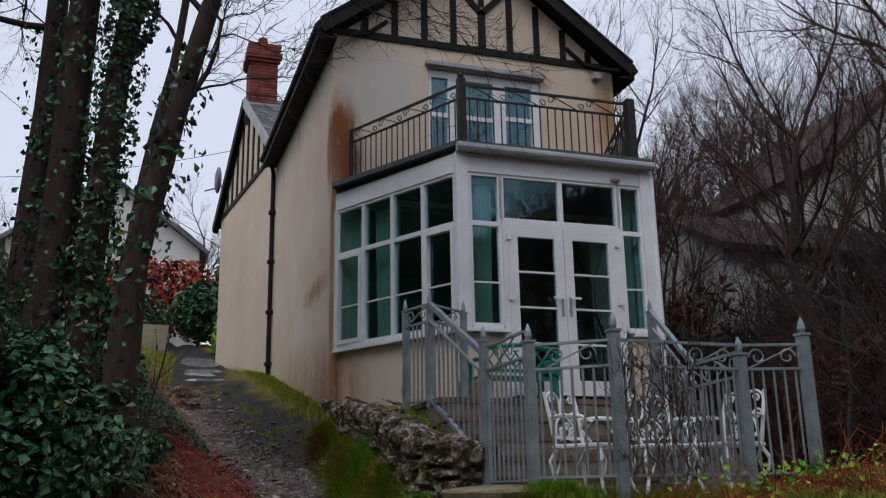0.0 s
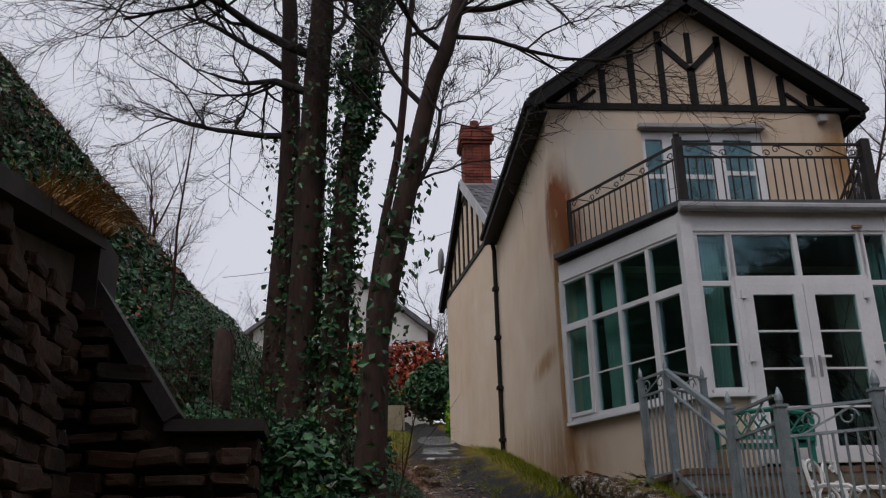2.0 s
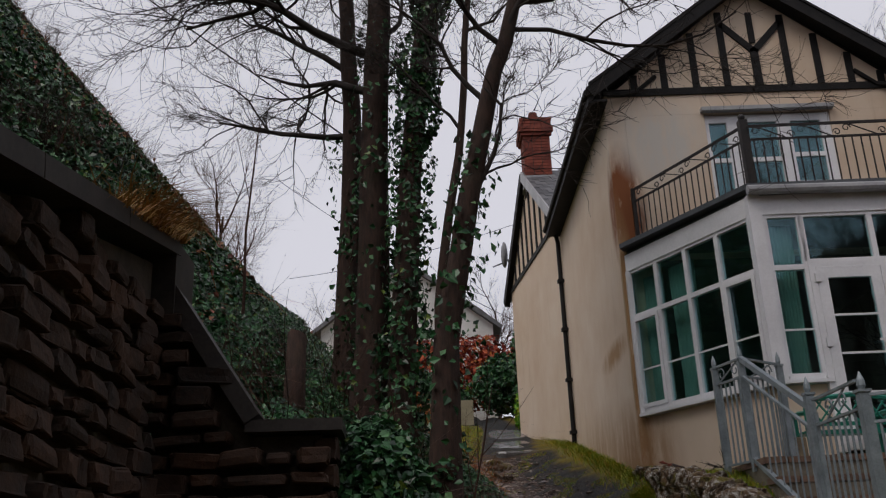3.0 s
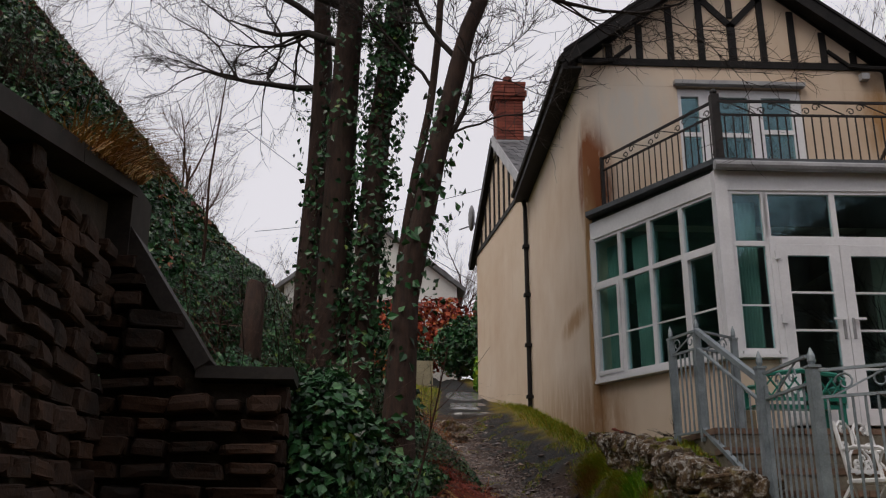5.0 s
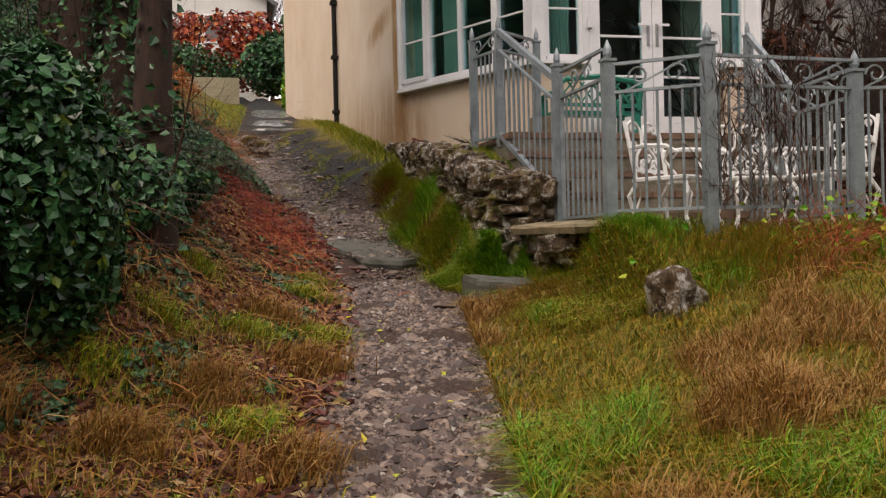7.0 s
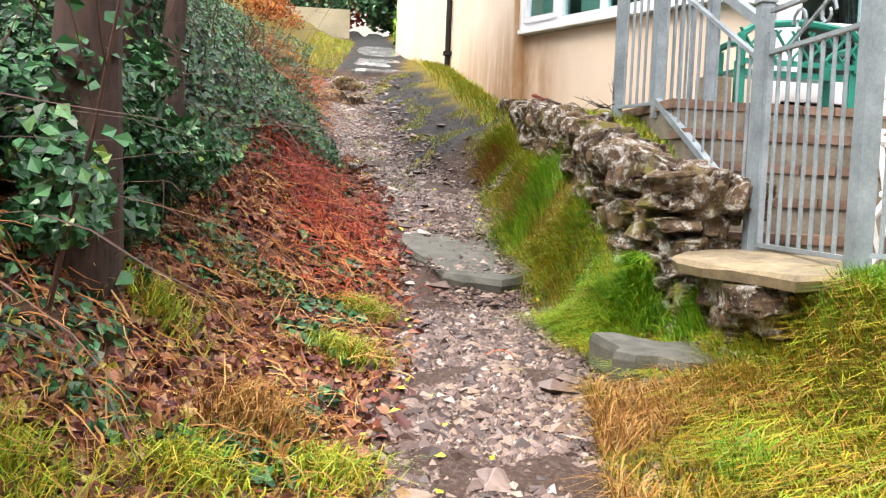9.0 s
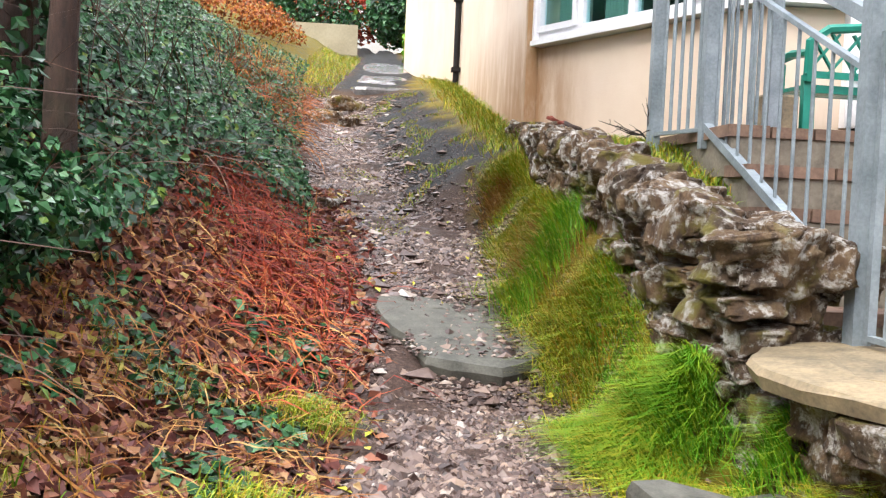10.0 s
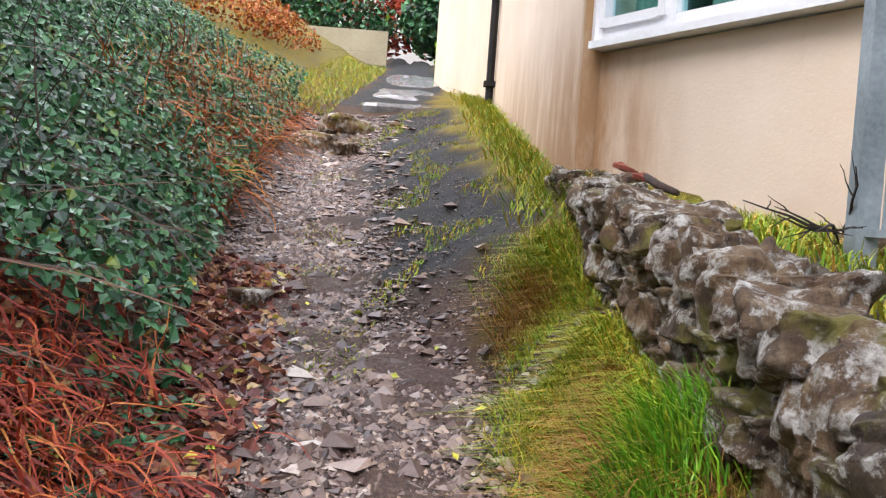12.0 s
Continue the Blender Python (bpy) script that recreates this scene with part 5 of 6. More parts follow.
def build_grass():
    n = 75000
    y = 1.6 + 5.6 * NP.random(n)
    x = path_x(y) + 0.42 + NP.random(n) ** 1.2 * 4.2
    keep = (y < 6.95) & ~((x > 2.8) & (y > 6.72)) & ~((x > 3.3) & (y > 6.5))
    x, y = x[keep], y[keep]
    k = len(x)
    clump = np.array([noise.noise((a * 1.6, b * 1.6, 5)) for a, b in zip(x, y)])
    h = np.clip(0.085 + 0.13 * clump, 0.03, 0.26) * NP.uniform(0.6, 1.5, k)
    stuff(blades("verge_grass", on_ground(x, y), h, NP.uniform(0.0015, 0.0035, k), NP.uniform(0.5, 2.0, k), M_GRASS), "long yellow-green winter grass on the verge", "grass")
    for sel, m, nm, lab in ((clump < -0.2, M_AMBER, "amber_grass", "matted orange dead grass on the verge"), (clump > 0.2, M_LUSH, "green_grass", "fresh green grass in the verge")):
        xx, yy = x[sel], y[sel]
        kk = len(xx)
        stuff(blades(nm, on_ground(xx, yy, 0.01), NP.uniform(0.08, 0.22, kk), NP.uniform(0.0015, 0.003, kk), NP.uniform(0.5, 1.8, kk), m), lab, "grass")
    n = 22000   # strip between lane and wall
    y = NP.uniform(6.9, 11.3, n)
    x0 = np.interp(y, (6.9, 7.6, 9.5, 11.3), (2.55, 2.35, 2.3, 2.4))
    x = x0 + NP.random(n) ** 0.75 * (2.64 - x0) + NP.normal(-0.02, 0.05, n)
    clump = np.array([noise.noise((a * 3.4, b * 2.6, 61)) for a, b in zip(x, y)])
    dry = np.array([noise.noise((a * 2.2, b * 1.7, 83)) for a, b in zip(x, y)])
    for sel, m, nm, lab in ((dry < -0.28, M_AMBER, "strip_dry_grass", "matted brown grass along the wall foot"),
                            ((dry >= -0.28) & (clump > -0.25), M_VERGE, "strip_grass", "green and yellow grass along the wall foot"),
                            (dry > 0.25, M_LUSH, "strip_green_grass", "bright green grass along the wall foot")):
        xx, yy, cc = x[sel], y[sel], clump[sel]
        kk = len(xx)
        h = np.clip(0.08 + 0.16 * cc, 0.03, 0.2) * NP.uniform(0.6, 1.4, kk)
        stuff(blades(nm, on_ground(xx, yy), h, NP.uniform(0.0015, 0.003, kk), NP.uniform(0.5, 2.2, kk), m, (-0.6, -0.3)), lab, "grass")
    n = 5000
    y = NP.uniform(8.2, 10.2, n)
    x = path_x(y) + 0.5 + np.abs(NP.normal(0, 0.1, n))
    stuff(blades("strip_amber_grass", on_ground(x, y), NP.uniform(0.04, 0.12, n), NP.uniform(0.0015, 0.003, n), NP.uniform(0.3, 1.5, n), M_GRASS, (-0.2, -0.1)), "yellowing grass beside the lane", "grass")
    n = 14000   # along the house and the upper lane
    y = NP.uniform(11.3, 26, n)
    x = np.where(NP.random(n) < 0.6, 2.76 - np.abs(NP.normal(0, 0.13, n)), path_x(y) - 0.55 - NP.random(n) * 0.8)
    keep = (x > 2.2) | (y > 17.8)
    x, y = x[keep], y[keep]
    n = len(x)
    stuff(blades("lane_grass", on_ground(x, y), NP.uniform(0.05, 0.16, n), NP.uniform(0.002, 0.005, n), NP.uniform(0.5, 1.8, n), M_VERGE), "bright grass edging the upper lane", "grass")
    n = 16000   # moss and short grass on the worn slabs of the lane
    y = NP.uniform(10.6, 18, n)
    x = path_x(y) + NP.uniform(-0.35, 0.85, n)
    k0 = np.array([noise.noise((a * 3.2, b * 1.6, 44)) for a, b in zip(x, y)])
    sel = (k0 > 0.16) & (x < 2.5)
    x, y = x[sel], y[sel]
    n = len(x)
    stuff(blades("lane_moss", on_ground(x, y), NP.uniform(0.015, 0.05, n), NP.uniform(0.002, 0.004, n), NP.uniform(0.3, 1.5, n), M_VERGE), "low moss and grass on the worn lane slabs", "moss")
    n = 9000   # the steep grassy edge of the yard
    y = NP.uniform(5.6, 6.72, n)
    x = NP.uniform(2.5, 3.3, n)
    for m, lo, hi, nm, lab in ((M_VERGE, 0, 6500, "yard_edge_grass", "yellow-green grass on the edge of the yard"), (M_AMBER, 6500, n, "yard_edge_dry_grass", "orange dead grass on the edge of the yard")):
        q = on_ground(x[lo:hi], y[lo:hi])
        k = len(q)
        stuff(blades(nm, q, NP.uniform(0.05, 0.14, k), NP.uniform(0.002, 0.004, k), NP.uniform(0.6, 2.0, k), m, (-0.5, -0.5)), lab, "grass")
    n = 5200   # on the earth behind the low wall
    y = NP.uniform(8.6, 12.1, n)
    x = np.interp(y, (8.6, 9.6, 12.1), (2.95, 3.0, 2.86)) + NP.random(n) * np.interp(y, (8.6, 9.6, 12.1), (0.2, 0.5, 0.05))
    p = np.stack([x, y, np.interp(y, (8.3, 9.0, 9.6, 12.28), (1.76, 2.0, 2.2, 2.44))], -1)
    stuff(blades("wall_top_moss", p, NP.uniform(0.04, 0.13, n), NP.uniform(0.002, 0.004, n), NP.uniform(0.3, 1.6, n), M_VERGE), "yellow-green grass and moss behind the low wall", "grass")
    n = 13000   # left foreground tufts
    y = 1.6 + 6.5 * NP.random(n)
    x = path_x(y) - 0.5 - NP.random(n) * 1.6
    cl = np.array([noise.noise((a * 1.3, b * 1.3, 15)) for a, b in zip(x, y)])
    x, y = x[cl > 0.05], y[cl > 0.05]
    n = len(x)
    stuff(blades("bank_grass", on_ground(x, y), NP.uniform(0.05, 0.16, n), NP.uniform(0.0015, 0.003, n), NP.uniform(0.4, 1.5, n), M_GRASS), "thin yellow grass among the leaf litter", "grass")
    tuft(2.68, 7.72, 0.13, 2600, 0.17, M_LUSH, "grass_tussock", "domed bright green grass tussock by the wall", 1.9, (-0.7, -0.4), 0.27)
    tuft(2.5, 9.35, 0.22, 1500, 0.25, M_LUSH, "grass_tussock", "green grass hanging at the wall foot", 0.9, (-0.5, -0.2), 0.1)
    tuft(2.95, 6.95, 0.2, 1500, 0.16, M_VERGE, "grass_tussock", "grass hanging over the edge of the ledge", 1.3, (-0.7, -0.3), 0.05)
    tuft(2.84, 7.3, 0.12, 900, 0.16, M_LUSH, "grass_tussock", "green grass hanging below the ledge", 1.4, (-0.7, -0.2), 0.2)
    tuft(2.72, 6.6, 0.24, 1800, 0.14, M_GRASS, "grass_tussock", "overhanging yellow grass on the ledge", 1.0, (-0.5, -0.4), 0.04)
    tuft(3.3, 6.45, 0.3, 1800, 0.16, M_LUSH, "grass_tussock", "green grass at the fence foot", 0.9, (-0.2, -0.4), 0.03)
    tuft(3.85, 5.85, 0.4, 2600, 0.2, M_GRASS, "grass_tussock", "yellow grass at the fence foot", 0.9, (-0.1, -0.4), 0.05)
    tuft(2.6, 3.9, 0.24, 1200, 0.24, M_AMBER, "grass_tussock", "domed orange grass tussock on the verge", 1.2, (0, 0), 0.12)
    for x, y in ((0.7, 4.6), (0.35, 5.6), (1.15, 6.1), (1.2, 7.2), (1.3, 8.1), (0.1, 5.0), (0.75, 5.9), (0.95, 3.6), (0.5, 6.8)):
        tuft(x, y, 0.17, 420, 0.15, M_VERGE, "grass_tussock", "yellow-green grass tuft on the leafy bank", 1.7, (0.3, -0.4), 0.03)
    for x, y in ((0.85, 4.2), (0.55, 5.0), (1.05, 5.5), (0.25, 4.4), (0.9, 6.3)):
        tuft(x, y, 0.2, 500, 0.2, M_AMBER, "grass_tussock", "amber dead grass tuft on the bank", 1.3, (0.3, -0.4), 0.05)
    tuft(-0.4, 4.5, 0.25, 900, 0.4, M_AMBER, "grass_tussock", "hanging amber grass at the pier foot", 1.2, (0.4, -0.3), 0.15)
    p = np.stack([NP.uniform(-1.84, -1.68, 700), NP.normal(4.5, 0.35, 700).clip(3.2, 4.95), np.zeros(700)], -1)
    p[:, 2] = 3.43 - (5.0 - p[:, 1]) * 0.2
    p = np.array([OLD_WALLS @ Vector(q) for q in p])
    stuff(blades("wall_top_grass", p, NP.uniform(0.08, 0.22, 700), NP.uniform(0.002, 0.004, 700), NP.uniform(1.0, 2.4, 700), M_AMBER, (0.9, -0.2)), "rusty dead grass hanging over the wall top", "grass")


def build_ivy():
    n = 150000
    y = 5.4 + 13 * NP.random(n) ** 1.1
    u = 0.15 + NP.random(n) ** 0.8 * 4.6
    x = path_x(y) - 0.5 - u
    k0 = np.array([noise.noise((a * 0.9, b * 0.9, 9)) for a, b in zip(x, y)])
    keep = (u > np.interp(y, (6.5, 8.5, 9.6, 10.4), (1.35, 1.0, 0.75, 0.3)) + 0.3 * k0) & (x > -5.5)
    x, y, k0 = x[keep], y[keep], k0[keep]
    lift = NP.random(len(x)) ** 0.6 * (0.22 + 0.22 * k0)
    stuff(leaves("bank_ivy", on_ground(x, y, 0.02) + ground_normal(x, y) * lift[:, None], ground_normal(x, y) + np.array([0.5, -0.5, 0.2]), NP.uniform(0.02, 0.052, len(x)), M_IVY, 0.6), "dense dark green ivy covering the bank", "ivy")
    n = 170000   # the hillside behind the wall
    y = NP.uniform(-1, 16, n)
    x = -1.9 - NP.random(n) ** 0.8 * 6.5
    stuff(leaves("hill_ivy", on_ground(x, y, 0.02) + ground_normal(x, y) * (NP.random((n, 1)) * 0.3), ground_normal(x, y), NP.uniform(0.035, 0.08, n), M_IVY, 0.6), "dark ivy and bramble on the steep hillside", "ivy")
    n = 1700
    y = NP.uniform(2.5, 16, n)
    x = -1.5 - NP.random(n) * 7
    d = ground_normal(x, y) * 0.7 + NP.normal(0, 0.8, (n, 3))
    stuff(stems("hill_brambles", on_ground(x, y), unit(d), NP.uniform(0.3, 1.3, n), NP.uniform(0.003, 0.007, n), M_BRAMBLE, 0.9, 5), "tangled bare brown brambles on the hillside", "brambles")
    n = 700
    y = NP.uniform(5.6, 11, n)
    x = path_x(y) - np.interp(y, (5.6, 8.5, 10.5), (1.5, 1.5, 1.0)) - NP.random(n) * 2
    d = np.stack([NP.normal(0.4, 0.5, n), NP.normal(-0.4, 0.5, n), NP.uniform(0.5, 1.4, n)], -1)
    stuff(stems("bank_brambles", on_ground(x, y), unit(d), NP.uniform(0.4, 1.5, n), NP.uniform(0.003, 0.006, n), M_BRAMBLE, 0.9, 6), "bare reddish bramble stems arching over the ivy", "brambles")
    # ivy mound at the foot of the trees
    n = 30000
    q = NP.normal(0, 1, (n, 3))
    q = unit(q)
    k1 = np.array([noise.noise(tuple(v * 1.9)) for v in q])[:, None]
    q = q * (NP.random((n, 1)) ** 0.3) * (0.85 + 0.75 * k1)
    c = np.array([-0.12, 7.4, 1.62])
    stuff(leaves("ivy_mound", c + q * np.array([0.75, 1.3, 0.62]), q + np.array([0, 0, 0.3]), NP.uniform(0.022, 0.055, n), M_IVY, 0.6), "bushy ivy mound at the foot of the trees", "ivy")
    n = 12000
    q = unit(NP.normal(0, 1, (n, 3))) * (NP.random((n, 1)) ** 0.25)
    stuff(leaves("pier_ivy", np.array([-0.15, 5.3, 1.45]) + q * np.array([0.35, 0.55, 0.8]), q, NP.uniform(0.025, 0.06, n), M_IVY, 0.6), "ivy climbing round the end of the old wall", "ivy")


build_gravel()
build_litter()
build_grass()
build_ivy()

# ---- trees ----
def grow(rng, verts, faces, start, d, length, radius, depth, spread=0.75, up=0.12, sides=5, kids=6, wob=0.16, shrink=0.6):
    """A limb with its side limbs, appended as tapered tubes to verts and faces."""
    segs = 6 if depth > 1 else 4
    p, d = Vector(start), Vector(d).normalized()
    pts, dirs = [p.copy()], [d.copy()]
    for k in range(segs):
        d = (d + Vector((rng.gauss(0, wob), rng.gauss(0, wob), rng.gauss(0, wob) + up))).normalized()
        p = p + d * (length / segs)
        pts.append(p.copy())
        dirs.append(d.copy())
    rad = [radius * (1 - 0.72 * i / segs) for i in range(segs + 1)]
    tube_lists(verts, faces, pts, rad, max(3, sides))
    if depth == 0:
        return
    for k in range(kids):
        t = rng.uniform(0.25, 1.0)
        i = min(int(t * segs), segs - 1)
        base = pts[i].lerp(pts[i + 1], t * segs - i)
        axis = dirs[i].orthogonal().normalized()
        axis.rotate(Matrix.Rotation(rng.uniform(0, 6.283), 3, dirs[i]))
        nd = (dirs[i] + axis * rng.uniform(spread * 0.6, spread * 1.5)).normalized()
        grow(rng, verts, faces, base, nd, length * shrink * rng.uniform(0.6, 1.15), max(rad[i] * 0.5, 0.003), depth - 1, spread, up, sides - 1, kids, wob, shrink)


def tube_lists(verts, faces, pts, rad, sides):
    o = len(verts)
    ref = None
    for i, p in enumerate(pts):
        d = (pts[min(i + 1, len(pts) - 1)] - pts[max(i - 1, 0)]).normalized()
        if ref is None:
            ref = d.orthogonal().normalized()
        ref = (ref - d * ref.dot(d)).normalized()
        q = d.cross(ref)
        for k in range(sides):
            a = 6.28319 * k / sides
            verts.append(p + (ref * math.cos(a) + q * math.sin(a)) * rad[i])
    for i in range(len(pts) - 1):
        for k in range(sides):
            a, b = o + i * sides + k, o + i * sides + (k + 1) % sides
            faces.append((a, b, b + sides, a + sides))


def trunk_path(pts, n=14, wob=0.03, seed=1):
    ys = np.linspace(0, len(pts) - 1, n)
    P = np.array(pts, float)
    out = [Vector([float(np.interp(t, range(len(pts)), P[:, c])) for c in range(3)]) for t in ys]
    return [p + Vector((wob * noise.noise((i * 0.7, seed, 0)), wob * noise.noise((i * 0.7, seed, 5)), 0)) for i, p in enumerate(out)]


def lane_tree(name, label, pts, r0, r1, seed, limbs, ivy=0, ivy_top=1.0, depth=3):
    """A tree of the lane: bark trunk, crown of limbs and twigs, and ivy where it climbs."""
    x, y, z = pts[0]
    pts = [(x, y, min(z, gz(x, y) - 0.2))] + list(pts[1:])   # rooted in the bank
    t = thing(name, label, "tree", "lane trees", at=pts[0])
    inv = Matrix.Translation(pts[0]).inverted()
    rng = random.Random(seed)
    line = trunk_path(pts, seed=seed)
    n = len(line)
    v, f = [], []
    rad = [(r0 + (r1 - r0) * i / (n - 1)) * (1 + (0.5 if i == 0 else 0.18 if i == 1 else 0)) * (1 + 0.08 * noise.noise((i * 1.3, seed, 2))) for i in range(n)]
    tube_lists(v, f, line, rad, 12)
    ob = new("trunk", quick_mesh("trunk", [tuple(a) for a in v], f, M_BARK, True))
    ob.parent, ob.matrix_parent_inverse = t, inv
    v, f = [], []
    for s, d, length, rr in limbs:
        i = s * (n - 1)
        k = min(int(i), n - 2)
        base = line[k].lerp(line[k + 1], i - k)
        grow(rng, v, f, base, d, length, rr, depth, 0.75, 0.05, 6, 8, 0.24)
    ob = new("crown", quick_mesh("crown", [tuple(a) for a in v], f, M_TWIG, True))
    ob.parent, ob.matrix_parent_inverse = t, inv
    if ivy:
        i = NP.random(ivy) * (n - 1) * ivy_top
        k = np.minimum(i.astype(int), n - 2)
        L = np.array([tuple(p) for p in line])
        c = L[k] + (L[k + 1] - L[k]) * (i - k)[:, None]
        a = NP.uniform(0, 6.283, ivy)
        o = np.stack([np.cos(a), np.sin(a), np.zeros(ivy)], -1)
        bulge = np.array([noise.noise((q * 1.1, math.cos(b) * 0.8, math.sin(b) * 0.8 + seed)) for q, b in zip(i, a)])
        w = np.array(rad)[k] + 0.02 + np.clip(bulge, -0.2, 1) * 0.2 + NP.random(ivy) * 0.07
        ob = leaves("trunk_ivy", c + o * w[:, None], o + np.array([0, 0, 0.2]), NP.uniform(0.03, 0.07, ivy), M_IVY, 0.5)
        ob.parent, ob.matrix_parent_inverse = t, inv
        tagged(ob, "ivy sheathing the trunk", kind="stuff")
    return t


def build_lane_trees():
    lane_tree("tree", "tall bare tree with dark bark leaning across the lane", [(0.23, 6.70, 1.66), (0.26, 6.70, 2.93), (0.41, 6.70, 3.60), (0.53, 6.70, 4.28), (0.71, 6.70, 5.04), (0.88, 6.70, 5.54), (1.04, 6.74, 6.22), (1.13, 6.78, 7.40)],
              0.105, 0.045, 2, [(0.35, (-0.2, 0, 1), 1.2, 0.03), (0.55, (-0.7, 0.2, 0.8), 1.3, 0.025), (0.68, (-0.8, 0.1, 0.5), 1.5, 0.025), (0.9, (0.8, -0.2, 0.6), 1.8, 0.03), (0.62, (0.6, 0.2, 0.5), 1.5, 0.03), (0.78, (0.9, 0.1, 0.2), 1.9, 0.03), (0.72, (1, -0.05, -0.2), 2.0, 0.022), (0.85, (-0.6, 0.3, 0.5), 1.6, 0.03), (0.95, (0.7, 0.2, 0.9), 2.0, 0.03), (1.0, (0.1, 0, 1), 1.8, 0.04)], ivy=350, ivy_top=0.5)
    lane_tree("tree", "bare tree trunk thickly sheathed in ivy", [(-0.17, 8.8, 2.0), (-0.11, 8.8, 3.4), (0.03, 8.8, 5.5), (0.15, 8.8, 6.6), (0.35, 8.8, 7.8), (0.55, 8.8, 9.5)],
              0.15, 0.07, 5, [(0.7, (-0.8, 0.1, 0.5), 1.5, 0.03), (0.9, (0.9, 0, 0.4), 1.8, 0.03), (0.62, (0.9, 0, 0.6), 1.4, 0.05), (0.8, (0.5, 0.2, 1), 2.0, 0.05), (0.85, (-0.7, 0.2, 0.7), 1.8, 0.04), (1.0, (0, 0, 1), 2.0, 0.05)], ivy=4600, ivy_top=0.85)
    lane_tree("tree", "tall bare tree with wide spreading twiggy crown", [(-0.45, 9.0, 2.6), (-0.41, 9.0, 3.8), (-0.37, 9.0, 5.4), (-0.31, 9.0, 7.2), (-0.27, 9.0, 8.4), (-0.15, 9.0, 10.5)],
              0.19, 0.09, 9, [(0.5, (-0.9, 0.3, 0.2), 2.0, 0.05), (0.58, (0.8, 0.3, 0.5), 1.6, 0.035), (0.7, (-0.5, -0.4, 0.9), 2.0, 0.04), (0.88, (0.8, 0.1, 0.5), 2.0, 0.04), (0.55, (-0.9, -0.1, 0.45), 2.3, 0.06), (0.65, (-0.8, 0.2, 0.7), 2.4, 0.05), (0.75, (-0.9, 0.1, 0.6), 2.5, 0.05), (0.82, (0.5, 0.2, 0.9), 2.0, 0.04), (0.9, (-0.7, -0.2, 0.9), 2.4, 0.05), (0.97, (0.4, 0, 1), 2.4, 0.05), (1.0, (-0.2, 0, 1), 2.2, 0.06)], ivy=900, ivy_top=0.6)
    lane_tree("tree", "slim dark bare tree beside the thicker trunk", [(-0.72, 9.4, 2.8), (-0.70, 9.4, 4.0), (-0.62, 9.4, 6.0), (-0.72, 9.4, 8.0), (-0.90, 9.4, 10.0)],
              0.15, 0.06, 13, [(0.5, (-0.9, 0, 0.3), 1.9, 0.04), (0.6, (-0.8, -0.2, 0.5), 2.2, 0.04), (0.75, (-0.8, 0.2, 0.7), 2.2, 0.04), (1.0, (-0.3, 0, 1), 2.0, 0.05)], ivy=300, ivy_top=0.5)
    lane_tree("tree", "thin bare sapling between the larger trunks", [(0.20, 8.6, 2.1), (0.23, 8.6, 3.6), (0.39, 8.6, 4.8), (0.55, 8.6, 5.6), (0.63, 8.6, 6.8), (0.80, 8.7, 8.0)],
              0.055, 0.03, 17, [(0.6, (-0.3, 0, 1), 1.2, 0.02), (0.8, (0.6, 0.2, 0.8), 1.3, 0.02), (1.0, (0, 0, 1), 1.4, 0.02)])
    # thin stems and cut stumps in the bank
    for a, b, r in (((0.22, 6.3, 1.3), (0.62, 6.0, 2.5), 0.012), ((-0.05, 6.6, 1.4), (0.15, 6.2, 2.7), 0.012), ((-1.7, 9.0, 4.0), (-1.66, 9.0, 5.9), 0.02)):
        rng = random.Random(int(abs(a[0]) * 100))
        v, f = [], []
        a = (a[0], a[1], min(a[2], gz(a[0], a[1]) - 0.1))
        d = Vector(b) - Vector(a)
        grow(rng, v, f, a, d, d.length, r, 1, 0.6, 0.02, 5, 4, 0.07, 0.35)
        tagged(new("sapling", quick_mesh("sapling", [tuple(q) for q in v], f, M_SCRUB)), "thin reddish bare sapling rising from the ivy", "sapling", "bank saplings")
    for x, y, h, r in ((0.08, 6.7, 1.95 - gz(0.08, 6.7) + 0.1, 0.08), (-0.95, 7.5, 1.0, 0.09)):
        z = gz(x, y) - 0.1
        bm = tubed([(x, y, z), (x + 0.01, y, z + h * 0.5), (x + 0.03, y - 0.02, z + h)], [r * 1.25, r, r * 0.85], 9)
        for q in bm.verts:
            q.co += Vector((0, 0, 0.12 * noise.noise(q.co * 14))) if q.co.z > z + h * 0.8 else Vector()
        tagged(part("tree_stump", bm, M_BARK, None, "", True), "broken reddish brown tree stump in the bank", "stump", "stumps")


def wood_tree(seed, h, name="bare_tree", m=None, depth=3, kids=7):
    """One free-standing bare tree: trunk and a crown of fine twigs."""
    rng = random.Random(seed)
    t = thing(name, "leafless woodland tree with fine brown twigs", "tree", "woodland trees")
    v, f = [], []
    line = trunk_path([(0, 0, -0.5), (0.1, 0.05, h * 0.25), (-0.1, 0.1, h * 0.5), (0.05, 0, h * 0.75)], 9, 0.15, seed)
    tube_lists(v, f, line, [0.13 * h / 8 * (1 - 0.08 * i) for i in range(9)], 7)
    ob = new("trunk", quick_mesh("trunk", [tuple(a) for a in v], f, M_BARK, True))
    ob.parent = t
    v, f = [], []
    for k in range(10):
        i = rng.randint(2, 8)
        a = rng.uniform(0, 6.283)
        grow(rng, v, f, line[i], (math.cos(a), math.sin(a), 1.1), h * rng.uniform(0.25, 0.45), 0.045 * h / 8, depth, 0.6, 0.1, 5, kids, 0.15, 0.55)
    ob = new("crown", quick_mesh("crown", [tuple(a) for a in v], f, m or M_SCRUB))
    ob.parent = t
    return t


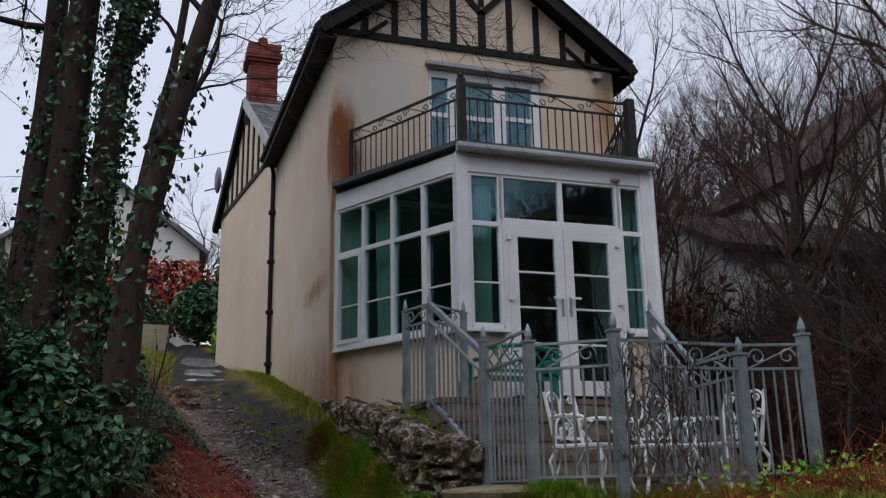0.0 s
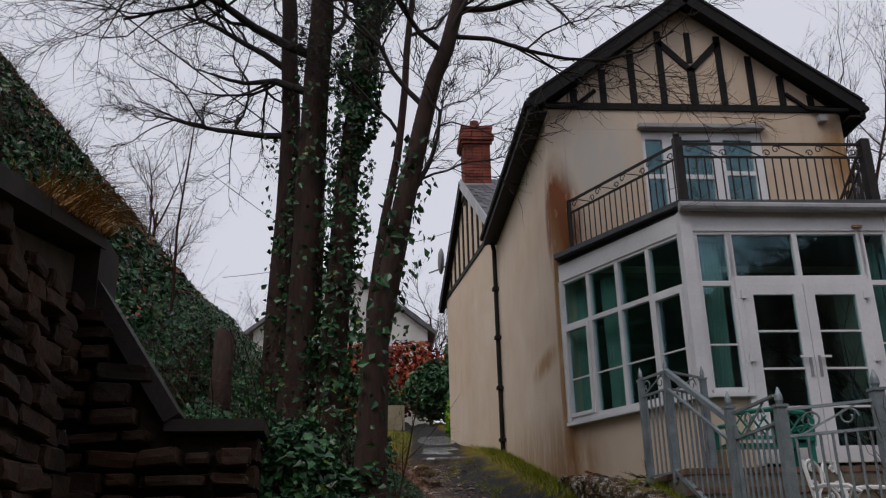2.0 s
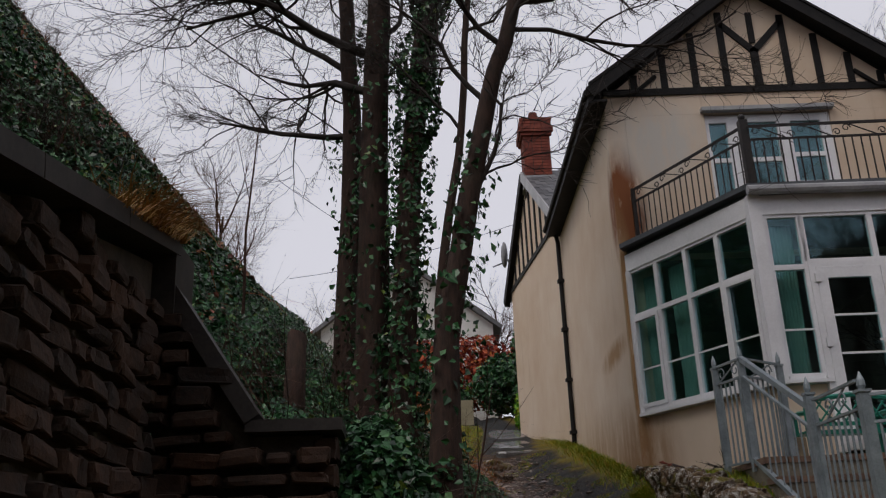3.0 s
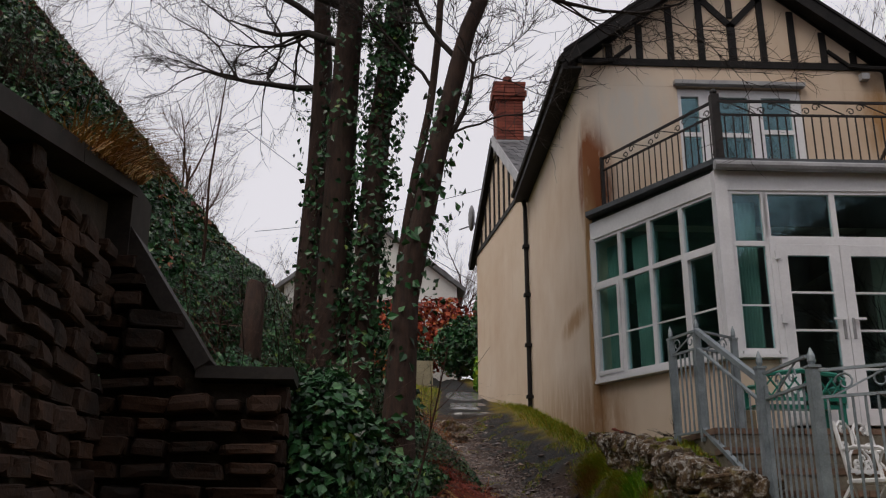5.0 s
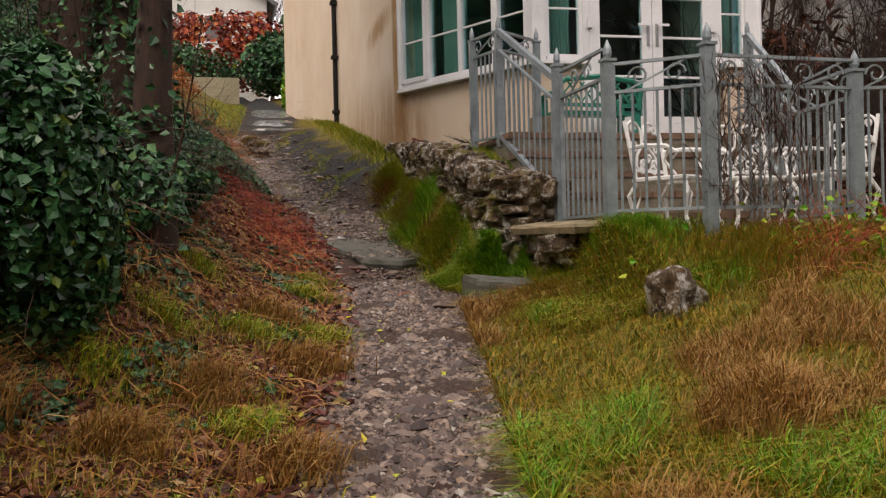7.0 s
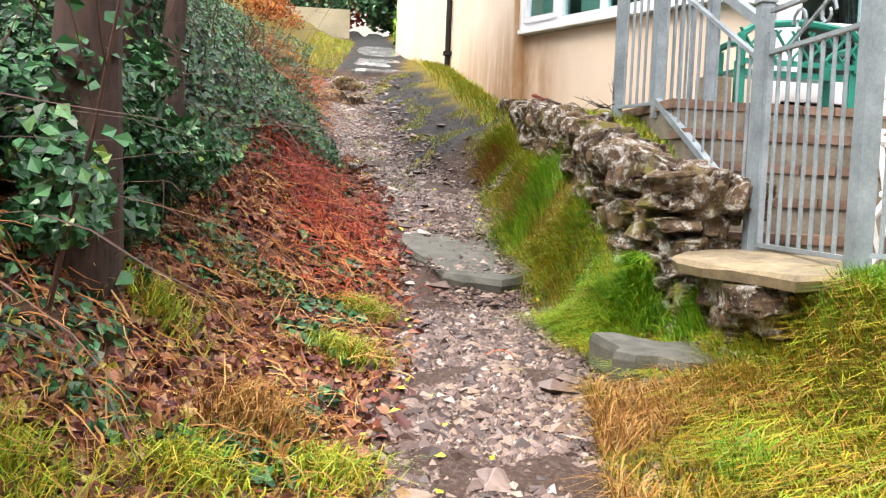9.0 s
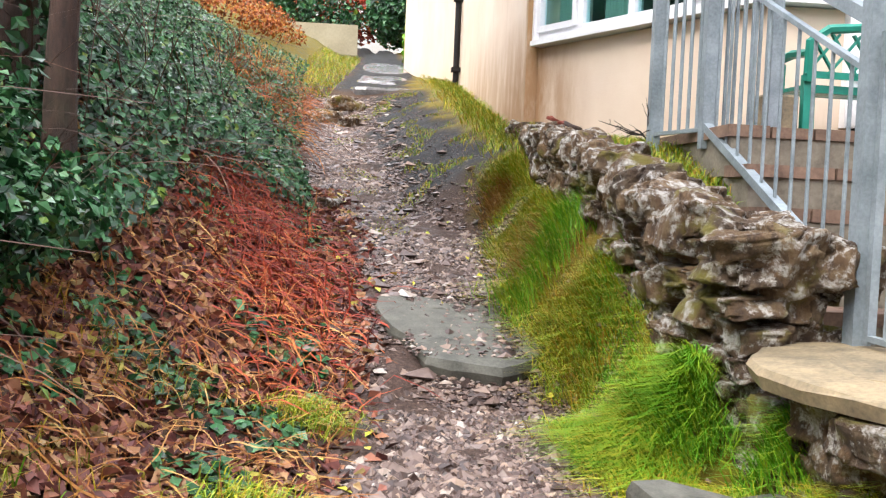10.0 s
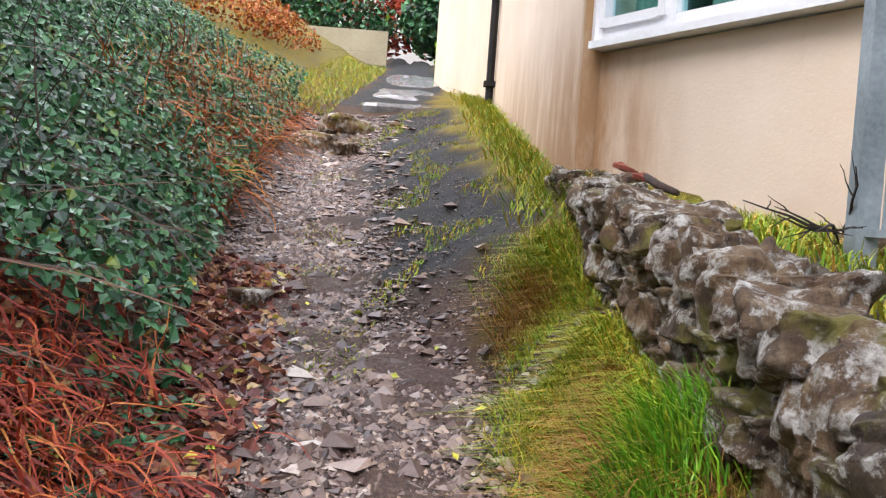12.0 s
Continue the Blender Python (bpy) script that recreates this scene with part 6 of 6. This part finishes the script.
def bush(seed, m):
    """A thicket of bare stems fanning from the ground."""
    rng = random.Random(seed)
    v, f = [], []
    for k in range(16):
        a = rng.uniform(0, 6.283)
        grow(rng, v, f, (rng.gauss(0, 0.4), rng.gauss(0, 0.4), -0.2), (0.5 * math.cos(a), 0.5 * math.sin(a), 1), rng.uniform(1.2, 2.4), 0.02, 2, 0.6, 0.06, 4, 6, 0.16, 0.5)
    t = new("thicket", quick_mesh("thicket", [tuple(a) for a in v], f, m))
    return tagged(t, "tangled bare brown thicket on the hillside", "thicket", "hillside thickets")


def build_woods():
    kinds = [wood_tree(31, 8.0), wood_tree(37, 9.5), wood_tree(41, 7.0)]
    kinds[0].matrix_basis = pose(9.6, 15.5, gz(9.6, 15.5))
    kinds[1].matrix_basis = pose(11.5, 19.0, gz(11.5, 19.0))
    kinds[2].matrix_basis = pose(10.2, 11.6, gz(10.2, 11.6))
    rng = random.Random(6)
    spots = []
    for k in range(44):
        az, dist = rng.uniform(31, 62), rng.uniform(15, 42)
        x, y = dist * math.sin(radians(az)), dist * math.cos(radians(az))
        if x > 8.4:
            spots.append((x, y))
    for k in range(34):   # trees behind and beside the walker, mirrored in the panes
        a = rng.uniform(120, 240)
        d = rng.uniform(12, 30)
        spots.append((d * math.sin(radians(a)) + 2, d * math.cos(radians(a))))
    for x, y in ((-9, 38), (-5, 44), (0, 48), (3, 42), (-13, 33), (5.5, 40)):
        spots.append((x, y))
    for x, y in spots:
        rear = y < -4
        if -8 < x < -1 and -4 < y < 16:
            continue
        s = rng.uniform(0.6, 0.95) * (1.9 if rear else 1.0)
        c = copy_thing(rng.choice(kinds), pose(x, y, gz(x, y) - 0.2, 0, 0, rng.uniform(0, 360)))
        c.scale = (s, s, s)
    th = [bush(3, M_SCRUB), bush(4, M_TWIG)]
    th[0].matrix_basis = pose(7.9, 8.5, gz(7.9, 8.5))
    th[1].matrix_basis = pose(8.6, 10.5, gz(8.6, 10.5))
    for k in range(150):
        az, dist = rng.uniform(31, 66), rng.uniform(9.5, 30)
        x, y = dist * math.sin(radians(az)), dist * math.cos(radians(az))
        if x < 7.6:
            continue
        s = rng.uniform(0.7, 1.5)
        c = copy_thing(rng.choice(th), pose(x, y, gz(x, y) - 0.1, 0, 0, rng.uniform(0, 360)))
        c.scale = (s, s, s)
    for k in range(26):   # twigs along the hill's skyline
        y = rng.uniform(6, 16)
        x = rng.uniform(-7.5, -3.2)
        c = copy_thing(rng.choice(th), pose(x, y, gz(x, y) - 0.3, 0, 0, rng.uniform(0, 360)))
        s = rng.uniform(0.3, 0.5)
        c.scale = (s, s, s)


build_lane_trees()
build_woods()
build_wall_top_clutter()

# ---- garden furniture ----
def arc(c, u, w, r, a0, a1, n=10):
    return [Vector(c) + Vector(u) * (r * math.cos(a0 + (a1 - a0) * i / n)) + Vector(w) * (r * math.sin(a0 + (a1 - a0) * i / n)) for i in range(n + 1)]


def cast_chair():
    """An ornate cast-iron armchair: slatted seat, scrolled legs, heart-scroll back and curled arms; it faces -y."""
    ch = thing("garden_chair", "white cast iron garden chair with scrolled back", "chair", "white garden chairs")
    bm = bmesh.new()
    tube(bm, [(-0.22, -0.22, 0.42), (0.22, -0.22, 0.42), (0.22, 0.22, 0.42), (-0.22, 0.22, 0.42), (-0.22, -0.22, 0.42)], 0.02, 6)
    seat = part("seat", bm, M_WIRON, ch)
    for k in range(9):
        part("slat", beamed((-0.2, -0.21 + k * 0.052, 0.43), (0.2, -0.21 + k * 0.052, 0.43), 0.036, 0.014), M_WIRON, seat)
    for sx in (-1, 1):
        for sy in (-1, 1):
            bm = tubed([(sx * 0.2, sy * 0.2, 0.41), (sx * 0.25, sy * 0.25, 0.3), (sx * 0.22, sy * 0.22, 0.14), (sx * 0.27, sy * 0.27, 0.0)], [0.02, 0.018, 0.014, 0.02], 6)
            tube(bm, [(sx * 0.2, sy * 0.2, 0.4), (sx * 0.14, sy * 0.22, 0.3), (sx * 0.2, sy * 0.23, 0.18)], 0.009, 5)
            part("leg", bm, M_WIRON, ch)
    X, Z = (1, 0, 0), (0, 0.18, 1)
    for sx in (-1, 1):
        bm = tubed([(sx * 0.21, 0.21, 0.42), (sx * 0.22, 0.25, 0.65), (sx * 0.22, 0.3, 0.88)], 0.017, 6)
        part("back_post", bm, M_WIRON, ch)
        bm = bmesh.new()
        tube(bm, arc((sx * 0.11, 0.29, 0.79), X, Z, 0.095, 0 if sx > 0 else math.pi, (math.pi if sx > 0 else 0)), 0.012, 5)
        tube(bm, [(sx * 0.015, 0.29, 0.79), (sx * 0.03, 0.275, 0.7), (sx * 0.12, 0.26, 0.62), (sx * 0.15, 0.245, 0.53), (sx * 0.08, 0.24, 0.48)], 0.012, 5)
        scroll(bm, (sx * 0.15, 0.265, 0.68), X, 0.05, sx, 0.011)
        scroll(bm, (sx * 0.06, 0.24, 0.51), X, 0.04, sx, 0.011)
        scroll(bm, (sx * 0.14, 0.285, 0.82), X, 0.035, -sx, 0.011)
        part("back_scroll", bm, M_WIRON, ch)
        bm = tubed([(sx * 0.22, 0.25, 0.66), (sx * 0.27, 0.1, 0.67), (sx * 0.28, -0.1, 0.65), (sx * 0.27, -0.19, 0.6), (sx * 0.26, -0.14, 0.56)], [0.014, 0.018, 0.018, 0.014, 0.01], 6)
        tube(bm, [(sx * 0.27, -0.12, 0.64), (sx * 0.24, -0.06, 0.55), (sx * 0.22, -0.14, 0.44)], 0.012, 5)
        part("arm", bm, M_WIRON, ch)
    bm = bmesh.new()
    beam(bm, (-0.2, 0.235, 0.5), (0.2, 0.235, 0.5), 0.015, 0.025)
    for k in (-1, 0, 1):
        scroll(bm, (k * 0.07, 0.24, 0.555 + (0.04 if k == 0 else 0)), X, 0.035, 1, 0.012)
    part("back_crest", bm, M_WIRON, ch)
    return ch


def green_bench():
    """A two-seat moulded garden bench with a latticed back; its back is towards -y."""
    b = thing("garden_bench", "green plastic two-seat garden bench with latticed back", "bench", at=(0, 0, 0))
    bm = bmesh.new()
    beam(bm, (-0.47, -0.18, 0.4), (0.47, -0.18, 0.4), 0.05, 0.06)
    seat = part("seat", bm, M_GREEN, b)
    for k in range(6):
        part("slat", beamed((-0.46, -0.13 + k * 0.075, 0.42), (0.46, -0.13 + k * 0.075, 0.42), 0.058, 0.03), M_GREEN, seat)
    for sx in (-0.45, 0.45):
        for y, top in ((-0.2, 0.5), (0.24, 0.64)):
            part("leg", beamed((sx, y, 0), (sx, y * 0.95, top), 0.07, 0.05, up=(0, 1, 0)), M_GREEN, b)
        part("arm", tubed([(sx, -0.24, 0.66), (sx * 1.04, 0.0, 0.68), (sx * 1.04, 0.22, 0.66), (sx, 0.27, 0.6)], [0.03, 0.035, 0.035, 0.025], 6), M_GREEN, b)
    bm = bmesh.new()
    pts = [(-0.46, -0.22, 0.45), (-0.47, -0.25, 0.74), (-0.38, -0.27, 0.83), (0, -0.28, 0.88), (0.38, -0.27, 0.83), (0.47, -0.25, 0.74), (0.46, -0.22, 0.45)]
    tube(bm, pts, 0.035, 6)
    part("back_frame", bm, M_GREEN, b)
    for k in range(7):
        x = -0.4 + k * 0.133
        for s in (-1, 1):
            part("lattice", beamed((x - s * 0.09, -0.235, 0.5), (x + s * 0.09, -0.265, 0.8), 0.014, 0.028, up=(0, 1, 0)), M_GREEN, b)
    part("back_rail", beamed((-0.46, -0.23, 0.5), (0.46, -0.23, 0.5), 0.03, 0.05), M_GREEN, b)
    return b


def build_furniture():
    c = cast_chair()
    c.matrix_basis = pose(4.7, 7.3, 1.32, 0, 0, -8)
    copy_thing(c, pose(3.98, 7.2, 1.32, 0, 0, 30))
    copy_thing(c, pose(5.15, 7.0, 1.32, 0, 0, -78))
    green_bench().matrix_basis = pose(4.42, 9.82, FLOOR, 0, 0, 4) @ Matrix.Diagonal((1.0, 0.8, 0.76, 1))
    bm = boxed(3.72, 9.6, FLOOR, 3.92, 9.8, FLOOR + 0.26)
    bmesh.ops.bevel(bm, geom=bm.edges[:], offset=0.012, segments=1, affect="EDGES")
    tagged(part("planter", bm, M_LEDGE), "small square beige stone planter on the landing", "planter")
    n = 420   # dead climber on the fence
    t = NP.random(n)
    x, y = 3.7 + 0.75 * t + NP.normal(0, 0.04, n), 6.26 + NP.normal(0, 0.03, n)
    z = 1.45 + NP.random(n) * 0.9
    d = np.stack([NP.normal(0, 0.5, n), NP.normal(-0.1, 0.25, n), NP.normal(0.7, 0.5, n)], -1)
    stuff(stems("dead_climber", np.stack([x, y, z], -1), unit(d), NP.uniform(0.15, 0.5, n), NP.uniform(0.002, 0.006, n), M_BRAMBLE, 0.2, 5, 0.35), "dead brown climber twined through the fence bars", "climber")
    n = 700
    x, y = NP.normal(4.9, 0.6, n), NP.normal(5.75, 0.2, n)
    d = np.stack([NP.normal(0.2, 0.7, n), NP.normal(-0.3, 0.6, n), NP.uniform(0.1, 0.9, n)], -1)
    stuff(stems("verge_bracken", on_ground(x, y, 0.02), unit(d), NP.uniform(0.2, 0.6, n), NP.uniform(0.002, 0.006, n), M_RED, 0.9, 4), "collapsed red bracken below the fence", "dead bracken")
    n = 420
    x, y = NP.normal(5.2, 0.7, n), NP.normal(5.85, 0.25, n)
    stuff(leaves("verge_bramble_leaves", on_ground(x, y, 0.03) + np.stack([np.zeros(n), np.zeros(n), NP.random(n) * 0.22], -1), ground_normal(x, y), NP.uniform(0.025, 0.055, n), M_LUSH, 0.7), "green bramble leaves below the fence", "brambles")


# ---- beyond the lane ----
def far_house(name, label, x0, y0, x1, y1, z0, eave, ridge, along, roof_m, windows):
    """A distant house: walls, two roof slopes with thickness, and framed windows."""
    h = thing(name, label, "house", at=(x0, y0, z0))
    inv = Matrix.Translation((x0, y0, z0)).inverted()

    def p(nm, bm, m, lab=""):
        ob = part(nm, bm, m, h, lab)
        ob.matrix_parent_inverse = inv
        return ob
    bm = bmesh.new()
    xm, ym = (x0 + x1) / 2, (y0 + y1) / 2
    if along == "y":
        prof = [(x0, z0), (x1, z0), (x1, eave), (xm, ridge), (x0, eave)]
        a = [bm.verts.new((x, y0, z)) for x, z in prof]
        b = [bm.verts.new((x, y1, z)) for x, z in prof]
    else:
        prof = [(y0, z0), (y1, z0), (y1, eave), (ym, ridge), (y0, eave)]
        a = [bm.verts.new((x0, y, z)) for y, z in prof]
        b = [bm.verts.new((x1, y, z)) for y, z in prof]
    bm.faces.new(a), bm.faces.new(b[::-1])
    for i in range(5):
        j = (i + 1) % 5
        bm.faces.new((a[i], b[i], b[j], a[j]))
    p("wall", bm, M_FARWALL)
    for s in (-1, 1):
        bm = bmesh.new()
        if along == "y":
            xe = xm + s * (xm - x0 + 0.4)
            ze = eave - 0.4 * (ridge - eave) / (xm - x0)
            slab_quad(bm, (xm, y0 - 0.3, ridge + 0.16), (xm, y1 + 0.3, ridge + 0.16), (xe, y1 + 0.3, ze + 0.16), (xe, y0 - 0.3, ze + 0.16), 0.15)
        else:
            ye = ym + s * (ym - y0 + 0.4)
            ze = eave - 0.4 * (ridge - eave) / (ym - y0)
            slab_quad(bm, (x0 - 0.3, ym, ridge + 0.16), (x1 + 0.3, ym, ridge + 0.16), (x1 + 0.3, ye, ze + 0.16), (x0 - 0.3, ye, ze + 0.16), 0.15)
        p("roof", bm, roof_m)
    for wx, wy, wz, ww, wh in windows:
        w = p("window", boxed(wx, wy - 0.05, wz, wx + ww, wy + 0.02, wz + wh), M_WHITE)
        part("pane", boxed(wx + 0.07, wy - 0.07, wz + 0.07, wx + ww - 0.07, wy - 0.051, wz + wh - 0.07), M_ROOM, w)


def leafy(name, label, c, size, n, m, leaf=(0.06, 0.14), cat="hedge"):
    q = unit(NP.normal(0, 1, (n, 3))) * (NP.random((n, 1)) ** 0.3)
    p = np.array(c) + q * np.array(size)
    k = np.array([noise.noise(tuple(v * 0.9)) for v in p])
    p = p[k > -0.22]
    return tagged(leaves(name, p, q[k > -0.22], NP.uniform(*leaf, len(p)), m, 0.6), label, cat, kind="stuff")


def build_beyond():
    far_house("hillside_house", "white far house with grey roof above the lane", -4.5, 37, 2.6, 46, 6.0, 10.9, 13.6, "y", M_SLATE, ((0.2, 37, 9.2, 1.0, 1.1), (-2.6, 37, 9.2, 1.0, 1.1)))
    far_house("cottage", "white cottage with tiled roof among bare trees", 12.4, 16.6, 19.0, 21.0, 3.2, 6.5, 7.7, "x", M_TILE, ((14.6, 16.2, 5.0, 0.9, 1.0),))
    far_house("cottage", "white gabled cottage higher on the wooded slope", 18.0, 19.0, 23.0, 25.0, 5.0, 10.0, 12.4, "y", M_TILE, ((19.5, 19, 8.0, 0.9, 1.0),))
    tagged(part("garden_wall", boxed(-3.5, 27.2, 4.6, 1.25, 27.5, 6.1), M_CREAM), "low cream garden wall at the head of the lane", "wall", kind="structure")
    leafy("hedge", "dark evergreen shrub behind the house", (3.1, 25.4, 6.6), (0.85, 1.3, 1.9), 5200, M_IVY)
    leafy("beech_hedge", "rust-brown leafed hedge behind the house", (3.7, 27.5, 7.2), (1.2, 2.5, 2.6), 7000, M_RED)
    leafy("hedge", "low green shrub along the upper lane", (2.75, 24.6, 5.3), (0.5, 1.6, 0.9), 3500, M_LUSH)
    leafy("hedge", "green hedge over the garden wall", (-0.8, 29.0, 6.6), (2.3, 1.0, 0.9), 5000, M_IVY)
    leafy("fern_bank", "rust-brown leaf bank beside the upper lane", (-1.2, 22.8, 4.95), (1.5, 3.2, 0.6), 16000, M_FERN, (0.025, 0.06))
    leafy("hedge", "brown and green shrubs beyond the head of the lane", (1.2, 34, 8.2), (4.5, 1.5, 1.5), 7000, M_RED, (0.1, 0.2))
    leafy("hedge", "dark shrub at the head of the lane", (2.6, 31, 7.2), (1.2, 1.2, 1.1), 3000, M_IVY, (0.08, 0.18))
    lamp = thing("street_lamp", "grey street lamp on a tall slim post", "street lamp", at=(4.4, 34, 6))
    inv = Matrix.Translation((4.4, 34, 6)).inverted()
    part("post", tubed([(4.4, 34, 5.5), (4.4, 34, 11.0), (4.2, 34, 11.45), (3.9, 34, 11.5)], [0.07, 0.05, 0.04, 0.035], 8), M_STEEL, lamp).matrix_parent_inverse = inv
    part("lamp_head", boxed(3.05, 33.9, 11.45, 3.9, 34.1, 11.56), M_DISH, lamp).matrix_parent_inverse = inv
    def cable(a, b, sag, r):
        a, b = Vector(a), Vector(b)
        pts = [a.lerp(b, i / 14) - Vector((0, 0, sag * 4 * (i / 14) * (1 - i / 14))) for i in range(15)]
        tagged(part("overhead_cable", tubed(pts, r, 5), M_BLACK), "thin black overhead cable", "cable", "overhead cables")
    cable((-7.5, 10.0, 12.0), (-1.0, 12.2, 7.4), 0.1, 0.011)
    cable((-6, 34, 16.5), (3.2, 30, 9.0), 0.3, 0.012)
    cable((-6, 38, 13.5), (5.5, 33, 14.5), 0.4, 0.012)


def build_scrub():
    m = island_leaf("dead_scrub", [(0, (0.02, 0.008, 0.005)), (0.6, (0.07, 0.022, 0.011)), (1, (0.15, 0.05, 0.022))], 0.9)
    n = 70000
    az, dist = NP.uniform(32, 66, n), NP.uniform(11, 30, n)
    x, y = dist * np.sin(np.radians(az)), dist * np.cos(np.radians(az))
    k0 = np.array([noise.noise((a * 0.35, b * 0.35, 3)) for a, b in zip(x, y)])
    h = NP.random(n) ** 1.3 * np.clip(1.6 + 2.6 * k0, 0.2, 3.5)
    keep = (x > 7.9) & ~((x > 12) & (x < 19.4) & (y > 16) & (y < 21.5))
    p = on_ground(x, y) + np.stack([np.zeros(n), np.zeros(n), h], -1)
    p = p[keep]
    stuff(leaves("dead_scrub", p, NP.normal(0, 1, p.shape), NP.uniform(0.03, 0.09, len(p)), m, 0.5, 4.0, 0.05), "dense red-brown dead scrub on the far slope", "scrub")


build_furniture()
build_beyond()
build_scrub()


def build_lower_verge():
    """The grass and fallen leaves go on down the lane, below where the walk begins."""
    n = 26000
    y = NP.uniform(-4.5, 1.75, n)
    x = path_x(y) + 0.42 + NP.random(n) ** 1.2 * 4.4
    clump = np.array([noise.noise((a * 1.6, b * 1.6, 5)) for a, b in zip(x, y)])
    h = np.clip(0.085 + 0.13 * clump, 0.03, 0.2) * NP.uniform(0.6, 1.4, n)
    stuff(blades("verge_grass", on_ground(x, y), h, NP.uniform(0.0015, 0.0035, n), NP.uniform(0.5, 2.0, n), M_GRASS), "long yellow-green winter grass lower down the verge", "grass")
    n = 9000
    y = NP.uniform(-4.5, 2.4, n)
    x = path_x(y) - 0.36 - NP.random(n) ** 0.8 * 2.2
    stuff(leaves("leaf_litter", on_ground(x, y, 0.015), ground_normal(x, y), NP.uniform(0.025, 0.06, n), M_LITTER, 0.6), "damp brown fallen leaves lower down the bank", "leaf litter")

    # dead leaves and rusty fern caught in the hillside ivy
    n = 9000
    y = NP.uniform(0, 16, n)
    x = -1.9 - NP.random(n) ** 0.8 * 6.5
    k0 = np.array([noise.noise((a * 0.8, b * 0.8, 19)) for a, b in zip(x, y)])
    x, y = x[k0 > -0.02], y[k0 > -0.02]
    n = len(x)
    stuff(leaves("hill_litter", on_ground(x, y, 0.02) + ground_normal(x, y) * NP.uniform(0.15, 0.36, (n, 1)), ground_normal(x, y), NP.uniform(0.03, 0.07, n), M_LITTER, 0.8), "brown dead leaves caught in the hillside ivy", "leaf litter")
    n = 800
    y = NP.uniform(3, 16, n)
    x = -1.9 - NP.random(n) * 6.5
    d = ground_normal(x, y) * 0.9 + NP.normal(0, 0.6, (n, 3))
    stuff(stems("hill_fern", on_ground(x, y, 0.1), unit(d), NP.uniform(0.3, 0.9, n), NP.uniform(0.003, 0.007, n), M_FERN, 1.1, 4), "rusty dead fern and stems on the hillside", "dead bracken")


build_lower_verge()
